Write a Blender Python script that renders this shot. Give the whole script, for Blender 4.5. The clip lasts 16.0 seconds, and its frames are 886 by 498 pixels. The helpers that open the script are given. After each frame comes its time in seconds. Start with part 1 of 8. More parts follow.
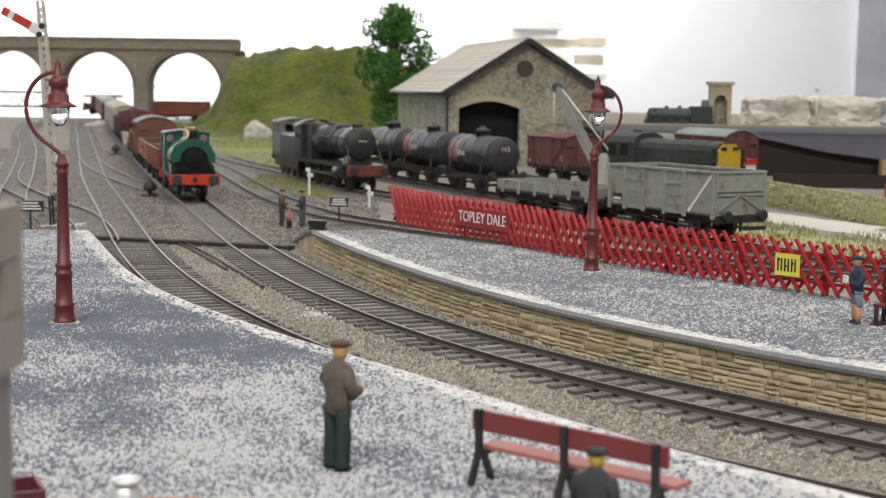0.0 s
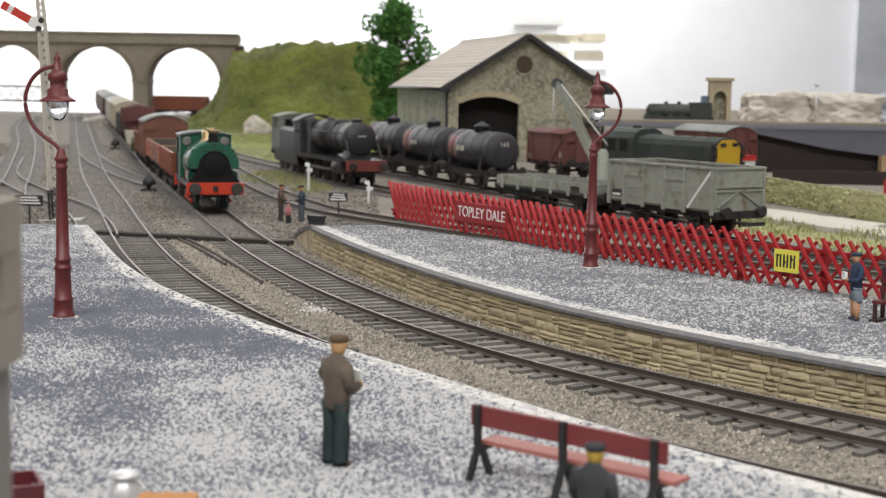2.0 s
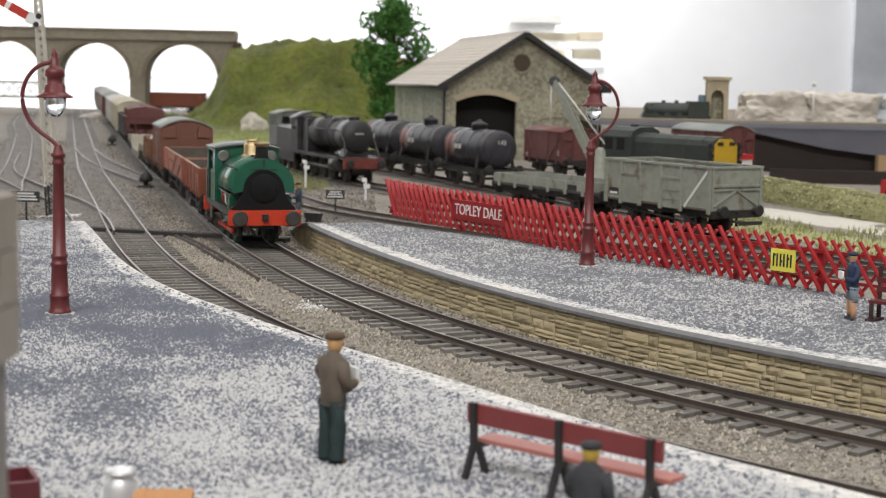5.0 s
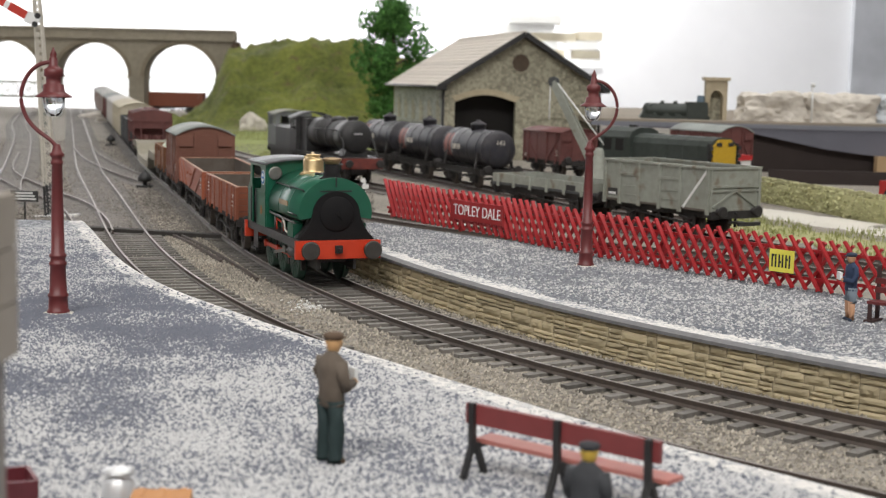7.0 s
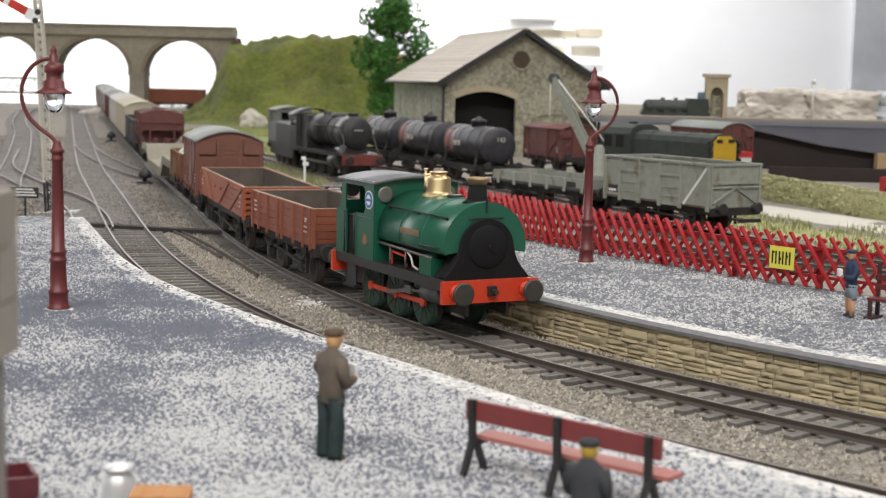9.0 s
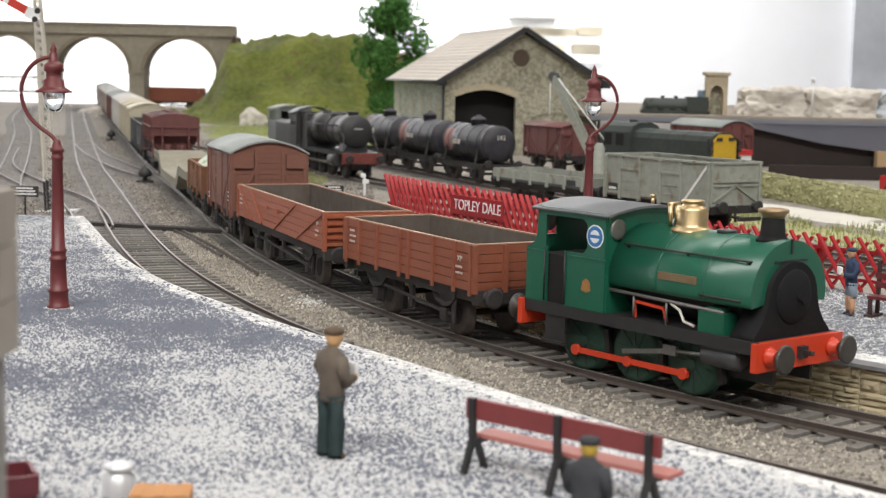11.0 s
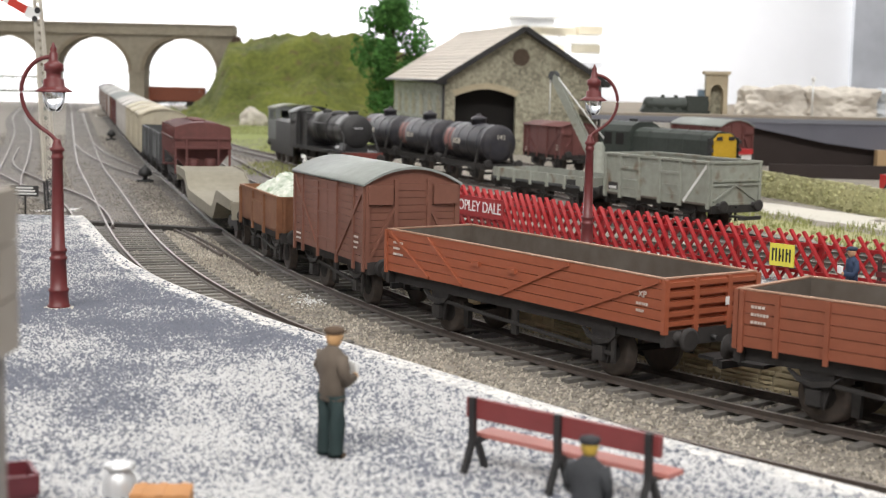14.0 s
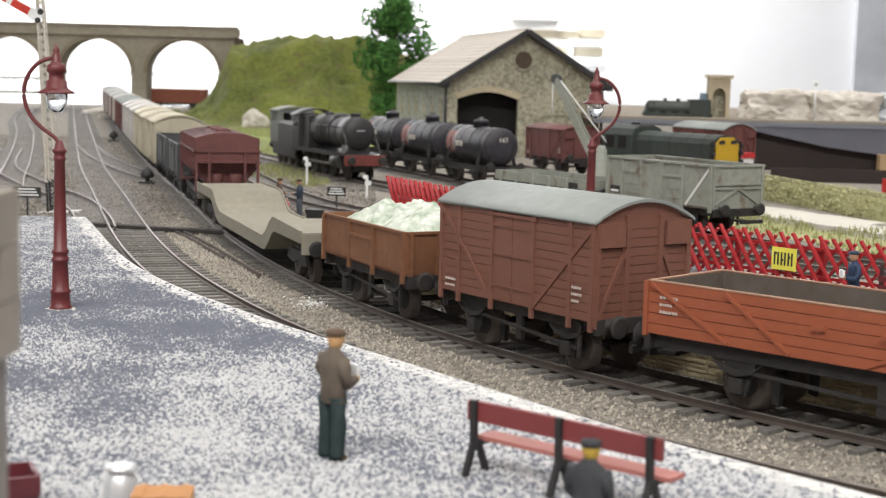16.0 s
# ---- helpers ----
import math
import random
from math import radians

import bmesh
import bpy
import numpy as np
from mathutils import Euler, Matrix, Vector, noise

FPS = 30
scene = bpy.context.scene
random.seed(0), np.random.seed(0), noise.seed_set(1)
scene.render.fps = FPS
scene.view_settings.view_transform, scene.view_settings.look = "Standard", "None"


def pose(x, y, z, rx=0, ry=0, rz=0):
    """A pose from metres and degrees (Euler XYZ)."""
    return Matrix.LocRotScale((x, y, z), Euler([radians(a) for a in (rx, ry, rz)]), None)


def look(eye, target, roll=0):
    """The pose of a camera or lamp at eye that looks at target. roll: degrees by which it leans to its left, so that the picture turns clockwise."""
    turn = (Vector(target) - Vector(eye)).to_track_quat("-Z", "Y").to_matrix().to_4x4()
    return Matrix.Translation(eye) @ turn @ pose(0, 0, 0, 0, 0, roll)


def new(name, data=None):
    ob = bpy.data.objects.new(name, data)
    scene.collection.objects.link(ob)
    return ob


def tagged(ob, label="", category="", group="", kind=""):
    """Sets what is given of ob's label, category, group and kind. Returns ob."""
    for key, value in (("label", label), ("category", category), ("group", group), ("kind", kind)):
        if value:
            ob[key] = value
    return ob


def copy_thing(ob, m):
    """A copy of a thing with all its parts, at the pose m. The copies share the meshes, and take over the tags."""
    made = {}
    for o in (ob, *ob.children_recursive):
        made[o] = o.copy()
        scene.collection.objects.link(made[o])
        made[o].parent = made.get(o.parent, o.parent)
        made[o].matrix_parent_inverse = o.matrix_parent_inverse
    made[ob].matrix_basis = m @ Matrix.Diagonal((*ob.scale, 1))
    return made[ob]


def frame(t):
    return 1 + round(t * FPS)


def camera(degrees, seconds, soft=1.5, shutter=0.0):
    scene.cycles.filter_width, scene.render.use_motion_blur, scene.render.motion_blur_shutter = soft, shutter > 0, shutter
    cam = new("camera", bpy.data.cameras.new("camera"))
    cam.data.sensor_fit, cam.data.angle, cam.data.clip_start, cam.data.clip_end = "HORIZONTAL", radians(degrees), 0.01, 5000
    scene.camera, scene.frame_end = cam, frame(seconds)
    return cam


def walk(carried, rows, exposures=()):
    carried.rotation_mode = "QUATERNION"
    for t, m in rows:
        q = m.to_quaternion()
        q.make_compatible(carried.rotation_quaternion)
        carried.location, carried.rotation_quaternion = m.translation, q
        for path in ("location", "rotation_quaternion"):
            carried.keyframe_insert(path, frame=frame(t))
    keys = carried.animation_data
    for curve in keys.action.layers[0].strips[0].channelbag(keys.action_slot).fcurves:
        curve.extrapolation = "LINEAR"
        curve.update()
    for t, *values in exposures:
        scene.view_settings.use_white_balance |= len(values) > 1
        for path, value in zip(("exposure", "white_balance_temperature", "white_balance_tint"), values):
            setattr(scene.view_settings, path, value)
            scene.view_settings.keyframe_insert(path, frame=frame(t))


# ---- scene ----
# Lengths in this file are millimetres of the model; U turns them into metres.
U = 0.001
EYE = (0.0, 0.0, 0.0739)
cam = camera(34.07, 16.0, soft=1.15)
TURNS = [
    (0, 83.549, -0.816, 0.303),
    (0.5, 83.522, -0.774, 0.27),
    (1, 83.44, -0.815, 0.267),
    (1.5, 83.406, -0.84, 0.275),
    (2, 83.366, -0.952, 0.285),
    (2.5, 83.325, -1.024, 0.309),
    (3, 83.333, -1.171, 0.269),
    (3.5, 83.335, -1.193, 0.236),
    (4, 83.314, -1.14, 0.2),
    (6.5, 83.273, -1.332, 0.163),
    (7, 83.29, -1.293, 0.145),
    (7.5, 83.265, -1.327, 0.118),
    (8, 83.222, -1.258, 0.113),
    (8.5, 83.184, -1.279, 0.147),
    (9, 83.154, -1.326, 0.159),
    (11.5, 83.044, -1.243, 0.171),
    (12, 82.99, -1.204, 0.203),
    (12.5, 82.994, -1.209, 0.234),
    (13, 83.001, -1.232, 0.207),
    (13.5, 83.049, -1.276, 0.206),
    (14, 83.067, -1.236, 0.154),
    (14.5, 83.132, -1.322, 0.149),
    (15, 83.133, -1.336, 0.197),
    (15.5, 83.148, -1.34, 0.197),
    (16, 83.172, -1.428, 0.251),
]
walk(cam, [(t, pose(*EYE, rx, ry, rz)) for t, rx, ry, rz in TURNS], [(0, 0.0), (4, 0.0), (9, 0.12), (12.5, 0.36), (16, 0.34)])
cam.data.dof.use_dof = True
cam.data.dof.focus_distance = 0.44
cam.data.dof.aperture_fstop = 52.0

# ---- light: ceiling panels of the hall, with an added front fill and wall wash ----
world = bpy.data.worlds.new("hall_air")
scene.world = world
world.use_nodes = True
world.node_tree.nodes["Background"].inputs[0].default_value = (0.9, 0.95, 1.0, 1)
world.node_tree.nodes["Background"].inputs[1].default_value = 0.3
scene.view_settings.exposure = 0.0


def area(name, x, y, z, sx, sy, watts, target, col=(1, 0.98, 0.95)):
    d = bpy.data.lights.new(name, "AREA")
    d.shape, d.size, d.size_y, d.energy, d.color = "RECTANGLE", sx, sy, watts, col
    ob = new(name, d)
    ob.matrix_world = look((x, y, z), target)
    return ob


area("ceiling_and_fill_lamp", -0.8, 1.6, 1.95, 2.6, 0.5, 12, (-0.8, 1.6, 0))
area("ceiling_and_fill_lamp", 0.9, 0.9, 1.95, 2.6, 0.5, 24, (0.9, 0.9, 0))
# Added fill from behind the camera, brightening the faces turned towards it.
area("ceiling_and_fill_lamp", -0.3, -1.5, 1.95, 3.2, 0.6, 90, (-0.3, -1.5, 0))
# Added wash that whitens the north wall, strongest at the left.
area("ceiling_and_fill_lamp", -2.3, 5.6, 1.9, 6.0, 0.5, 290, (-2.3, 6.3, 0))


# ---- materials ----
def mat(name, col, rough=0.7, col2=None, scale=0.6, scale2=0.06, bump=0.1, metal=0.0, mix=0.5, wear=None, vary=0.0, spec=None, emit=0.0):
    """A painted or natural surface: colour varied at two scales (per millimetre), with fine relief."""
    m = bpy.data.materials.new(name)
    m.use_nodes = True
    nt = m.node_tree
    b = nt.nodes["Principled BSDF"]
    N, L = nt.nodes.new, nt.links.new
    tc = N("ShaderNodeTexCoord")
    n1, n2 = N("ShaderNodeTexNoise"), N("ShaderNodeTexNoise")
    n1.inputs["Scale"].default_value, n2.inputs["Scale"].default_value = scale * 1000, scale2 * 1000
    n1.inputs["Detail"].default_value, n2.inputs["Detail"].default_value = 3, 4
    for n in (n1, n2):
        L(tc.outputs["Object"], n.inputs["Vector"])
    c2 = col2 or tuple(c * 0.72 for c in col)
    ramp = N("ShaderNodeMapRange")
    ramp.inputs[1].default_value, ramp.inputs[2].default_value = 0.3, 0.7
    add = N("ShaderNodeMath")
    add.operation = "MULTIPLY_ADD"
    L(n1.outputs["Fac"], add.inputs[0])
    add.inputs[1].default_value = mix
    sub = N("ShaderNodeMath")
    sub.operation = "MULTIPLY"
    L(n2.outputs["Fac"], sub.inputs[0])
    sub.inputs[1].default_value = 1 - mix
    L(sub.outputs[0], add.inputs[2])
    L(add.outputs[0], ramp.inputs[0])
    mx = N("ShaderNodeMix")
    mx.data_type = "RGBA"
    mx.inputs["A"].default_value, mx.inputs["B"].default_value = (*col, 1), (*c2, 1)
    L(ramp.outputs[0], mx.inputs["Factor"])
    out = mx.outputs["Result"]
    if wear:
        n3 = N("ShaderNodeTexNoise")
        n3.inputs["Scale"].default_value, n3.inputs["Detail"].default_value = scale * 400, 6
        L(tc.outputs["Object"], n3.inputs["Vector"])
        r3 = N("ShaderNodeMapRange")
        r3.inputs[1].default_value, r3.inputs[2].default_value = 0.58, 0.7
        L(n3.outputs["Fac"], r3.inputs[0])
        m3 = N("ShaderNodeMix")
        m3.data_type = "RGBA"
        L(r3.outputs[0], m3.inputs["Factor"])
        L(out, m3.inputs["A"])
        m3.inputs["B"].default_value = (*wear, 1)
        out = m3.outputs["Result"]
    if vary:
        oi, g = N("ShaderNodeObjectInfo"), N("ShaderNodeNewGeometry")
        sm = N("ShaderNodeMath")
        L(oi.outputs["Random"], sm.inputs[0])
        L(g.outputs["Random Per Island"], sm.inputs[1])
        fr = N("ShaderNodeMath")
        fr.operation = "FRACT"
        L(sm.outputs[0], fr.inputs[0])
        rr = N("ShaderNodeMapRange")
        rr.inputs[3].default_value, rr.inputs[4].default_value = 1 - vary, 1 + vary
        L(fr.outputs[0], rr.inputs[0])
        hv = N("ShaderNodeHueSaturation")
        L(out, hv.inputs["Color"])
        L(rr.outputs[0], hv.inputs["Value"])
        out = hv.outputs["Color"]
    L(out, b.inputs["Base Color"])
    b.inputs["Roughness"].default_value, b.inputs["Metallic"].default_value = rough, metal
    if spec is not None:
        b.inputs["Specular IOR Level"].default_value = spec
    if bump:
        bp = N("ShaderNodeBump")
        bp.inputs["Strength"].default_value, bp.inputs["Distance"].default_value = bump, 0.0006
        L(n1.outputs["Fac"], bp.inputs["Height"])
        L(bp.outputs["Normal"], b.inputs["Normal"])
    if emit:
        b.inputs["Emission Color"].default_value, b.inputs["Emission Strength"].default_value = (*col, 1), emit
    return m


def chippings(name, light, dark, cell=1.2, patch=0.018, bias=0.5, bump=0.5, brown=None, clump=1.1):
    """Loose chippings: cells of random tone, whose share of dark ones drifts in large patches."""
    m = bpy.data.materials.new(name)
    m.use_nodes = True
    nt = m.node_tree
    b = nt.nodes["Principled BSDF"]
    N, L = nt.nodes.new, nt.links.new
    tc = N("ShaderNodeTexCoord")
    v = N("ShaderNodeTexVoronoi")
    v.inputs["Scale"].default_value = cell * 1000
    L(tc.outputs["Object"], v.inputs["Vector"])
    sp = N("ShaderNodeSeparateColor")
    L(v.outputs["Color"], sp.inputs[0])
    n2, n3 = N("ShaderNodeTexNoise"), N("ShaderNodeTexNoise")
    n2.inputs["Scale"].default_value, n2.inputs["Detail"].default_value = patch * 1000, 5
    n3.inputs["Scale"].default_value, n3.inputs["Detail"].default_value = cell * 260, 3
    L(tc.outputs["Object"], n2.inputs["Vector"])
    L(tc.outputs["Object"], n3.inputs["Vector"])
    a = N("ShaderNodeMath")
    a.operation = "MULTIPLY_ADD"
    L(n2.outputs["Fac"], a.inputs[0])
    a.inputs[1].default_value, a.inputs[2].default_value = 1.7, bias - 0.85 - 0.5 * clump
    a2 = N("ShaderNodeMath")
    a2.operation = "MULTIPLY_ADD"
    L(n3.outputs["Fac"], a2.inputs[0])
    a2.inputs[1].default_value = clump
    L(a.outputs[0], a2.inputs[2])
    s = N("ShaderNodeMath")
    L(sp.outputs[0], s.inputs[0])
    L(a2.outputs[0], s.inputs[1])
    r = N("ShaderNodeMapRange")
    r.inputs[1].default_value, r.inputs[2].default_value = 0.12, 0.98
    L(s.outputs[0], r.inputs[0])
    mx = N("ShaderNodeMix")
    mx.data_type = "RGBA"
    mx.inputs["A"].default_value, mx.inputs["B"].default_value = (*dark, 1), (*light, 1)
    L(r.outputs[0], mx.inputs["Factor"])
    out = mx.outputs["Result"]
    if brown:
        m4 = N("ShaderNodeMix")
        m4.data_type = "RGBA"
        r4 = N("ShaderNodeMapRange")
        r4.inputs[1].default_value, r4.inputs[2].default_value, r4.inputs[4].default_value = 0.3, 0.7, 0.75
        L(sp.outputs[1], r4.inputs[0])
        L(r4.outputs[0], m4.inputs["Factor"])
        L(out, m4.inputs["A"])
        m4.inputs["B"].default_value = (*brown, 1)
        out = m4.outputs["Result"]
    L(out, b.inputs["Base Color"])
    b.inputs["Roughness"].default_value = 0.9
    bp = N("ShaderNodeBump")
    bp.inputs["Strength"].default_value, bp.inputs["Distance"].default_value = bump, 0.0006
    L(v.outputs["Distance"], bp.inputs["Height"])
    bp.invert = True
    L(bp.outputs["Normal"], b.inputs["Normal"])
    return m


M_PLAT = chippings("platform_ground", (0.50, 0.50, 0.50), (0.10, 0.11, 0.13), 0.95, 0.020, -0.12, 0.15, clump=0.45)
def grains(name, light, dark, share, blobs=()):
    """Tone of single grains: a share of light ones, which thins out in darker drifts (x, y, radius, strength)."""
    m = bpy.data.materials.new(name)
    m.use_nodes = True
    nt = m.node_tree
    b = nt.nodes["Principled BSDF"]
    N, L = nt.nodes.new, nt.links.new
    tc, geo, n = N("ShaderNodeTexCoord"), N("ShaderNodeNewGeometry"), N("ShaderNodeTexNoise")
    n.inputs["Scale"].default_value, n.inputs["Detail"].default_value = 60, 5
    L(tc.outputs["Object"], n.inputs["Vector"])
    acc = N("ShaderNodeMath")
    acc.operation = "MULTIPLY_ADD"
    L(n.outputs["Fac"], acc.inputs[0])
    acc.inputs[1].default_value, acc.inputs[2].default_value = 1.5, share - 0.75
    out = acc.outputs[0]
    for x, y, r, k in blobs:
        d, mr, su = N("ShaderNodeVectorMath"), N("ShaderNodeMapRange"), N("ShaderNodeMath")
        d.operation, su.operation, mr.interpolation_type = "DISTANCE", "SUBTRACT", "SMOOTHSTEP"
        L(tc.outputs["Object"], d.inputs[0])
        d.inputs[1].default_value = (x * U, y * U, 0.0105)
        L(d.outputs["Value"], mr.inputs[0])
        mr.inputs[1].default_value, mr.inputs[2].default_value, mr.inputs[3].default_value, mr.inputs[4].default_value = 0, r * U, k, 0
        L(out, su.inputs[0])
        L(mr.outputs[0], su.inputs[1])
        out = su.outputs[0]
    sub = N("ShaderNodeMath")
    sub.operation = "SUBTRACT"
    L(out, sub.inputs[0])
    L(geo.outputs["Random Per Island"], sub.inputs[1])
    ramp = N("ShaderNodeMapRange")
    ramp.inputs[1].default_value, ramp.inputs[2].default_value = -0.16, 0.16
    L(sub.outputs[0], ramp.inputs[0])
    mx = N("ShaderNodeMix")
    mx.data_type = "RGBA"
    mx.inputs["A"].default_value, mx.inputs["B"].default_value = (*dark, 1), (*light, 1)
    L(ramp.outputs[0], mx.inputs["Factor"])
    L(mx.outputs["Result"], b.inputs["Base Color"])
    b.inputs["Roughness"].default_value = 0.85
    return m


M_GRAIN = grains("platform_grains", (0.58, 0.575, 0.57), (0.165, 0.175, 0.21), 0.60, ((-96, 380, 74, 0.66), (-50, 338, 50, 0.6), (-140, 480, 90, 0.38), (-80, 286, 36, 0.45), (-62, 262, 18, 0.2)))
M_GRAIN_FAR = grains("far_platform_grains", (0.56, 0.55, 0.54), (0.20, 0.207, 0.225), 0.38, ((45, 480, 40, 0.10), (85, 425, 40, -0.10)))
M_EDGE = chippings("whitened_edge", (0.68, 0.655, 0.62), (0.26, 0.27, 0.29), 1.0, 0.06, 0.26, 0.2, clump=0.5)
M_COPE = mat("coping_stone", (0.205, 0.20, 0.20), 0.85, (0.125, 0.125, 0.128), 0.5, 0.05, 0.3)
M_ASH = chippings("ash_ballast", (0.275, 0.248, 0.208), (0.11, 0.097, 0.085), 0.9, 0.02, 0.40, 0.5)
M_BED = chippings("dark_ash_bed", (0.185, 0.17, 0.153), (0.068, 0.063, 0.058), 0.7, 0.03, 0.36, 0.5)
M_STONE = mat("walling_stone", (0.64, 0.55, 0.375), 0.9, (0.35, 0.285, 0.165), 0.35, 0.07, 0.5, vary=0.22, wear=(0.30, 0.27, 0.16))
M_MORTAR = mat("mortar", (0.31, 0.265, 0.185), 0.95, None, 0.8, 0.05, 0.4)
M_RAIL = mat("rusty_rail_side", (0.10, 0.075, 0.06), 0.6, (0.06, 0.05, 0.045), 0.8, 0.05, 0.1, 0.3)
M_RAILTOP = mat("worn_rail_top", (0.34, 0.31, 0.285), 0.5, (0.2, 0.17, 0.15), 0.6, 0.03, 0.0, 0.7)
M_LOOSE = mat("loose_chippings", (0.42, 0.385, 0.325), 0.9, (0.245, 0.213, 0.17), 0.9, 0.05, 0.1, vary=0.55)
M_CINDER = mat("cinders", (0.27, 0.245, 0.21), 0.9, (0.13, 0.115, 0.10), 0.9, 0.05, 0.1, vary=0.6)
M_SLEEPER_DUSTY = mat("dusty_sleeper", (0.20, 0.185, 0.165), 0.9, (0.125, 0.115, 0.10), 0.5, 0.05, 0.25, vary=0.3)
M_SLEEPER = mat("sleeper", (0.215, 0.20, 0.18), 0.85, (0.115, 0.105, 0.095), 0.5, 0.05, 0.25, vary=0.3)
M_TIMBER = mat("dark_timber", (0.045, 0.038, 0.032), 0.85, (0.022, 0.02, 0.018), 0.4, 0.03, 0.3)
M_GRASS = mat("static_grass", (0.045, 0.062, 0.010), 0.95, (0.205, 0.225, 0.042), 0.14, 0.013, 1.0, mix=0.42, wear=(0.12, 0.10, 0.04))
M_LAWN = mat("bright_lawn", (0.25, 0.29, 0.06), 0.95, (0.17, 0.20, 0.06), 0.2, 0.012, 0.8, mix=0.4)
M_TANK = mat("gloss_tank_black", (0.026, 0.027, 0.036), 0.45, (0.055, 0.05, 0.053), 0.2, 0.05, 0.08, spec=0.3)
M_SMOKE = mat("matt_smokebox_black", (0.009, 0.009, 0.010), 0.8, (0.014, 0.013, 0.013), 0.4, 0.06, 0.05, spec=0.2)
M_EARTH = mat("sandy_earth", (0.64, 0.61, 0.54), 0.95, (0.54, 0.51, 0.45), 0.5, 0.02, 0.4)
M_GREEN = mat("green_enamel", (0.012, 0.108, 0.062), 0.29, (0.012, 0.092, 0.053), 0.3, 0.03, 0.02)
M_BLACK = mat("black_paint", (0.018, 0.018, 0.019), 0.5, (0.03, 0.028, 0.027), 0.5, 0.06, 0.08)
M_POST = mat("weathered_white", (0.66, 0.62, 0.54), 0.7, (0.54, 0.50, 0.43), 0.4, 0.04, 0.05)
M_TENDER = mat("dull_grey_tender", (0.21, 0.225, 0.215), 0.7, (0.15, 0.16, 0.155), 0.3, 0.04, 0.08)
M_SOOT = mat("sooty_black", (0.019, 0.019, 0.021), 0.5, (0.040, 0.038, 0.037), 0.3, 0.05, 0.1)
M_FRAME = mat("dirty_underframe", (0.016, 0.015, 0.015), 0.75, (0.036, 0.031, 0.029), 0.5, 0.05, 0.1)
M_REDBEAM = mat("red_buffer_beam", (0.62, 0.055, 0.018), 0.42, (0.55, 0.045, 0.016), 0.4, 0.05, 0.03)
M_BRASS = mat("polished_brass", (0.74, 0.57, 0.33), 0.38, (0.60, 0.44, 0.22), 0.5, 0.05, 0.02, 1.0)
M_STEEL = mat("dull_steel", (0.32, 0.31, 0.29), 0.45, (0.2, 0.19, 0.18), 0.5, 0.05, 0.03, 0.8)
M_BAUX = mat("bauxite_wagon", (0.27, 0.082, 0.042), 0.62, (0.22, 0.068, 0.036), 0.5, 0.04, 0.06)
M_BAUX2 = mat("orange_bauxite", (0.34, 0.092, 0.040), 0.58, (0.29, 0.078, 0.036), 0.5, 0.03, 0.06)
M_WHEEL = mat("dark_green_wheel", (0.012, 0.075, 0.046), 0.5, (0.02, 0.035, 0.027), 0.4, 0.05, 0.05)
M_BAUX3 = mat("brown_van", (0.20, 0.083, 0.055), 0.65, (0.165, 0.068, 0.046), 0.5, 0.04, 0.06)
M_RUST = mat("rusty_mineral", (0.225, 0.10, 0.045), 0.8, (0.16, 0.066, 0.032), 0.4, 0.06, 0.15)
M_INSIDE = mat("wagon_inside", (0.085, 0.065, 0.05), 0.85, (0.15, 0.13, 0.11), 0.2, 0.03, 0.2)
M_ROOF = mat("grey_roof", (0.30, 0.32, 0.30), 0.7, (0.23, 0.245, 0.23), 0.3, 0.03, 0.05)
M_MAROON = mat("maroon_hopper", (0.16, 0.054, 0.047), 0.65, (0.11, 0.04, 0.036), 0.4, 0.05, 0.08)
M_CREAM = mat("cream_van", (0.55, 0.50, 0.38), 0.7, (0.46, 0.41, 0.30), 0.3, 0.03, 0.06)
M_WHITEV = mat("white_van", (0.62, 0.60, 0.57), 0.7, (0.5, 0.47, 0.43), 0.3, 0.03, 0.06)
M_GREYW = mat("grey_wagon", (0.33, 0.345, 0.30), 0.7, (0.235, 0.24, 0.20), 0.3, 0.05, 0.1, wear=(0.19, 0.15, 0.11))
M_DKGREY = mat("dark_grey_wagon", (0.085, 0.09, 0.092), 0.75, (0.06, 0.062, 0.062), 0.3, 0.05, 0.1)
M_WELL = mat("weathered_deck", (0.30, 0.275, 0.215), 0.85, (0.215, 0.195, 0.15), 0.3, 0.03, 0.1)
M_SHEET = mat("tarpaulin", (0.80, 0.79, 0.73), 0.85, (0.20, 0.29, 0.18), 0.3, 0.14, 0.6, mix=0.65)
M_WHITE = mat("white_paint", (0.80, 0.80, 0.78), 0.6, (0.72, 0.72, 0.70), 0.5, 0.05, 0.02)
M_MARK = mat("worn_lettering", (0.66, 0.60, 0.55), 0.7, (0.46, 0.36, 0.31), 0.9, 0.1, 0.0)
M_RED = mat("fence_red", (0.42, 0.018, 0.022), 0.5, (0.34, 0.014, 0.018), 0.6, 0.04, 0.04)
M_LAMP = mat("lamp_maroon", (0.135, 0.030, 0.030), 0.42, (0.13, 0.018, 0.018), 0.5, 0.05, 0.04)
M_BENCH = mat("bench_red", (0.22, 0.042, 0.042), 0.5, (0.18, 0.035, 0.035), 0.4, 0.04, 0.04)
# Bench red made paler: light falling on the seat is put into the colour.
M_SEAT = mat("bench_red_lit_seat", (0.46, 0.17, 0.14), 0.5, (0.40, 0.14, 0.115), 0.4, 0.04, 0.04)
M_YELLOW = mat("yellow_paint", (0.58, 0.36, 0.018), 0.55, (0.44, 0.27, 0.016), 0.5, 0.05, 0.03)
M_SIGNY = mat("sign_yellow", (0.80, 0.72, 0.10), 0.5, (0.74, 0.66, 0.09), 0.5, 0.05, 0.0)
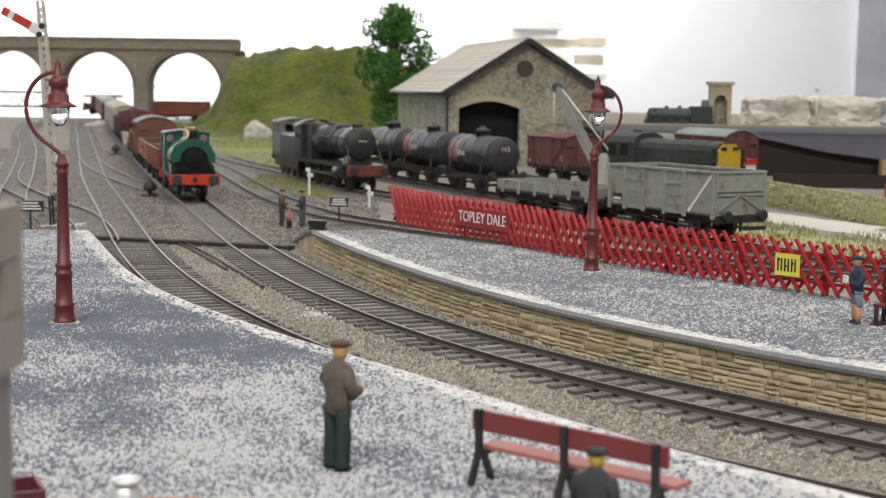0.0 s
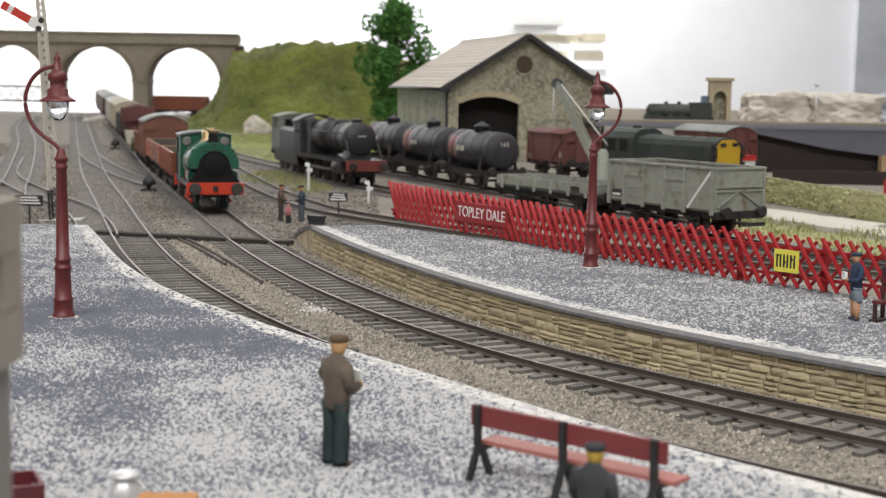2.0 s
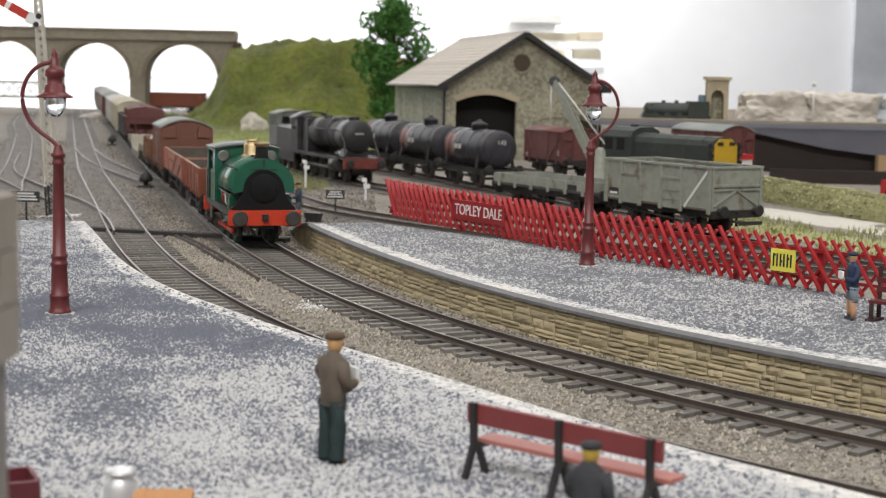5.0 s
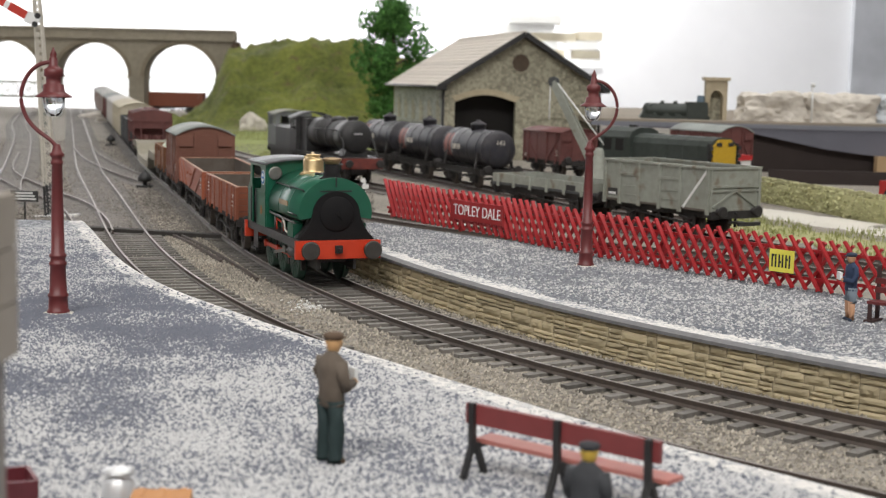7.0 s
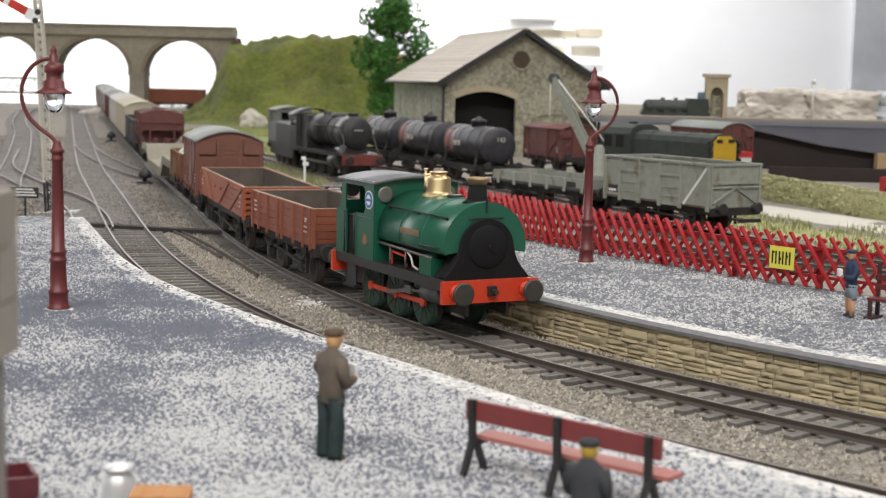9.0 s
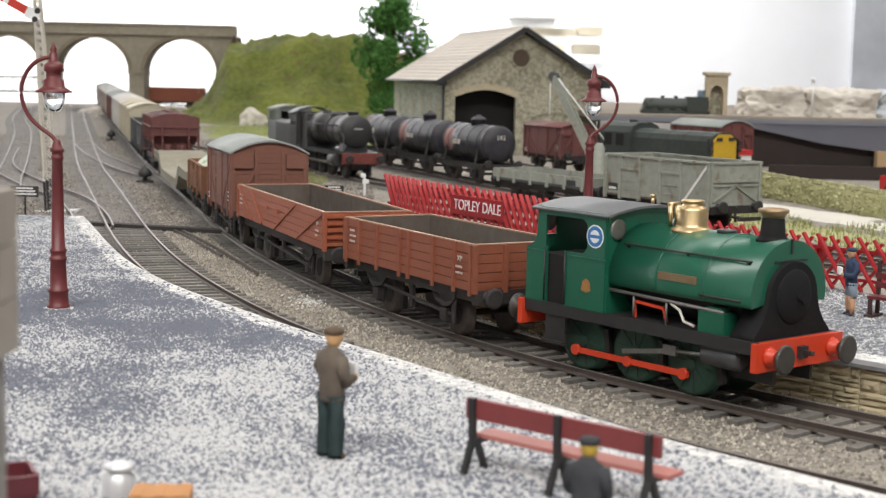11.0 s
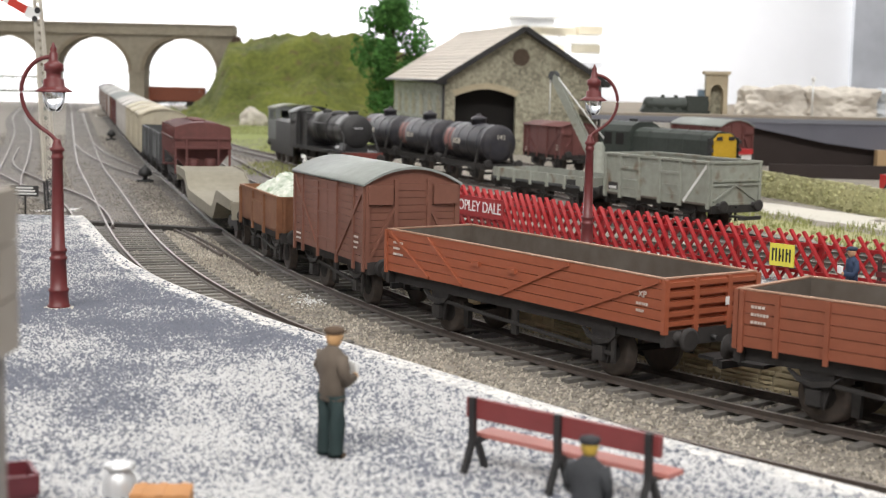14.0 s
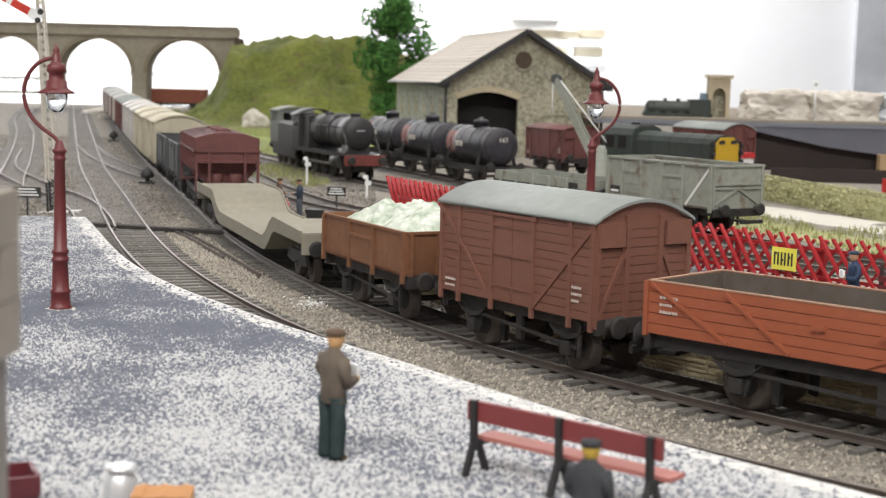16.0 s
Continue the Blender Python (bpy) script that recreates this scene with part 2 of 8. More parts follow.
M_SIGNR = mat("sign_red", (0.34, 0.02, 0.022), 0.4, (0.30, 0.018, 0.02), 0.5, 0.05, 0.0)
M_SHEDW = chippings("shed_rubble_wall", (0.41, 0.385, 0.285), (0.215, 0.20, 0.148), 0.36, 0.02, 0.16, 0.9, clump=0.12)
M_SHEDS = chippings("shed_side_wall", (0.38, 0.395, 0.345), (0.22, 0.23, 0.195), 0.30, 0.02, 0.16, 0.6, clump=0.12)
M_SLATE = mat("roof_slates", (0.58, 0.53, 0.46), 0.85, (0.49, 0.44, 0.38), 0.3, 0.02, 0.2, vary=0.1)
M_DRESS = mat("dressed_stone", (0.50, 0.42, 0.29), 0.9, (0.38, 0.32, 0.22), 0.3, 0.03, 0.3)
M_VIAD = mat("viaduct_stone", (0.36, 0.32, 0.245), 0.95, (0.24, 0.21, 0.16), 0.12, 0.012, 0.5)
# Dark brown below the deck; on the sheet behind the fascia it imitates shade.
M_UNDERDECK = mat("under_deck_brown", (0.045, 0.033, 0.030), 0.95, (0.03, 0.022, 0.02), 0.02, 0.003, 0.1)
# Near-black holding the shade of interiors: shed door, cab and cab windows.
M_DARK = mat("inside_shade_black", (0.012, 0.010, 0.009), 0.9, None, 0.4, 0.04, 0.0)
M_WALL = mat("hall_wall_paint", (0.80, 0.81, 0.84), 0.9, (0.76, 0.77, 0.80), 0.01, 0.002, 0.0)
M_FLOOR = mat("hall_floor_vinyl", (0.32, 0.31, 0.29), 0.6, (0.26, 0.25, 0.24), 0.02, 0.003, 0.0)
M_BOARD = mat("grey_fascia", (0.20, 0.205, 0.235), 0.7, (0.17, 0.175, 0.2), 0.03, 0.004, 0.0)
M_ROCK = mat("plaster_rock", (0.74, 0.69, 0.61), 0.95, (0.44, 0.40, 0.35), 0.12, 0.03, 0.8)
M_BARK = mat("bark", (0.10, 0.07, 0.045), 0.95, None, 0.3, 0.03, 0.6)
M_LEAF = mat("leaf_foam", (0.085, 0.23, 0.045), 0.9, (0.04, 0.125, 0.022), 0.2, 0.03, 0.5, vary=0.4)
M_HEDGE = mat("hedge_foam", (0.50, 0.48, 0.27), 0.95, (0.34, 0.34, 0.17), 0.2, 0.03, 0.6, vary=0.3)
M_WOOD = mat("bare_pine", (0.45, 0.31, 0.17), 0.8, (0.36, 0.24, 0.13), 0.05, 0.005, 0.1)
M_DGREEN = mat("dark_green_loco", (0.045, 0.056, 0.048), 0.55, (0.026, 0.032, 0.027), 0.3, 0.03, 0.05)


def glass(name, tint=(0.9, 0.93, 0.95)):
    m = bpy.data.materials.new(name)
    m.use_nodes = True
    b = m.node_tree.nodes["Principled BSDF"]
    b.inputs["Base Color"].default_value = (*tint, 1)
    b.inputs["Roughness"].default_value, b.inputs["Transmission Weight"].default_value = 0.08, 1.0
    return m


M_GLASS = glass("lamp_glass")
M_DULLGLASS = mat("dim_glass", (0.07, 0.11, 0.08), 0.12, (0.05, 0.08, 0.06), 0.2, 0.05, 0.0)
M_BUFFER = mat("worn_buffer_steel", (0.085, 0.078, 0.070), 0.5, (0.055, 0.05, 0.046), 0.4, 0.06, 0.05, 0.4)
M_PLATE = mat("worn_brass_plate", (0.42, 0.30, 0.17), 0.45, (0.28, 0.19, 0.11), 0.6, 0.08, 0.02, 0.8)
M_PIPE = mat("dull_pipe", (0.20, 0.185, 0.175), 0.5, (0.13, 0.12, 0.115), 0.5, 0.06, 0.02, 0.4)
M_CABROOF = mat("cab_roof_grey", (0.13, 0.135, 0.14), 0.5, (0.10, 0.102, 0.105), 0.3, 0.03, 0.04)
M_BADGE = mat("badge_blue", (0.05, 0.2, 0.5), 0.5)
M_CREST = mat("crest_red", (0.30, 0.07, 0.03), 0.5, (0.32, 0.20, 0.05), 0.8, 0.2, 0.0)
M_CYL = mat("dull_black_cylinder", (0.06, 0.06, 0.064), 0.5, (0.04, 0.04, 0.042), 0.4, 0.05, 0.05)


# ---- building helpers ----
def box(bm, x0, x1, y0, y1, z0, z1, mi=0, m=None):
    vs = [bm.verts.new((x, y, z)) for z in (z0, z1) for y in (y0, y1) for x in (x0, x1)]
    if m is not None:
        for v in vs:
            v.co = m @ v.co
    for q in ((0, 2, 3, 1), (4, 5, 7, 6), (0, 1, 5, 4), (2, 6, 7, 3), (0, 4, 6, 2), (1, 3, 7, 5)):
        bm.faces.new([vs[i] for i in q]).material_index = mi
    return vs


def rod(bm, a, b, r, seg=8, r2=None, mi=0, smooth=True):
    """A round bar from a to b, tapering from r to r2."""
    a, b = Vector(a), Vector(b)
    q = (b - a).to_track_quat("Z", "Y")
    r2 = r if r2 is None else r2
    rings = []
    for c, rr in ((a, r), (b, r2)):
        rings.append([bm.verts.new(c + q @ Vector((rr * math.cos(k * math.tau / seg), rr * math.sin(k * math.tau / seg), 0))) for k in range(seg)])
    for k in range(seg):
        f = bm.faces.new((rings[0][k], rings[0][(k + 1) % seg], rings[1][(k + 1) % seg], rings[1][k]))
        f.material_index, f.smooth = mi, smooth
    bm.faces.new(rings[0][::-1]).material_index = mi
    bm.faces.new(rings[1]).material_index = mi


def bar(bm, a, b, w, h, mi=0):
    """A square bar from a to b, w wide and h high."""
    a, b = Vector(a), Vector(b)
    q = (b - a).to_track_quat("X", "Z").to_matrix().to_4x4()
    box(bm, 0, (b - a).length, -w / 2, w / 2, -h / 2, h / 2, mi, Matrix.Translation(a) @ q)


def lathe(bm, prof, seg=16, at=(0, 0, 0), axis="Z", mi=0):
    """A turned shape: prof is (radius, height) pairs."""
    rings = []
    for r, h in prof:
        ring = []
        for k in range(seg):
            c, s = r * math.cos(k * math.tau / seg), r * math.sin(k * math.tau / seg)
            p = (c, s, h) if axis == "Z" else ((h, c, s) if axis == "X" else (s, h, c))
            ring.append(bm.verts.new(Vector(p) + Vector(at)))
        rings.append(ring)
    for a, b in zip(rings, rings[1:]):
        for k in range(seg):
            f = bm.faces.new((a[k], a[(k + 1) % seg], b[(k + 1) % seg], b[k]))
            f.material_index, f.smooth = mi, True
    bm.faces.new(rings[0][::-1]).material_index = mi
    bm.faces.new(rings[-1]).material_index = mi


def prism(bm, prof, a0, a1, axis="X", mi=0, smooth=False):
    """A closed outline drawn out along an axis: X takes (y, z), Y takes (x, z), Z takes (x, y)."""
    def at(u, v, w):
        return {"X": (w, u, v), "Y": (u, w, v), "Z": (u, v, w)}[axis]
    A, B = [bm.verts.new(at(u, v, a0)) for u, v in prof], [bm.verts.new(at(u, v, a1)) for u, v in prof]
    n = len(prof)
    for k in range(n):
        f = bm.faces.new((A[k], A[(k + 1) % n], B[(k + 1) % n], B[k]))
        f.material_index, f.smooth = mi, smooth
    bm.faces.new(A[::-1]).material_index = mi
    bm.faces.new(B).material_index = mi


def tube(bm, pts, r, seg=8, mi=0):
    pts = [Vector(p) for p in pts]
    rings = []
    for i, p in enumerate(pts):
        d = pts[min(i + 1, len(pts) - 1)] - pts[max(i - 1, 0)]
        q = d.to_track_quat("Z", "Y")
        rr = r[i] if isinstance(r, (list, tuple)) else r
        rings.append([bm.verts.new(p + q @ Vector((rr * math.cos(k * math.tau / seg), rr * math.sin(k * math.tau / seg), 0))) for k in range(seg)])
    for a, b in zip(rings, rings[1:]):
        for k in range(seg):
            f = bm.faces.new((a[k], a[(k + 1) % seg], b[(k + 1) % seg], b[k]))
            f.material_index, f.smooth = mi, True
    bm.faces.new(rings[0][::-1]).material_index = mi
    bm.faces.new(rings[-1]).material_index = mi


def mesh_of(name, bm, mats, bevel=0.0):
    if bevel:
        bmesh.ops.bevel(bm, geom=[e for e in bm.edges if e.is_manifold and e.calc_face_angle(0) > 0.6], offset=bevel, segments=1, affect="EDGES", clamp_overlap=True)
    bmesh.ops.recalc_face_normals(bm, faces=bm.faces)
    bmesh.ops.scale(bm, vec=(U, U, U), verts=bm.verts)
    me = bpy.data.meshes.new(name)
    bm.to_mesh(me)
    bm.free()
    for m in mats if isinstance(mats, (list, tuple)) else [mats]:
        me.materials.append(m)
    return me


def part(name, bm, material, parent=None, label="", bevel=0.0, at=None):
    """Links a bmesh as one mesh object under a thing or a part."""
    ob = new(name, mesh_of(name, bm, material, bevel))
    if parent:
        ob.parent = parent
    if at:
        ob.matrix_basis = place(*at)
    return tagged(ob, label)


def place(x, y, z=0.0, rx=0, ry=0, rz=0):
    return pose(x * U, y * U, z * U, rx, ry, rz)


def thing(name, label, category, x=0, y=0, z=0, rz=0, group="", kind=""):
    ob = new(name)
    ob.empty_display_size = 0.01
    ob.matrix_basis = place(x, y, z, 0, 0, rz)
    return tagged(ob, label, category, group, kind)


def solid(name, bm, mats, label, category, at=(0, 0, 0), bevel=0.0, group="", kind=""):
    ob = part(name, bm, mats, None, "", bevel, at)
    return tagged(ob, label, category, group, kind)


B = bmesh.new


def curve_of(ctrl, step=5.0, rounds=40):
    """A smooth plan curve through control points, cut at even steps."""
    C = np.array(ctrl, float)
    P = np.vstack([2 * C[0] - C[1], C, 2 * C[-1] - C[-2]])
    out = []
    for i in range(1, len(P) - 2):
        a, b, c, d = P[i - 1:i + 3]
        for k in range(40):
            u = k / 40
            out.append(0.5 * (2 * b + (c - a) * u + (2 * a - 5 * b + 4 * c - d) * u * u + (3 * b - a - 3 * c + d) * u ** 3))
    out = np.array(out + [C[-1]])
    s = np.r_[0, np.cumsum(np.hypot(*np.diff(out, axis=0).T))]
    g = np.arange(0, s[-1], step)
    q = np.stack([np.interp(g, s, out[:, k]) for k in (0, 1)], 1)
    for _ in range(rounds):
        q[1:-1] = (q[:-2] + 2 * q[1:-1] + q[2:]) / 4
    return q


class Line:
    """A plan curve with lengths along it; the side is to the right of travel."""
    def __init__(self, q):
        self.q = q
        self.s = np.r_[0, np.cumsum(np.hypot(*np.diff(q, axis=0).T))]
        self.n = self.s[-1]

    def at(self, s, side=0.0):
        p = np.array([np.interp(s, self.s, self.q[:, k]) for k in (0, 1)])
        d = self.dir(s)
        return p + side * np.array([d[1], -d[0]])

    def dir(self, s, h=6.0):
        a, b = [np.array([np.interp(x, self.s, self.q[:, k]) for k in (0, 1)]) for x in (s - h, s + h)]
        return (b - a) / max(np.linalg.norm(b - a), 1e-9)

    def shifted(self, side, s0=0.0, s1=None, step=5.0):
        return Line(np.array([self.at(s, side) for s in np.arange(s0, self.n if s1 is None else s1, step)]))


MAIN_PLAN = Line(curve_of([(-760, 3180), (-524, 2277), (-400, 1802), (-268, 1297), (-210, 1080), (-158, 900), (-121, 770), (-99, 693), (-77, 620), (-53, 550),
                      (-27, 487), (9, 415), (50.7, 356.5), (84, 317.7), (100, 302), (140, 267), (190, 233), (250, 202), (330, 172), (420, 150)], rounds=120))
# the laid line wanders a little from the plan
SWAY_S, SWAY = (2250, 2350, 2450, 2550, 2650, 2750, 2850, 2950, 3050, 3150), (0, 0.5, 1.0, 2.0, 1.6, 1.2, 0.4, -0.5, -1.0, 0)
MAIN = Line(np.array([MAIN_PLAN.at(u, float(np.interp(u, SWAY_S, SWAY))) for u in MAIN_PLAN.s]))


# ---- the hall ----
def hall():
    for name, b in (("wall_north", (-6000, 6000, 6500, 6600, -1000, 2010)), ("wall_south", (-6000, 6000, -3600, -3500, -1000, 2010)),
                    ("wall_east", (5900, 6000, -3500, 6500, -1000, 2010)), ("wall_west", (-6000, -5900, -3500, 6500, -1000, 2010))):
        bm = B()
        box(bm, *b)
        solid(name, bm, M_WALL, "plain white painted wall of the hall", "wall", kind="structure")
    bm = B()
    box(bm, -6000, 6000, -3600, 6600, -1100, -1000)
    solid("floor", bm, M_FLOOR, "grey vinyl floor of the exhibition hall", "floor", kind="structure")
    bm = B()
    box(bm, -6000, 6000, -3600, 6600, 2010, 2100)
    solid("ceiling", bm, M_WALL, "plain white ceiling of the hall", "ceiling", kind="structure")
    bm = B()
    box(bm, 1790, 2400, 6450, 6500, -1000, 2005)
    solid("wall_pier", bm, mat("pier_paint", (0.52, 0.54, 0.58), 0.9, None, 0.01, 0.002, 0), "pale grey painted pier of the hall wall", "wall", kind="structure")


hall()


# ---- baseboard and ground ----
def ground():
    bm = B()
    nx, ny = 60, 110
    grid = {}
    for i in range(nx + 1):
        for j in range(ny + 1):
            x, y = -1250 + 1700 * i / nx, -150 + 3150 * (j / ny) ** 1.4
            grid[i, j] = bm.verts.new((x, y, -2.9 + 0.4 * noise.noise(Vector((x * 0.03, y * 0.03, 0)))))
    for i in range(nx):
        for j in range(ny):
            bm.faces.new((grid[i, j], grid[i + 1, j], grid[i + 1, j + 1], grid[i, j + 1])).smooth = True
    solid("ground", bm, M_ASH, "ash and fine ballast ground of the layout", "ground", kind="structure")
    bm = B()
    box(bm, -1250, 450, -150, 3000, -60, -5)
    solid("baseboard", bm, M_BOARD, "grey painted wooden baseboard under the layout", "baseboard", kind="structure")


ground()


# ---- track ----
def sweep(bm, line, side, prof, mi=0, s0=0.0, s1=None, step=10.0):
    """Draws an outline of (across, up) along a plan curve."""
    rings = []
    for s in np.arange(s0, line.n if s1 is None else s1, step):
        rings.append([bm.verts.new((*line.at(s, side + u), v)) for u, v in prof])
    n = len(prof)
    for a, b in zip(rings, rings[1:]):
        for k in range(n):
            bm.faces.new((a[k], a[(k + 1) % n], b[(k + 1) % n], b[k])).material_index = mi
    bm.faces.new(rings[0][::-1])
    bm.faces.new(rings[-1])


sleeper_bm = B()
box(sleeper_bm, -1.35, 1.35, -16.0, 16.0, -1.5, 0)
SLEEPER = mesh_of("sleeper", sleeper_bm, M_SLEEPER, 0.2)


def track(line, label, s0=0.0, s1=None, near=(0, 0), pitch=7.4, sleepers=True):
    """Two rails on sleepers; those between the lengths near are pieces of their own."""
    s1 = line.n if s1 is None else s1
    t = thing("railway_track", label, "railway track", kind="structure")
    for side in (-8.7, 8.7):
        bm = B()
        sweep(bm, line, side, [(-0.9, -1.9), (0.9, -1.9), (0.35, -1.2), (0.45, -0.12), (-0.45, -0.12), (-0.35, -1.2)], 0, s0, s1)
        sweep(bm, line, side, [(-0.45, -0.119), (0.45, -0.119), (0.38, 0), (-0.38, 0)], 1, s0, s1)
        part("rail", bm, [M_RAIL, M_RAILTOP], t, "code 75 rail with a worn bright top")
    bed_end = near[0] if near[1] > 2000 else s1
    bm = B()
    cuts = np.arange(s0 + 2, bed_end, 6.0)
    z = -2.36 + 0.03 * (len(label) % 7)
    edge = [[bm.verts.new((*line.at(q, sd * (17.5 + 2.6 * noise.noise(Vector((q * 0.05, sd, len(label)))))), z)) for q in cuts] for sd in (-1, 1)]
    for a, b, c, d in zip(edge[0], edge[0][1:], edge[1][1:], edge[1]):
        bm.faces.new((a, b, c, d))
    part("ash_bed", bm, M_BED, t, "dark ash packed round the sleepers")
    rest = []
    rnd = random.Random(len(label))
    if sleepers:
        for s in np.arange(s0 + 4, s1, pitch):
            p, d = line.at(s), line.dir(s)
            rz = math.degrees(math.atan2(d[1], d[0])) + rnd.uniform(-2, 2)
            m = place(p[0], p[1], -1.9 + rnd.uniform(-0.1, 0.05), 0, 0, rz)
            if near[0] <= s <= near[1]:
                o = new("sleeper", SLEEPER)
                o.parent, o.matrix_basis = t, m
            else:
                rest.append(m)
    if rest:
        bm = B()
        for m in rest:
            mm = m.copy()
            mm.translation = m.translation / U - Vector((0, 0, 0.42))
            box(bm, -1.35, 1.35, -16.0, 16.0, -1.5, 0, 0, mm)
        part("far_sleepers", bm, M_SLEEPER_DUSTY, t)["kind"] = "stuff"
    return t


track(MAIN, "main line of dark sleepers and worn rails in ballast", 300, None, (2606, 3340))
LOOP = MAIN_PLAN.shifted(53, 300, 3230)
track(LOOP, "loop line of dark sleepers and rails beside the platform", 0, None, (2274, 2900))
OUTER = Line(curve_of([(-760, 2640), (-600, 2040), (-470, 1610), (-345, 1165), (-290, 958), (-268, 880), (-252, 790), (-258, 700), (-285, 600)], rounds=20))
track(OUTER, "outer line of rails curving away behind the platform")
XOVER = Line(curve_of([(-392, 1300), (-330, 1075), (-262, 915), (-213, 820), (-180, 730), (-160, 660)], rounds=20))
track(XOVER, "crossover of rails between the loop and the outer line")
XOVER2 = Line(curve_of([(-350, 1400), (-300, 1240), (-240, 1080), (-185, 960)], rounds=20))
track(XOVER2, "crossover of rails between the main line and the loop")
YARD = Line(curve_of([(-330, 1640), (-275, 1440), (-220, 1330), (-150, 1075), (-118, 960), (-75, 838), (-30, 770), (20, 712), (80, 655), (160, 600), (260, 545)], rounds=20))
track(YARD, "yard siding of rusty rails behind the platform", near=(700, 1000))
SIDING = Line(curve_of([(-235, 1480), (-190, 1350), (-140, 1228), (-90, 1085), (-45, 993), (10, 902), (63, 818), (119, 727), (175, 640), (240, 550)], rounds=20))
track(SIDING, "yard siding of rails in grass and ash")
TANKS = Line(curve_of([(-150, 1430), (-75, 1248), (-41, 1166), (-8, 1088), (25, 1010), (53, 944), (90, 870), (118, 824), (145, 780)], rounds=20))
track(TANKS, "back siding of rails before the goods shed")
BACK = Line(curve_of([(18, 1330), (54, 1240), (86, 1160), (118, 1085)], rounds=20))
track(BACK, "short siding of rails beside the goods shed")
FRONT = Line(curve_of([(52, 1085), (112, 1003), (148, 957), (172, 928), (190, 905)], rounds=10))
track(FRONT, "rearmost yard siding of rails")


# ---- platforms ----
NEAR_Z, FAR_Z = 10.5, 9.0
NEAR_EDGE = Line(curve_of([(x * 1.0237, y * 1.0237) for x, y in ((-150, 598), (-141.8, 575.5), (-106, 473.2), (-79.1, 415.1), (-57.3, 379.8), (-39.1, 351.5), (-25, 331.9), (-9.8, 311.4),
                          (13.5, 278.8), (37, 247.8), (60.1, 222), (95, 186), (150, 138), (240, 80))], rounds=8))
FAR_EDGE = Line(np.array([MAIN_PLAN.at(s, -21.0) for s in np.arange(2640, 3350, 5)]))


def platform_near():
    t = thing("platform", "island platform of grey and white chippings with a whitened edge", "platform", kind="structure")
    q = NEAR_EDGE.q
    bm = B()
    cuts = np.arange(0, NEAR_EDGE.n, 0.8)
    outer = [bm.verts.new((*NEAR_EDGE.at(s, 0), NEAR_Z)) for s in cuts]
    ring = [bm.verts.new((*NEAR_EDGE.at(s, 5.4 + 2.6 * noise.noise(Vector((s * 0.06, 0, 0))) + 2.4 * noise.noise(Vector((s * 0.45, 3, 0)))), NEAR_Z + 0.05)) for s in cuts]
    for i in range(len(cuts) - 1):
        bm.faces.new((outer[i], outer[i + 1], ring[i + 1], ring[i]))
    part("platform_edge", bm, M_EDGE, t, "worn white platform edge")
    bm = B()
    a = [bm.verts.new((v[0], v[1], NEAR_Z)) for v in (NEAR_EDGE.at(s, 2.0) for s in NEAR_EDGE.s)]
    c = [bm.verts.new((-620, 60 + (y - 60) * 1.0, NEAR_Z)) for x, y in q]
    for i in range(len(q) - 1):
        bm.faces.new((a[i], a[i + 1], c[i + 1], c[i]))
    part("platform_surface", bm, M_PLAT, t)
    bm = B()
    sweep(bm, NEAR_EDGE, 0, [(0.4, -4), (4, -4), (4, NEAR_Z - 0.3), (0.2, NEAR_Z - 0.3)], step=5)
    part("platform_wall", bm, M_MORTAR, t)
    bm = B()
    x0, y0 = q[0]
    prism(bm, [(x0, y0 - 1), (x0 + 3, y0 - 6), (-620, y0 - 6), (-620, y0 - 1)], -4, NEAR_Z - 0.2, "Z")
    part("platform_end", bm, M_MORTAR, t)


platform_near()


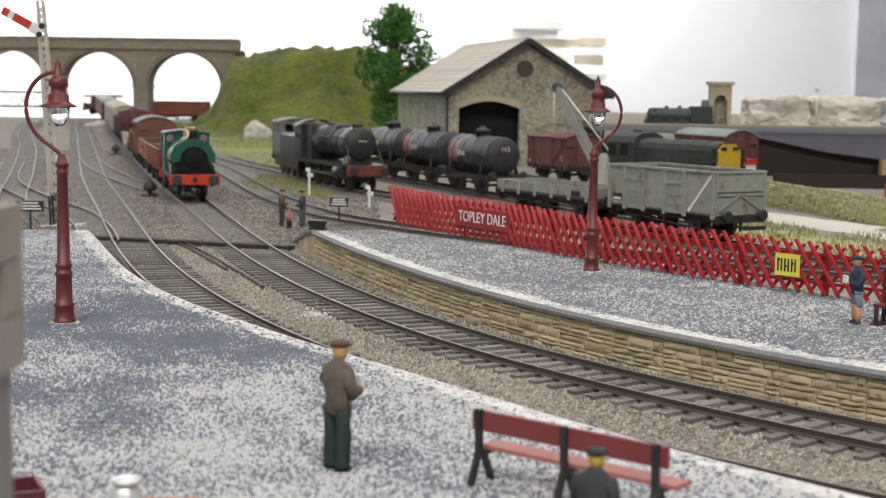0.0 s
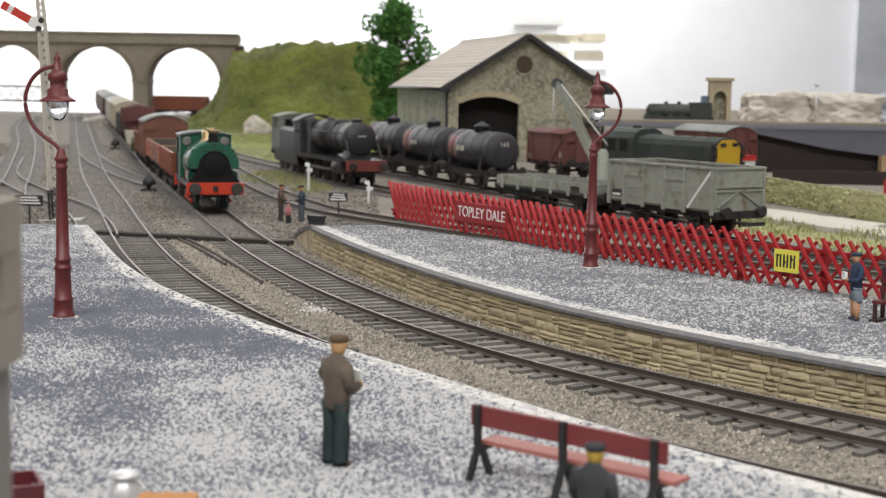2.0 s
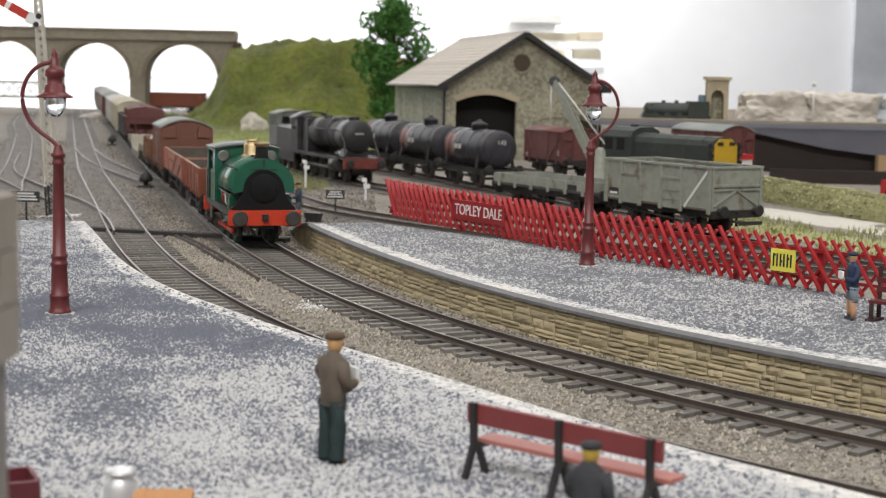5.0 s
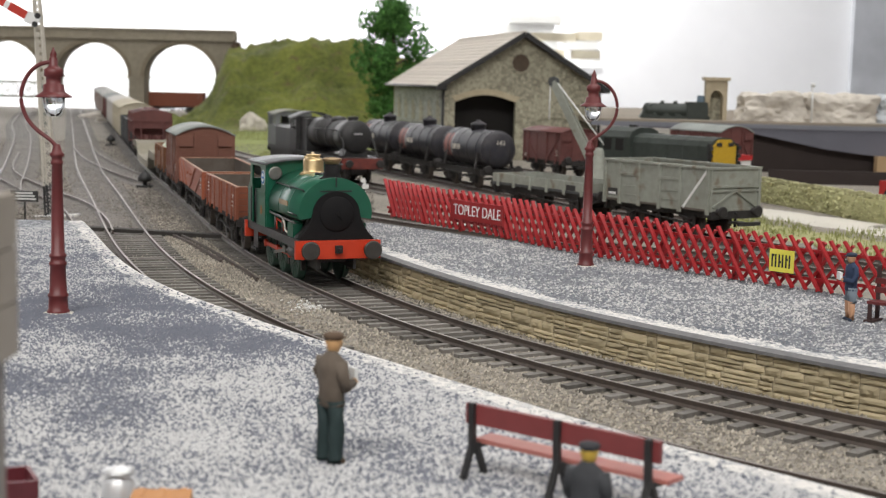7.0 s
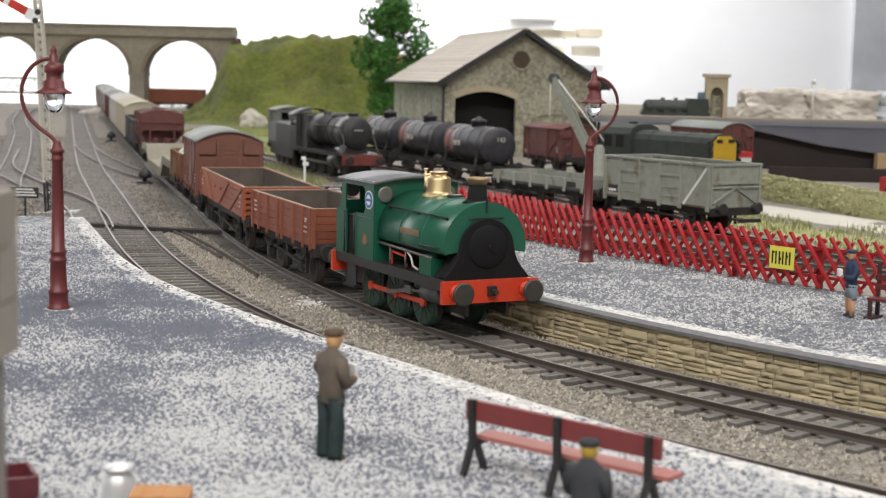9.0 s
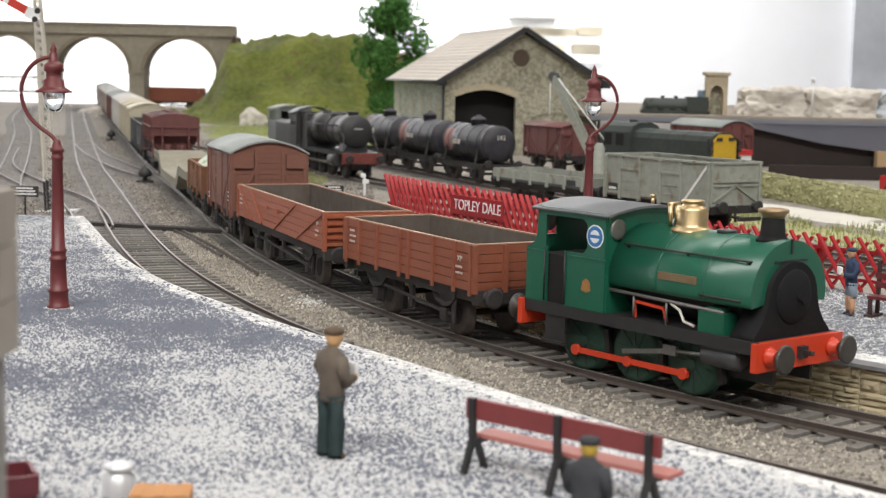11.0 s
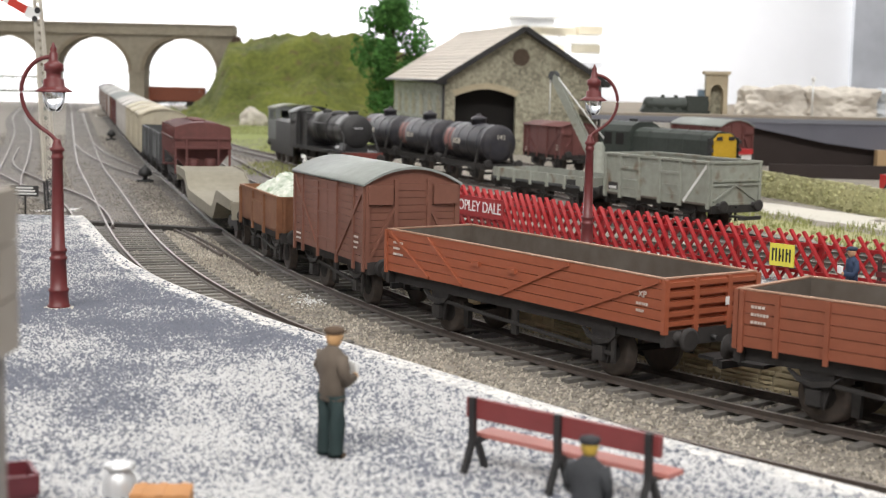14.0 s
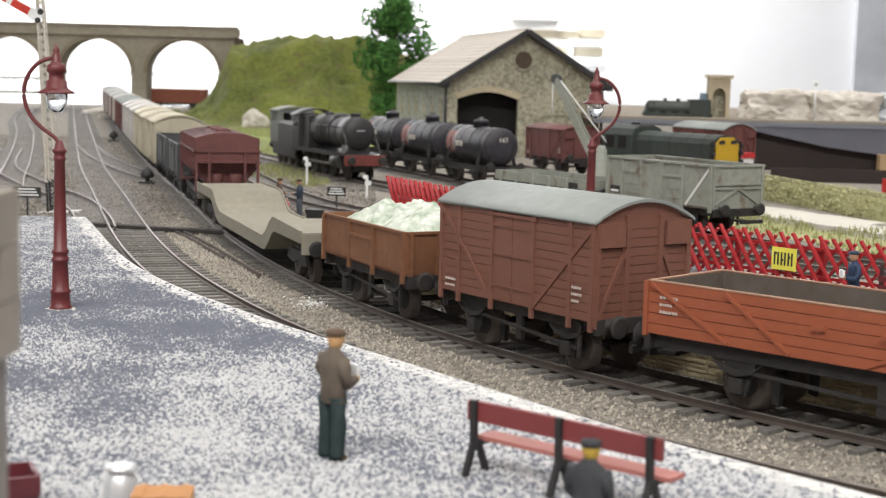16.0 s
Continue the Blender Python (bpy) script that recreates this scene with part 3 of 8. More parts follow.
def platform_far():
    t = thing("platform", "stone-faced platform with a grey coping and a whitened edge", "platform", kind="structure")
    E = FAR_EDGE
    bm = B()
    sweep(bm, E, 0, [(-0.6, FAR_Z - 1.6), (-7, FAR_Z - 1.6), (-7, FAR_Z), (-0.4, FAR_Z), (1.3, FAR_Z - 0.5), (1.3, FAR_Z - 1.4)], step=5)
    part("coping", bm, M_COPE, t, "dark grey coping")
    bm = B()
    sweep(bm, E, 0, [(-0.3, -4), (-3, -4), (-3, FAR_Z - 1.6), (-0.3, FAR_Z - 1.6)], step=5)
    part("wall_core", bm, M_MORTAR, t)
    bm = B()
    cuts = np.arange(E.s[0], E.s[-1], 1.0)
    a = [bm.verts.new((*E.at(s, -1.4 - 0.5 * noise.noise(Vector((s * 0.1, 3, 0)))), FAR_Z + 0.06)) for s in cuts]
    c = [bm.verts.new((*E.at(s, -8 - 3.5 * noise.noise(Vector((s * 0.06, 1, 0))) - 3.0 * noise.noise(Vector((s * 0.4, 7, 0)))), FAR_Z + 0.06)) for s in cuts]
    for i in range(len(cuts) - 1):
        bm.faces.new((a[i], a[i + 1], c[i + 1], c[i]))
    part("platform_edge", bm, M_EDGE, t, "worn white platform edge")
    bm = B()
    a = [bm.verts.new((*E.at(s, -5), FAR_Z)) for s in E.s]
    c = [bm.verts.new((*E.at(s, -5 - min(92, 26 + (s - E.s[0]) * 0.45)), FAR_Z)) for s in E.s]
    for i in range(len(E.s) - 1):
        bm.faces.new((a[i], a[i + 1], c[i + 1], c[i]))
    part("platform_surface", bm, M_PLAT, t)
    bm = B()
    c = [E.at(s, -5 - min(92, 26 + (s - E.s[0]) * 0.45)) for s in E.s]
    for u, v in zip(c, c[1:]):
        vs = [bm.verts.new((*w, z)) for w, z in ((u, -4), (v, -4), (v, FAR_Z - 0.02), (u, FAR_Z - 0.02))]
        bm.faces.new(vs)
    p0, p1 = E.at(0, -1), E.at(0, -31)
    bm.faces.new([bm.verts.new((*w, z)) for w, z in ((p0, -4), (p1, -4), (p1, FAR_Z - 0.02), (p0, FAR_Z - 0.02))])
    part("platform_back", bm, M_MORTAR, t)
    # the ramp at its end: the coping bends away and runs down to the ballast
    top = []
    for k in range(13):
        u = k / 12
        q = MAIN_PLAN.at(2640.5 - 75 * u, -21.0 - 5.0 * u * u)
        w = MAIN_PLAN.at(2640.5 - 75 * u, -28.0 - 5.0 * u * u)
        z = FAR_Z - 10.0 * u * u * (3 - 2 * u)
        top.append((q, w, z))
    bm = B()
    rings = [[bm.verts.new((*p, zz)) for p, zz in ((q, z), (w, z), (w, z - 1.8), (q, z - 1.8))] for q, w, z in top]
    for a, b in zip(rings, rings[1:]):
        for k in range(4):
            bm.faces.new((a[k], a[(k + 1) % 4], b[(k + 1) % 4], b[k]))
    bm.faces.new(rings[-1])
    part("ramp_coping", bm, M_COPE, t, "dark grey coping bent down the ramp")
    bm = B()
    for a, b in zip(top, top[1:]):
        fa, fb = a[0] + (a[1] - a[0]) * 0.1, b[0] + (b[1] - b[0]) * 0.1
        bm.faces.new([bm.verts.new((*p, zz)) for p, zz in ((fa, -4), (fb, -4), (fb, max(b[2] - 1.7, -3.9)), (fa, a[2] - 1.7))])
    part("ramp_wall", bm, M_STONE, t, "rough stone side of the ramp")
    bm = B()
    for a, b in zip(top, top[1:]):
        ka, kb = a[1] + (a[1] - a[0]) * 3.4, b[1] + (b[1] - b[0]) * 3.4
        bm.faces.new([bm.verts.new((*p, zz)) for p, zz in ((a[1], a[2] - 0.15), (b[1], b[2] - 0.15), (kb, b[2] - 0.5), (ka, a[2] - 0.5))])
    part("ramp_surface", bm, M_PLAT, t)
    return t


PLATFORM = platform_far()


# ---- vehicles: x forward, y left, z up from the rail ----
def wheelset(parent, x, r, spokes=0, mats=None, tread=8.2, name="wheelset"):
    bm = B()
    for sgn in (-1, 1):
        lathe(bm, [(r * 0.86, -1.2), (r, -1.1), (r, 0.7), (r + 0.7, 0.8), (r + 0.7, 1.2), (r * 0.86, 1.25)] if sgn < 0 else
              [(r * 0.86, -1.25), (r + 0.7, -1.2), (r + 0.7, -0.8), (r, -0.7), (r, 1.1), (r * 0.86, 1.2)], 20, (0, sgn * tread, 0), "Y", 0)
        if spokes:
            star = []
            for k in range(spokes):
                a, half = k * math.tau / spokes, math.pi / spokes
                star += [(r * q * math.cos(a + o), r * q * math.sin(a + o)) for q, o in ((0.24, -half * 0.75), (0.9, -0.055), (0.9, 0.055), (0.24, half * 0.75))]
            prism(bm, star, sgn * (tread + 0.7), sgn * (tread + 1.35), "Y", 1)
            rod(bm, (0, sgn * tread, 0), (0, sgn * (tread + 1.7), 0), r * 0.2, 10, mi=1)
        else:
            rod(bm, (0, sgn * tread, 0), (0, sgn * (tread + 1.35), 0), r * 0.5, 12, mi=1)
    rod(bm, (0, -9.5, 0), (0, 9.5, 0), 0.9, 8, mi=1)
    return part(name, bm, mats or [M_RAIL, M_FRAME], parent, at=(x, 0, r))


def buffers(parent, x, z=13.8, d=1, mats=None):
    for y in (-11.35, 11.35):
        bm = B()
        lathe(bm, [(1.5, 0), (1.5, 1.4), (1.0, 1.5), (1.0, 4.2), (2.9, 4.4), (2.9, 4.9), (2.2, 5.3)] if d > 0 else
              [(2.2, -5.3), (2.9, -4.9), (2.9, -4.4), (1.0, -4.2), (1.0, -1.5), (1.5, -1.4), (1.5, 0)], 16, (x, y, z), "X")
        part("buffer", bm, mats or M_FRAME, parent)


def hook(parent, x, d=1):
    bm = B()
    box(bm, min(x, x + d * 11), max(x, x + d * 11), -3.4, 3.4, 8.1, 9.0)
    box(bm, min(x + d * 10, x + d * 11.2), max(x + d * 10, x + d * 11.2), -7, 7, 7.7, 9.5)
    rod(bm, (x, 0, 13.2), (x + d * 2.6, 0, 13.0), 0.6, 6)
    part("coupling", bm, M_BLACK, parent)


def chassis(t, L, wb, top=14.2, spoke=0, r=6.2, brake=True):
    """Underframe of a four-wheeled wagon."""
    bm = B()
    for y in (-12.5, 12.5):
        box(bm, -L / 2, L / 2, y - 0.6, y + 0.6, top - 3.6, top)
        box(bm, -L / 2, L / 2, y - 1.1, y + 1.1, top - 0.6, top)
    for x in (-L / 2, L / 2):
        box(bm, x - 0.8, x + 0.8, -15.2, 15.2, top - 3.8, top - 0.01)
    for x in (-wb / 2 + 6, wb / 2 - 6):
        box(bm, x - 0.6, x + 0.6, -12, 12, top - 3, top - 0.3)
    part("underframe", bm, M_FRAME, t, bevel=0.12)
    for x in (-wb / 2, wb / 2):
        wheelset(t, x, r, spoke)
        for y in (-1, 1):
            bm = B()
            yy = y * 12.2
            prism(bm, [(x - 4.4, top - 3.4), (x + 4.4, top - 3.4), (x + 1.9, r - 2.4), (x - 1.9, r - 2.4)], yy - 0.45, yy + 0.45, "Y")
            box(bm, x - 1.7, x + 1.7, yy + (0 if y > 0 else -2.0), yy + (2.0 if y > 0 else 0), r - 1.6, r + 1.9)
            prism(bm, [(x - 6.6, top - 3.6), (x - 4, r + 3.2), (x, r + 2.2), (x + 4, r + 3.2), (x + 6.6, top - 3.6), (x + 4, r + 4.2), (x, r + 3.6), (x - 4, r + 4.2)], yy + y * 0.5, yy + y * 1.9, "Y")
            part("axle_guard", bm, M_FRAME, t)
    if brake:
        for y in (-1, 1):
            bm = B()
            bar(bm, (-wb / 2 + 4, y * 13.3, 9.6), (wb / 2 + 5, y * 13.3, 6.6), 0.6, 0.9)
            bar(bm, (0, y * 12.6, top - 3.5), (0, y * 12.6, 5.2), 1.0, 2.2)
            bar(bm, (wb / 2 + 5, y * 13.4, 4.4), (wb / 2 + 5, y * 13.4, top - 2), 0.6, 1.3)
            for x in (-wb / 2 + 7.4, wb / 2 - 7.4):
                prism(bm, [(x - 0.9, 2.6), (x + 0.9, 2.2), (x + 1.2, 9.2), (x - 1.2, 9.2)], y * 8.0 - 0.8, y * 8.0 + 0.8, "Y")
            part("brake_gear", bm, M_FRAME, t)
    for d in (-1, 1):
        buffers(t, d * L / 2, 13.8, d)
        hook(t, d * L / 2, d)


def lettering(t, x, side, z, rows, w=5, y=16.25):
    """Small painted marks, too fine to read, in short dashes."""
    bm = B()
    rnd = random.Random(int(x * 10))
    for k in range(rows):
        end = w * rnd.uniform(0.5, 1.0)
        u = 0.0
        while u < end:
            ww = rnd.uniform(0.35, 0.8)
            box(bm, x - w / 2 + u, x - w / 2 + u + ww, side * y - 0.05, side * y + 0.05, z - 1.7 * k - 0.32, z - 1.7 * k + 0.32)
            u += ww + 0.22
    part("painted_mark", bm, M_MARK, t, "worn white running marks")

def open_wagon(name, label, L, wb, z0, z1, planks, m, style="plank", group="goods train", W=32.0, spoke=0, loaded=None):
    t = thing(name, label, "wagon", group=group)
    chassis(t, L, wb, z0 + 0.2, spoke)
    bm = B()
    box(bm, -L / 2, L / 2, -W / 2 + 0.4, W / 2 - 0.4, z0, z0 + 1)
    part("floor", bm, M_INSIDE, t)
    ph = (z1 - z0) / planks
    for k in range(planks):
        a, b = z0 + k * ph + 0.09, z0 + (k + 1) * ph - 0.09
        for s in (-1, 1):
            bm = B()
            y = s * W / 2
            box(bm, -L / 2, L / 2, min(y, y - s * 1.0), max(y, y - s * 1.0), a, b)
            part("plank", bm, m, t, bevel=0.12)
            bm = B()
            x = s * L / 2
            box(bm, min(x, x - s * 1.0), max(x, x - s * 1.0), -W / 2 + 1.02, W / 2 - 1.02, a, b)
            part("plank", bm, m, t, bevel=0.12)
    bm = B()
    h = z1 - 0.15
    for s in (-1, 1):
        box(bm, -L / 2 + 1, L / 2 - 1, min(s * (W / 2 - 1.0), s * (W / 2 - 1.3)), max(s * (W / 2 - 1.0), s * (W / 2 - 1.3)), z0 + 1, h)
        box(bm, min(s * (L / 2 - 1.0), s * (L / 2 - 1.3)), max(s * (L / 2 - 1.0), s * (L / 2 - 1.3)), -W / 2 + 1.3, W / 2 - 1.3, z0 + 1, h)
    part("lining", bm, M_INSIDE, t, "dirty brown inside")
    bm = B()
    for s in (-1, 1):
        y = s * (W / 2 - 0.5)
        box(bm, -L / 2 - 0.2, L / 2 + 0.2, y - 0.62, y + 0.62, z1, z1 + 0.3)
        x = s * (L / 2 - 0.5)
        box(bm, x - 0.62, x + 0.62, -W / 2 + 1.13, W / 2 - 1.13, z1, z1 + 0.3)
    part("capping", bm, mat("capping", (0.42, 0.26, 0.18), 0.7, (0.3, 0.16, 0.1), 0.5, 0.05, 0.05), t, "worn capping strip")
    for s in (-1, 1):
        y = s * (W / 2 + 0.3)
        if style == "plank":
            for x in (-L / 2 + 1.2, -L / 2 + 10, -L / 2 + 22, L / 2 - 22, L / 2 - 10, L / 2 - 1.2, -2.8, 2.8):
                bm = B()
                box(bm, x - 0.55, x + 0.55, y - 0.35, y + 0.35, z0 - 1.2, z1 - 0.2)
                part("strap", bm, m, t)
        else:
            for x0, x1 in ((-L / 2 + 1, -L / 2 + 22), (-L / 2 + 21, -L / 2 + 38), (L / 2 - 1, L / 2 - 32), (L / 2 - 34, L / 2 - 62)):
                bm = B()
                bar(bm, (x0, y, z1 - 0.5), (x1, y, z0 + 0.5), 0.5, 0.8)
                part("strap", bm, m, t)
            for x in (-14, 2):
                bm = B()
                box(bm, x - 1.6, x + 1.6, y - 0.6, y + 0.6, (z0 + z1) / 2 + 0.6, (z0 + z1) / 2 + 1.8)
                part("door_catch", bm, m, t)
        x = s * (L / 2 + 0.4)
        for yy in (-15.2, -5.5, 5.5, 15.2):
            bm = B()
            box(bm, x - 0.6, x + 0.6, yy - 0.7, yy + 0.7, z0 - 0.5, z1 - 0.1)
            part("end_stanchion", bm, m, t)
        if style != "plank":
            for k in range(5):
                zz = z0 + 1.3 + k * (z1 - z0 - 2) / 4.5
                bm = B()
                box(bm, x - 0.5, x + 0.5, -14.4, 14.4, zz, zz + 1.1)
                part("end_rib", bm, m, t)
        lettering(t, -L / 2 + 6, s, z1 - 3.5, 3, 5, W / 2 + 0.25)
        lettering(t, L / 2 - 7, s, z1 - 6.6, 2, 4, W / 2 + 0.25)
        if group == "goods train":
            text_on(t, "XP", 2.3, M_MARK, place(L / 2 - 7, s * (W / 2 + 0.2), z1 - 4.4, 90, 0, 0 if s < 0 else 180))
    bm = B()
    box(bm, L / 2 + 0.95, L / 2 + 1.1, 4, 5.2, (z0 + z1) / 2 - 1, (z0 + z1) / 2 + 1)
    part("painted_mark", bm, M_WHITE, t)
    return t


def text_on(parent, words, size, m, at):
    cu = bpy.data.curves.new("lettering", "FONT")
    cu.body, cu.size, cu.align_x, cu.align_y, cu.extrude = words, size * U, "CENTER", "CENTER", 0.0001
    ob = bpy.data.objects.new("lettering", cu)
    dg = bpy.context.evaluated_depsgraph_get()
    scene.collection.objects.link(ob)
    dg.update()
    me = bpy.data.meshes.new_from_object(ob.evaluated_get(dg))
    scene.collection.objects.unlink(ob)
    bpy.data.objects.remove(ob)
    me.materials.clear()
    me.materials.append(m)
    o = new("lettering", me)
    o.parent, o.matrix_basis = parent, at
    return o


def arc_roof(W, ze, rise, n=14, over=0.8):
    return [(-(W / 2 + over) + (W + 2 * over) * k / n, ze + rise * (1 - (2 * k / n - 1) ** 2)) for k in range(n + 1)]


def van(name, label, L, wb, m, roof, z0=12.6, ze=38.0, rise=5.2, W=32.8, group="goods train", planks=11, detail=True):
    t = thing(name, label, "goods van", group=group)
    chassis(t, L, wb, z0 + 0.6)
    bm = B()
    prof = [(-W / 2 + 0.5, z0), (W / 2 - 0.5, z0)] + arc_roof(W - 1, ze - 0.4, rise, over=0)[::-1]
    prism(bm, prof, -L / 2 + 0.5, L / 2 - 0.5, "X")
    part("body", bm, m, t)
    bm = B()
    rf = arc_roof(W, ze, rise)
    prism(bm, rf + [(y, z - 0.8) for y, z in rf[::-1]], -L / 2 - 0.9, L / 2 + 0.9, "X", smooth=True)
    part("roof", bm, roof, t, "grey arched roof")
    ph = (ze - z0) / planks
    if detail:
        for k in range(planks):
            a, b = z0 + k * ph + 0.08, z0 + (k + 1) * ph - 0.08
            for s in (-1, 1):
                for x0, x1 in ((-L / 2, -8.2), (8.2, L / 2)):
                    bm = B()
                    y = s * W / 2
                    box(bm, x0, x1, min(y, y - s * 0.6), max(y, y - s * 0.6), a, b)
                    part("plank", bm, m, t)
                bm = B()
                x = s * L / 2
                hw = W / 2 - 0.7
                box(bm, min(x, x - s * 0.6), max(x, x - s * 0.6), -hw, hw, a, b)
                part("plank", bm, m, t)
    for s in (-1, 1):
        y = s * (W / 2 + 0.1)
        for x0 in (-8, 0.1):
            bm = B()
            box(bm, x0, x0 + 7.9, min(y, y - s), max(y, y - s), z0 + 0.4, ze - 2.2)
            d = part("door", bm, m, t, bevel=0.2)
            bm = B()
            for zz in (z0 + 4, (z0 + ze) / 2, ze - 5):
                box(bm, x0, x0 + 7.9, y - 0.35, y + 0.35, zz, zz + 0.7)
            part("hinge", bm, m, d)
        for x in (-L / 2 + 0.7, -L / 2 + 9, -8.7, 8.7, L / 2 - 9, L / 2 - 0.7):
            bm = B()
            box(bm, x - 0.6, x + 0.6, y - 0.45, y + 0.45, z0 - 2.4, ze - 0.6)
            part("side_post", bm, m, t)
        for d in (-1, 1):
            bm = B()
            bar(bm, (d * (L / 2 - 1), y, ze - 2), (d * 9.2, y, z0 + 0.6), 0.8, 1.1)
            part("side_brace", bm, m, t)
        bm = B()
        box(bm, -10, 10, y - 0.5, y + 0.5, ze - 2.1, ze - 1.2)
        part("door_rail", bm, m, t)
        x = s * (L / 2 + 0.2)
        for yy in (-W / 2 + 0.8, -5.6, 5.6, W / 2 - 0.8):
            bm = B()
            box(bm, x - 0.5, x + 0.5, yy - 0.7, yy + 0.7, z0 - 1.5, ze + 1.2 if abs(yy) < 8 else ze - 0.5)
            part("end_post", bm, m, t)
        for q in (-1, 1):
            bm = B()
            bar(bm, (x, q * 6, ze - 7.4), (x, q * (W / 2 - 1.2), z0 + 0.5), 0.8, 1.0)
            part("end_brace", bm, m, t)
        for q in (-1, 1):
            bm = B()
            prism(bm, [(q * 7.0, ze - 6.5), (q * 15.2, ze - 6.5), (q * 15.2, ze - 0.6), (q * 7.0, ze - 0.6)], x, x + s * 1.0, "X")
            part("end_ventilator", bm, m, t, bevel=0.3)
        lettering(t, -L / 2 + 5.5, s, z0 + 3.5, 2, 5, W / 2 + 0.35)
        lettering(t, L / 2 - 6, s, z0 + 8.0, 3, 4, W / 2 + 0.35)
    return t


AXLES = (21.0, 3.0, -15.0)
WHEEL_R = 7.4


def steam_loco():
    t = thing("tank_locomotive", "green saddle tank steam locomotive with brass dome and red buffer beams", "locomotive", group="goods train")
    F, R = 44.0, -32.6
    bm = B()
    box(bm, R, F, -14.2, 14.2, 15.2, 16.4)
    for y in (-14.2, 14.2):
        box(bm, R, F, y - 0.4, y + 0.4, 13.6, 16.6)
    part("footplate", bm, M_BLACK, t, bevel=0.1)
    bm = B()
    for y in (-6.6, 6.6):
        box(bm, R + 2, F - 1, y - 0.5, y + 0.5, 6, 15.2)
    box(bm, R + 4, F - 6, -5, 5, 8, 15)
    part("frames", bm, M_BLACK, t)
    for x, d in ((F, 1), (R, -1)):
        bm = B()
        box(bm, x - 0.8, x + 0.8, -15.6, 15.6, 10.0, 16.5)
        part("buffer_beam", bm, M_REDBEAM, t, "bright red buffer beam", bevel=0.15)
        for y in (-11.35, 11.35):
            bm = B()
            pr = [(2.3, 0), (2.1, 0.8), (1.6, 1.1), (1.6, 2.4)]
            lathe(bm, pr if d > 0 else [(r, -h) for r, h in pr[::-1]], 14, (x + d * 0.8, y, 13.4), "X", 0)
            pr = [(1.1, 2.3), (1.1, 4.0), (3.3, 4.2), (3.4, 4.6), (2.9, 5.0)]
            lathe(bm, pr if d > 0 else [(r, -h) for r, h in pr[::-1]], 18, (x + d * 0.8, y, 13.4), "X", 1)
            part("buffer", bm, [M_REDBEAM, M_BUFFER], t, "dark steel buffer on a red stock")
        bm = B()
        box(bm, x + d * 0.8, x + d * 2.0, -1.3, 1.3, 12.0, 14.8)
        box(bm, x + d * 0.8, x + d * 4.2, -0.6, 0.6, 12.9, 13.9)
        part("drawhook", bm, M_BLACK, t)
    # smokebox with its flared wrapper, and the saddle tank round the boiler
    bm = B()
    flare = [(14.0, 16.4), (13.2, 17.6), (11.6, 19.2), (10.2, 21.2), (9.2, 23.4), (8.7, 25.4)]
    top = [(8.6 * math.cos(a), 25.4 + 8.2 * math.sin(a)) for a in np.linspace(0.06, math.pi - 0.06, 19)]
    prism(bm, flare + top + [(-y, z) for y, z in flare[::-1]], 35.5, 42.2, "X", smooth=True)
    lathe(bm, [(6.3, 41.4), (6.3, 42.35), (5.9, 42.6), (4.4, 43.1), (1.5, 43.5), (0.4, 43.6)], 28, (0, 0, 25.6), "X")
    rod(bm, (43.4, 0, 25.6), (44.2, 0, 25.6), 0.6, 8)
    bar(bm, (44.0, 0, 25.6), (44.0, 1.5, 24.0), 0.35, 0.35)
    part("smokebox", bm, M_SMOKE, t, "matt black smokebox with a round door")
    hw_t, hv, cz = 13.4, 12.3, 26.0
    def shell(a, grow=0.0):
        return (hw_t + grow) * math.cos(a), cz + (hv + grow) * math.sin(a)
    bm = B()
    arc = [shell(a) for a in np.linspace(-0.2, math.pi + 0.2, 41)]
    inn = [(8.6 * math.cos(a), 25.4 + 8.0 * math.sin(a)) for a in np.linspace(math.pi + 0.14, -0.14, 25)]
    prism(bm, arc + inn, -3.4, 40.9, "X", smooth=True)
    tank = part("saddle_tank", bm, M_GREEN, t, "glossy green saddle tank", bevel=0.0)
    for f in tank.data.polygons:
        if abs(f.normal.x) > 0.9:
            f.use_smooth = False
    bm = B()
    for x in (12.0, 27.0):
        lo = [shell(a, 0.12) for a in np.linspace(-0.15, math.pi + 0.15, 29)]
        hi = [shell(a, -0.2) for a in np.linspace(math.pi + 0.15, -0.15, 29)]
        prism(bm, lo + hi, x - 0.25, x + 0.25, "X", smooth=True)
    part("tank_seam", bm, M_GREEN, tank)
    for sd in (-1, 1):
        bm = B()
        y, z = shell(0.62)
        y *= sd
        rod(bm, (0, y * 1.04, z + 0.7), (39, y * 1.04, z + 0.7), 0.28, 6)
        for x in (1, 20, 38):
            rod(bm, (x, y * 1.05, z + 0.7), (x, y * 0.97, z - 0.2), 0.34, 6)
        part("handrail", bm, M_BLACK, tank)
        bm = B()
        y, z = shell(0.16, 0.2)
        box(bm, 13.0, 25.0, sd * y - 0.15, sd * y + 0.15, z - 0.9, z + 0.9)
        part("nameplate", bm, M_PLATE, tank, "small worn brass nameplate")
        bm = B()
        y, z = shell(-0.08, 0.2)
        rod(bm, (26, sd * y, z), (38, sd * y, z), 0.3, 6)
        part("lower_handrail", bm, M_BLACK, tank)
        bm = B()
        rod(bm, (-3, sd * 12.8, 22.4), (33, sd * 12.8, 21.6), 0.45, 8)
        for x in (5, 15.5, 26):
            rod(bm, (x, sd * 12.8, 22.0), (x, sd * 12.8, 16.4), 0.3, 6)
        part("injector_pipe", bm, M_PIPE, t, "dull grey injector pipe")
        bm = B()
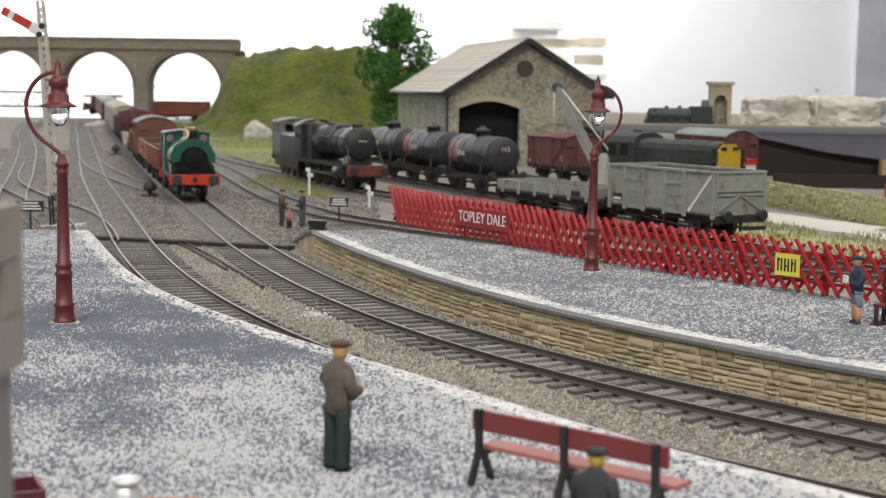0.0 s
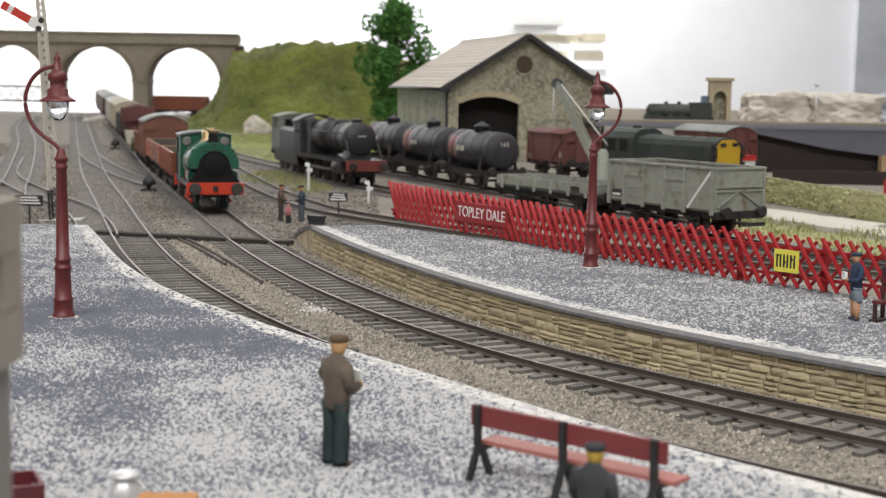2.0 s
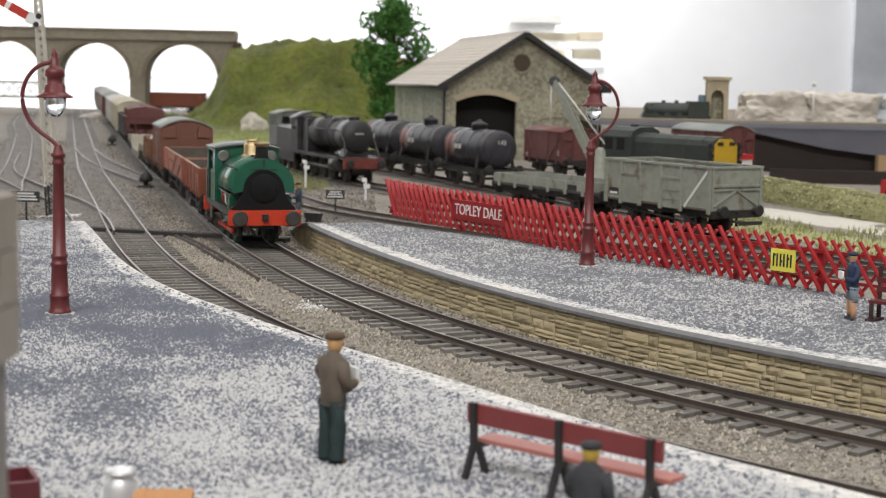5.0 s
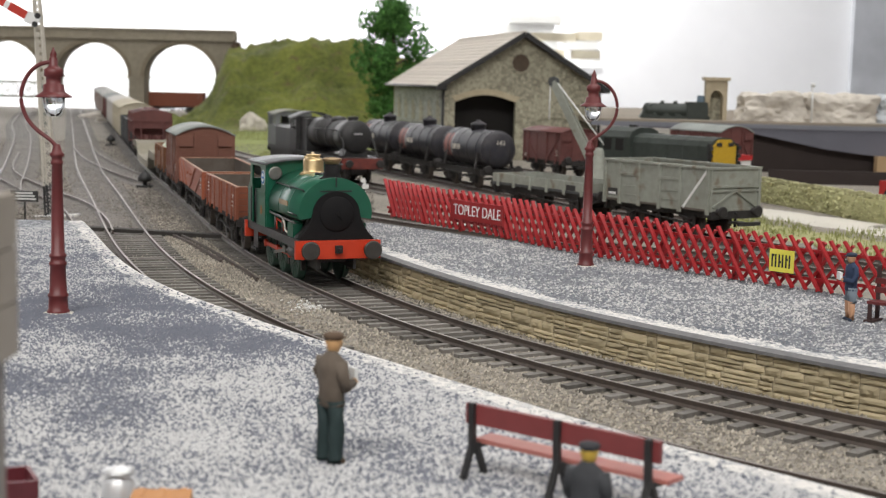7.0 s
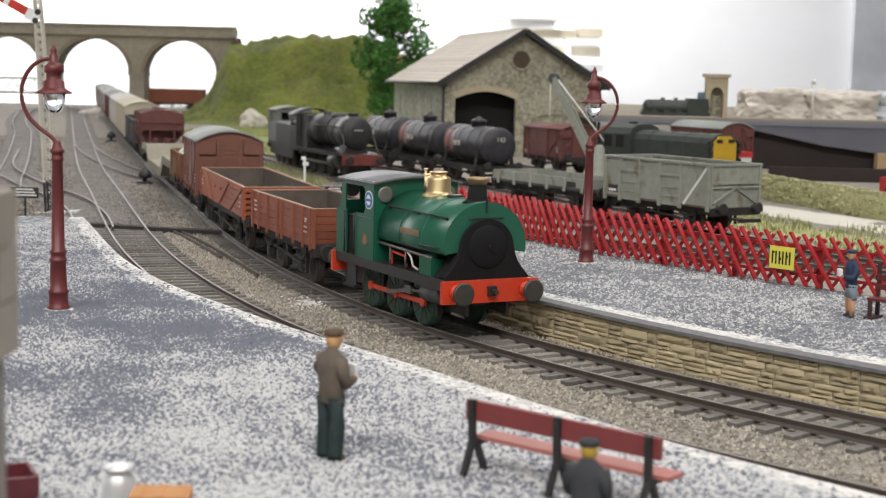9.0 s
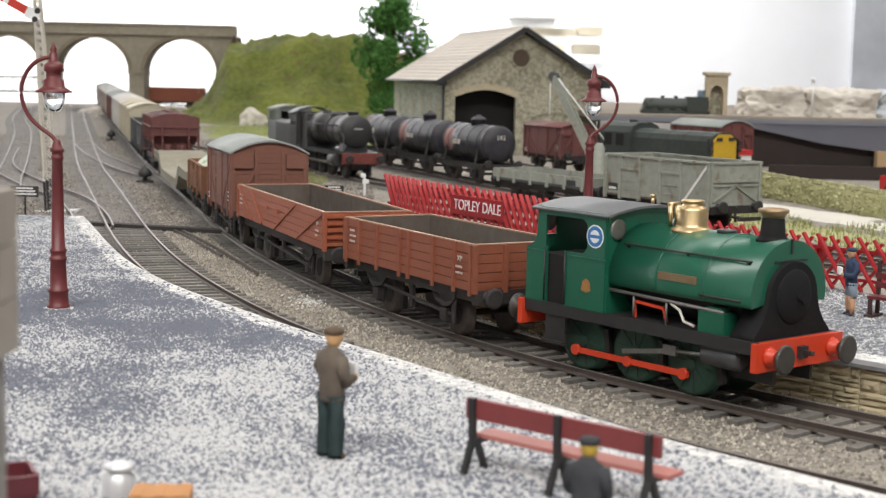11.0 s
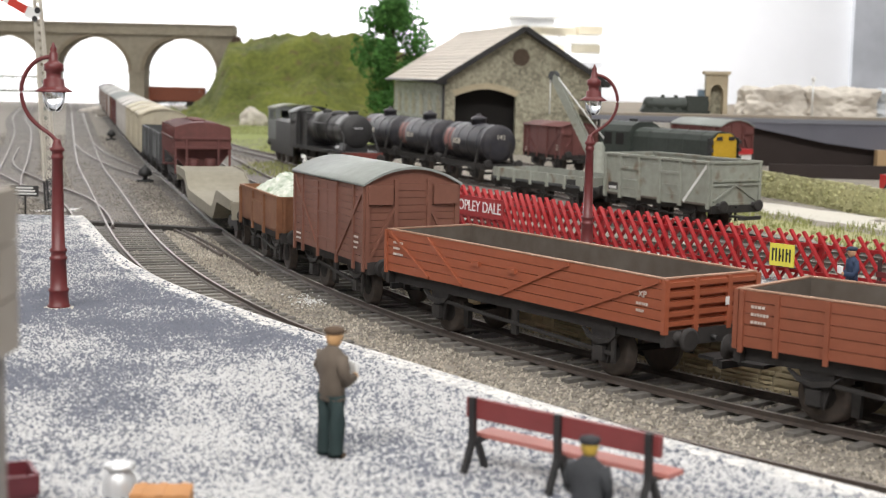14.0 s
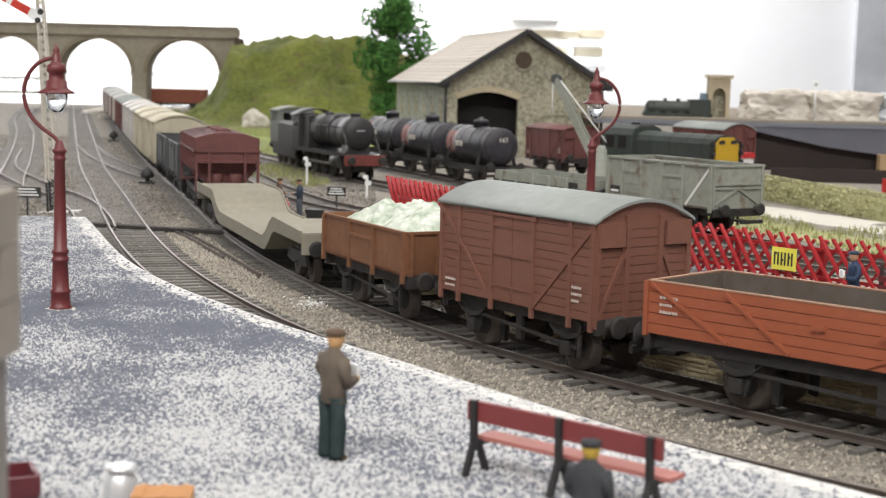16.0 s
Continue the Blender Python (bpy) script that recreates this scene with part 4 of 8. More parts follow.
        tube(bm, [(17, sd * 12.9, 21.6), (20, sd * 13.2, 20.4), (21.5, sd * 13.3, 18), (24.5, sd * 13.2, 17.4)], 0.35, 6)
        part("hose", bm, M_POST, t, "pale curved hose")
        bm = B()
        bar(bm, (4.5, sd * 12.2, 20.6), (14, sd * 12.2, 20.0), 0.4, 0.7)
        bar(bm, (14, sd * 12.2, 20.0), (15.2, sd * 12.2, 17), 0.4, 0.6)
        bar(bm, (4.8, sd * 12.2, 20.6), (5.2, sd * 12.2, 16.6), 0.4, 0.6)
        part("lever_frame", bm, M_REDBEAM, t)
        bm = B()
        box(bm, 26, 33.5, min(sd * 8.8, sd * 13.6), max(sd * 8.8, sd * 13.6), 16.4, 21.4)
        box(bm, 27.6, 32, min(sd * 9.8, sd * 12.8), max(sd * 9.8, sd * 12.8), 21.4, 22.4)
        part("sandbox", bm, M_GREEN, t, bevel=0.3)
    bm = B()
    bar(bm, (40.95, -5.8, 33.6), (40.95, 5.8, 33.6), 0.4, 0.5)
    bar(bm, (40.95, 0, 35.2), (40.95, 0, 38.6), 0.5, 0.6)
    part("lamp_iron", bm, M_BLACK, tank)
    bm = B()
    lathe(bm, [(8.4, -5), (8.4, 36)], 24, (0, 0, 24.6), "X")
    part("boiler", bm, M_BLACK, t)
    bm = B()
    lathe(bm, [(5.4, 37.6), (4.9, 38.2), (4.1, 38.8), (3.8, 39.4), (3.8, 42.8), (3.55, 43.5), (2.5, 44.0), (2.3, 44.6), (2.8, 44.8), (2.8, 45.2), (0.5, 45.4)], 28, (11.2, 0, -0.2))
    part("dome", bm, M_BRASS, t, "polished brass dome")
    bm = B()
    for y in (-1.2, 1.2):
        rod(bm, (5.2, y, 37.8), (5.2, y, 43.6), 0.6, 8)
    rod(bm, (5.2, -1.9, 43.6), (5.2, 1.9, 43.6), 0.5, 8)
    part("safety_valve", bm, M_BRASS, t, "brass safety valve")
    bm = B()
    lathe(bm, [(4.6, 37.6), (3.5, 38.2), (2.9, 39.0), (2.55, 43.0)], 20, (35.4, 0, 0), mi=0)
    lathe(bm, [(2.57, 42.9), (2.8, 43.6), (3.5, 44.3), (3.5, 44.9), (2.5, 45.1), (2.0, 44.4)], 20, (35.4, 0, 0), mi=1)
    part("chimney", bm, [M_SMOKE, M_PLATE], t, "black chimney with a copper cap")
    bm = B()
    rod(bm, (22, 0, 38.0), (22, 0, 38.9), 2.4, 14)
    part("tank_filler", bm, M_BLACK, t)
    # cab
    hw = 14.6
    CF, CR = -3.4, -31.6
    bm = B()
    prism(bm, [(-hw + 0.6, 16.4), (hw - 0.6, 16.4), (hw - 0.6, 41.0), (0, 42.4), (-hw + 0.6, 41.0)], CF - 0.3, CF + 0.3, "X")
    cab = part("cab", bm, M_GREEN, t, "green cab with round windows")
    for sd in (-1, 1):
        bm = B()
        y = sd * hw
        a, b = min(y, y - sd * 0.6), max(y, y - sd * 0.6)
        front = [(CF, 16.4), (CF, 41.0), (-12.0, 41.0)] + [(-12.0 + 2.4 * math.sin(q), 36.6 + 2.4 * math.cos(q) - 0.0) for q in np.linspace(0.0, math.pi / 2, 5)] + [(-9.6, 32.8)] + [(-12.0 + 2.4 * math.cos(q), 32.8 - 2.4 * math.sin(q)) for q in np.linspace(0.2, math.pi / 2, 5)] + [(-17.4, 30.4), (-17.4, 16.4)]
        prism(bm, front, a, b, "Y")
        rear = [(CR, 16.4), (-24.0, 16.4), (-24.0, 30.4), (-24.6, 31.0), (-24.6, 41.0), (-27.6, 41.0), (-27.8, 34.0), (-28.6, 31.8), (-30.4, 30.6), (CR, 30.2)]
        prism(bm, rear, a, b, "Y")
        box(bm, -24.6, -12.0, a, b, 39.0, 41.0)
        part("cab_side", bm, M_GREEN, cab, bevel=0.08)
    bm = B()
    x = -27.3
    box(bm, x - 0.3, x + 0.3, -hw + 0.6, hw - 0.6, 30.2, 33.6)
    box(bm, x - 0.3, x + 0.3, -hw + 0.6, hw - 0.6, 40.0, 41.2)
    for y0, y1 in ((-hw + 0.6, -13.2), (-8.4, 8.4), (13.2, hw - 0.6)):
        box(bm, x - 0.3, x + 0.3, y0, y1, 33.6, 40.0)
    box(bm, CR - 0.3, CR + 0.3, -hw + 0.6, hw - 0.6, 16.4, 30.2)
    part("cab_back", bm, M_GREEN, cab, bevel=0.08)
    bm = B()
    rf = [(-(hw + 0.8) + (2 * hw + 1.6) * k / 12, 40.7 + 2.0 * (1 - (k / 6 - 1) ** 2)) for k in range(13)]
    prism(bm, rf + [(y, z - 0.6) for y, z in rf[::-1]], -29.4, -1.6, "X", smooth=True)
    part("cab_roof", bm, M_CABROOF, cab, "thin grey cab roof")
    bm = B()
    rod(bm, (-6, 4.5, 42.0), (-6, 4.5, 44.2), 0.45, 8)
    rod(bm, (-6, 4.5, 44.2), (-6, 4.5, 44.9), 0.75, 8)
    part("whistle", bm, M_BRASS, cab, "small brass whistle")
    for x in (CF + 0.4, -27.8):
        for y in (-10.85, 10.85):
            bm = B()
            lathe(bm, [(2.0, -0.3), (2.6, -0.3), (2.6, 0.4), (2.0, 0.4)], 20, (x, y, 37.0), "X")
            part("window_ring", bm, M_STEEL, cab, "steel spectacle ring")
            bm = B()
            rod(bm, (x - 0.05, y, 37.0), (x + 0.1, y, 37.0), 2.0, 20)
            part("spectacle_glass", bm, M_DULLGLASS, cab, "dim spectacle glass")
    for sd in (-1, 1):
        bm = B()
        rod(bm, (-6.9, sd * (hw + 0.02), 35.1), (-6.9, sd * (hw + 0.14), 35.1), 2.9, 24, mi=0)
        rod(bm, (-6.9, sd * (hw + 0.1), 35.1), (-6.9, sd * (hw + 0.2), 35.1), 2.55, 24, mi=1)
        rod(bm, (-6.9, sd * (hw + 0.15), 35.1), (-6.9, sd * (hw + 0.25), 35.1), 1.6, 24, mi=0)
        box(bm, -8.9, -4.9, sd * (hw + 0.28) - 0.03, sd * (hw + 0.28) + 0.03, 34.7, 35.5, 1)
        part("cab_badge", bm, [M_WHITE, M_BADGE], cab, "round white and blue badge")
        bm = B()
        prism(bm, [(-11.2, 21.4), (-9.6, 20.8), (-8.0, 21.4), (-8.4, 23.6), (-9.6, 24.4), (-10.8, 23.6)], sd * (hw + 0.06) - 0.06, sd * (hw + 0.06) + 0.06, "Y")
        part("cab_crest", bm, M_CREST, cab, "small red and gold crest")
        bm = B()
        bar(bm, (-17.4, sd * (hw + 0.1), 29.4), (CF, sd * (hw + 0.1), 29.4), 0.3, 0.4)
        bar(bm, (CR, sd * (hw + 0.1), 29.6), (-24, sd * (hw + 0.1), 29.6), 0.3, 0.4)
        part("beading", bm, M_GREEN, cab)
        bm = B()
        for x in (-17.0, -24.4):
            rod(bm, (x, sd * (hw + 0.4), 17), (x, sd * (hw + 0.4), 30.4), 0.25, 6)
        part("cab_handrail", bm, M_BLACK, cab)
        bm = B()
        lathe(bm, [(1.5, 27), (2.7, 27.4), (2.7, 37.4), (1.5, 38.0)], 16, (0, sd * 11.4, 11.3), "X")
        box(bm, 27.2, 37.6, min(sd * 9, sd * 13.6), max(sd * 9, sd * 13.6), 11.6, 14.4)
        part("cylinder", bm, M_CYL, t, "dull black cylinder", bevel=0.3)
        bm = B()
        rod(bm, (27.4, sd * 11.8, 10.9), (16, sd * 11.8, 10.3), 0.45, 8)
        bar(bm, (17, sd * 11.8, 10.2), (1, sd * 11.8, 7.6), 0.6, 1.1)
        box(bm, 14.5, 18.5, sd * 11.8 - 0.6, sd * 11.8 + 0.6, 9.2, 11.6)
        part("connecting_rod", bm, M_STEEL, t)
        bm = B()
        box(bm, -25, -17, min(sd * 13.6, sd * 14.8), max(sd * 13.6, sd * 14.8), 6.2, 7.0)
        box(bm, -24.6, -17.4, min(sd * 13.6, sd * 13.9), max(sd * 13.6, sd * 13.9), 6.2, 15)
        part("cab_step", bm, M_BLACK, t)
        for x in AXLES:
            bm = B()
            prism(bm, [(x + WHEEL_R + 0.5, 4.0), (x + WHEEL_R + 2.0, 4.2), (x + WHEEL_R + 1.2, 11.5), (x + WHEEL_R - 0.1, 11.5)], sd * 8.6 - 0.8, sd * 8.6 + 0.8, "Y")
            part("brake_block", bm, M_BLACK, t)
    # Solid block; the shade inside the cab is put into its black colour.
    bm = B()
    box(bm, -26.8, -4.2, -13.4, 13.4, 16.5, 29.0)
    part("cab_shade_block", bm, M_DARK, cab, "black block standing in for the shade in the cab")
    rods = []
    wheels = [wheelset(t, x, WHEEL_R, 10, [M_WHEEL, M_WHEEL], 8.2, "driving_wheelset") for x in AXLES]
    for sd in (-1, 1):
        bm = B()
        bar(bm, (AXLES[2] - 1.5, sd * 10.6, 0), (AXLES[0] + 1.5, sd * 10.6, 0), 0.7, 1.4)
        for x in AXLES:
            rod(bm, (x, sd * 10.1, 0), (x, sd * 11.3, 0), 1.4, 12)
        rods.append(part("coupling_rod", bm, M_REDBEAM, t, "red coupling rod", at=(0, 0, WHEEL_R)))
    hook(t, R, -1)
    return t, wheels, rods

def mineral(name, label, L, m, load=False, group="goods train", z0=14.0, z1=27.0):
    t = thing(name, label, "wagon", group=group)
    chassis(t, L, 36, z0 + 0.1)
    W = 32.0
    bm = B()
    box(bm, -L / 2, L / 2, -W / 2, W / 2, z0, z0 + 0.8)
    for s in (-1, 1):
        box(bm, -L / 2, L / 2, min(s * 16, s * 15.4), max(s * 16, s * 15.4), z0, z1)
        box(bm, min(s * L / 2, s * (L / 2 - 0.6)), max(s * L / 2, s * (L / 2 - 0.6)), -15.4, 15.4, z0, z1)
    part("body", bm, m, t)
    bm = B()
    for s in (-1, 1):
        for x in (-L / 2 + 0.6, -9, 9, L / 2 - 0.6):
            box(bm, x - 0.7, x + 0.7, s * 16.4 - 0.5, s * 16.4 + 0.5, z0 - 2.2, z1)
        box(bm, -L / 2, L / 2, s * 16 - 0.6, s * 16 + 0.6, z1, z1 + 0.8)
        x = s * (L / 2 + 0.3)
        box(bm, s * L / 2 - 0.6, s * L / 2 + 0.6, -15.4, 15.4, z1, z1 + 0.8)
        for y in (-14, -5, 5, 14):
            box(bm, x - 0.5, x + 0.5, y - 0.6, y + 0.6, z0, z1)
    part("ribs", bm, m, t)
    for s in (-1, 1):
        bm = B()
        box(bm, -8, 8, s * 16.35 - 0.35, s * 16.35 + 0.35, z0 + 0.6, z1 - 4.2)
        d = part("door", bm, m, t, bevel=0.2)
        bm = B()
        box(bm, -8.4, 8.4, s * 16.6 - 0.5, s * 16.6 + 0.5, z1 - 4.2, z1 - 3.2)
        part("door_top", bm, m, d)
    if load:
        bm = B()
        n = 48
        g = {}
        for i in range(n + 1):
            for j in range(n + 1):
                u, v = i / n * 2 - 1, j / n * 2 - 1
                x, y = u * (L / 2 - 1.2), v * 14.4
                z = z1 - 2.4 + 9.5 * max(0, 1 - abs(u) ** 2.6) * max(0, 1 - abs(v) ** 2.2) * (0.8 + 0.35 * noise.noise(Vector((u * 2, v * 2, 4))))
                z += 2.6 * abs(noise.noise(Vector((x * 0.3 + y * 0.26, (y - x * 0.5) * 0.07, 2)))) + 1.5 * abs(noise.noise(Vector((x * 0.7 + y * 0.5, y * 0.14, 6))))
                g[i, j] = bm.verts.new((x, y, z))
        for i in range(n):
            for j in range(n):
                bm.faces.new((g[i, j], g[i + 1, j], g[i + 1, j + 1], g[i, j + 1])).smooth = True
        part("sheeted_load", bm, M_SHEET, t, "pale green and white crumpled sheet over the load")
    return t


def well_wagon(L=222.0):
    t = thing("well_wagon", "weathered grey well wagon with a low cranked deck", "wagon", group="goods train")
    h = L / 2
    def ease(x0, z0, x1, z1, n=7):
        return [(x0 + (x1 - x0) * k / n, z0 + (z1 - z0) * (3 * (k / n) ** 2 - 2 * (k / n) ** 3)) for k in range(n + 1)]
    upper = [(-h, 19.0)] + ease(-h + 40, 19.0, -h + 66, 10.5) + ease(h - 66, 10.5, h - 44, 19.6) + [(h, 19.0)]
    lower = [(h, 15.5)] + ease(h - 42, 15.0, h - 62, 6.0) + ease(-h + 62, 6.0, -h + 38, 15.0) + [(-h, 15.5)]
    prof = upper + lower
    bm = B()
    prism(bm, prof, -15.5, 15.5, "Y")
    part("deck", bm, M_WELL, t, "flat weathered deck", bevel=0.2)
    for s in (-1, 1):
        bm = B()
        prism(bm, [(x, z + 0.7) for x, z in upper] + lower, s * 15.9 - 0.4, s * 15.9 + 0.4, "Y")
        part("side_girder", bm, M_WELL, t)
    for c in (-h + 22, h - 22):
        bm = B()
        for s in (-1, 1):
            prism(bm, [(c - 16, 6.5), (c - 12, 10.5), (c + 12, 10.5), (c + 16, 6.5), (c + 6, 5.5), (c, 7), (c - 6, 5.5)], s * 11.5 - 0.7, s * 11.5 + 0.7, "Y")
        box(bm, c - 3, c + 3, -11, 11, 7, 15)
        part("bogie", bm, M_FRAME, t)
        for x in (c - 11, c + 11):
            wheelset(t, x, 5.6)
    for d in (-1, 1):
        bm = B()
        box(bm, d * h - 0.8, d * h + 0.8, -15.8, 15.8, 11.5, 18.6)
        part("headstock", bm, M_WELL, t)
        buffers(t, d * h, 13.8, d)
        hook(t, d * h, d)
    return t


def hopper(L=84.0):
    t = thing("hopper_wagon", "maroon covered hopper wagon with end ladders and rails", "wagon", group="goods train")
    chassis(t, L, 42, 14.0)
    bm = B()
    prism(bm, [(-15.8, 24), (-15.8, 40.2), (-8, 42.4), (0, 43.0), (8, 42.4), (15.8, 40.2), (15.8, 24), (8, 15), (-8, 15)], -L / 2 + 8, L / 2 - 8, "X")
    prism(bm, [(-15.8, 28), (-15.8, 40.2), (-8, 42.4), (0, 43.0), (8, 42.4), (15.8, 40.2), (15.8, 28)], -L / 2 + 1, L / 2 - 1, "X")
    part("body", bm, M_MAROON, t, bevel=0.3)
    for d in (-1, 1):
        bm = B()
        for z in (33.6, 28.2):
            box(bm, min(d * L / 2, d * (L / 2 - 1.4)), max(d * L / 2, d * (L / 2 - 1.4)), -16.6, 16.6, z - 0.6, z + 0.6)
        for y in (-9.0, 9.0, -15.4, 15.4):
            box(bm, d * L / 2 - 0.8, d * L / 2 + 0.8, y - 0.6, y + 0.6, 13.5, 33 if abs(y) < 10 else 29)
        box(bm, min(d * L / 2, d * (L / 2 - 9)), max(d * L / 2, d * (L / 2 - 9)), -15.6, 15.6, 13.8, 14.8)
        part("end_frame", bm, M_MAROON, t)
        for y in (-5, 5):
            bm = B()
            lathe(bm, [(2.8, 0), (3.6, 1), (3.6, 6), (2.8, 7)], 14, (d * (L / 2 - 5), y, 15))
            part("end_tank", bm, M_MAROON, t)
    for s in (-1, 1):
        bm = B()
        box(bm, -L / 2, L / 2, s * 16.2 - 0.5, s * 16.2 + 0.5, 33.0, 34.2)
        for k in range(9):
            x = -L / 2 + 4 + k * (L - 8) / 8
            box(bm, x - 0.5, x + 0.5, s * 16.1 - 0.5, s * 16.1 + 0.5, 24, 40)
        part("side_rib", bm, M_MAROON, t)
    bm = B()
    for x in (-20, 0, 20):
        rod(bm, (x, 0, 42.4), (x, 0, 43.8), 4, 14)
    part("roof_hatch", bm, M_MAROON, t)
    return t


def brake_van(L=80.0):
    t = thing("brake_van", "dark brown goods brake van at the end of the train", "brake van", group="goods train")
    chassis(t, L, 48, 13.6)
    bm = B()
    rf = arc_roof(31, 38.4, 5, over=0)
    prism(bm, [(-15.5, 13), (15.5, 13)] + rf[::-1], -25, 25, "X")
    box(bm, -L / 2, L / 2, -15.5, 15.5, 13, 14.5)
    for d in (-1, 1):
        box(bm, min(d * L / 2, d * (L / 2 - 1)), max(d * L / 2, d * (L / 2 - 1)), -15.5, 15.5, 14.5, 26)
        for y in (-15, 15):
            box(bm, d * L / 2 - 0.7, d * L / 2 + 0.7, y - 0.7, y + 0.7, 14, 39)
            box(bm, min(d * L / 2, d * 25), max(d * L / 2, d * 25), y - 0.5, y + 0.5, 14.5, 24)
    part("body", bm, M_MAROON, t)
    bm = B()
    rf = arc_roof(32, 39, 5)
    prism(bm, rf + [(y, z - 0.8) for y, z in rf[::-1]], -L / 2 - 1, L / 2 + 1, "X", smooth=True)
    part("roof", bm, M_SOOT, t, "dark sooty roof")
    for s in (-1, 1):
        bm = B()
        box(bm, -6, 6, min(s * 15.5, s * 17), max(s * 15.5, s * 17), 15, 37)
        part("ducket", bm, M_MAROON, t)
    return t


# ---- platform furniture ----
def platform_lamp(x, y, z, rz):
    t = thing("platform_lamp", "maroon cast-iron platform lamp with a swan neck and glass lantern", "lamp post", x, y, z, rz, "platform lamps")
    bm = B()
    lathe(bm, [(3.0, 0), (3.0, 0.8), (2.6, 1.2), (2.4, 4.2), (2.7, 4.6), (2.7, 5.1), (2.25, 5.5), (2.0, 12.6), (2.3, 12.9), (2.3, 13.5), (1.95, 13.8), (1.95, 14.8), (2.25, 15.1), (2.25, 15.6), (1.75, 16),
               (1.35, 39), (1.6, 39.2), (1.6, 39.9), (1.4, 40.2), (1.4, 41), (1.85, 41.3), (1.85, 42), (1.4, 42.3), (1.0, 43.6), (0.8, 44.4)], 20)
    part("column", bm, M_LAMP, t)
    bm = B()
    pts = [(0, 43.5), (-1.3, 45.2), (-4.6, 47.5), (-7.4, 50.4), (-8.9, 54), (-9.1, 57.5), (-8, 61), (-6, 63.6), (-3.6, 65.1), (-1.0, 65.5)]
    C = Line(curve_of(pts, 0.8, 3))
    tube(bm, [(u, 0, v) for u, v in C.q], 0.55, 8)
    part("swan_neck", bm, M_LAMP, t)
    bm = B()
    lathe(bm, [(4.6, 56.4), (4.7, 56.7), (3.4, 57.5), (2.75, 58.0), (2.65, 59.6), (1.95, 59.9), (1.9, 61.6), (2.45, 61.9), (2.45, 63.5), (1.7, 64.0), (1.1, 64.6), (1.1, 66.3), (0.7, 66.7), (0.95, 67.4), (0.5, 68.2), (0.15, 69.2)], 20, (-0.7, 0, 0))
    lan = part("lantern", bm, M_LAMP, t)
    bm = B()
    lathe(bm, [(1.1, 51.6), (1.9, 52.3), (2.6, 54.2), (2.8, 56.4)], 14, (-0.7, 0, 0))
    g = part("glass", bm, M_GLASS, lan, "clear glass globe")
    g.visible_shadow = False
    bm = B()
    for k in range(6):
        a = k * math.tau / 6
        tube(bm, [(-0.7 + r * math.cos(a), r * math.sin(a), zz) for r, zz in ((1.2, 51.5), (2.0, 52.3), (2.7, 54.2), (2.9, 56.4))], 0.12, 5)
    part("glazing_bar", bm, M_WHITE, lan)
    bm = B()
    lathe(bm, [(4.2, -0.3), (3.9, 0.25), (2.8, 0.4)], 14)
    part("footing", bm, M_EARTH, t, "ring of sandy glue at the foot")
    return t


platform_lamp(-100.6, 375, NEAR_Z, 0)
platform_lamp(50.9, 510, FAR_Z, 178)


def bench():
    t = thing("platform_bench", "dark red slatted platform bench on black iron legs", "bench", 18.4, 215.5, NEAR_Z, -40)
    L = 36.0
    bm = B()
    box(bm, -L / 2, L / 2, -0.5, 0.4, 8.9, 12.1)
    part("back_slat", bm, M_BENCH, t, "dark red back board", 0.42)
    bm = B()
    box(bm, -L / 2 + 0.8, L / 2 + 0.8, 0.9, 5.2, 5.6, 6.3)
    part("seat", bm, M_SEAT, t, "red seat board, coloured paler as lit from above", 0.2)
    for x in (-L / 2 + 1.6, 0.2, L / 2 - 1.6):
        bm = B()
        bar(bm, (x, -0.9, 12.4), (x, -0.7, 5.2), 1.0, 0.9)
        bar(bm, (x, -0.7, 5.6), (x, -2.8, 0.3), 0.9, 0.9)
        bar(bm, (x, -0.6, 5.4), (x, 4.6, 5.2), 0.9, 0.8)
        bar(bm, (x, 0.4, 5.2), (x, 2.6, 0.3), 0.9, 0.9)
        part("leg", bm, M_BLACK, t, bevel=0.15)


bench()


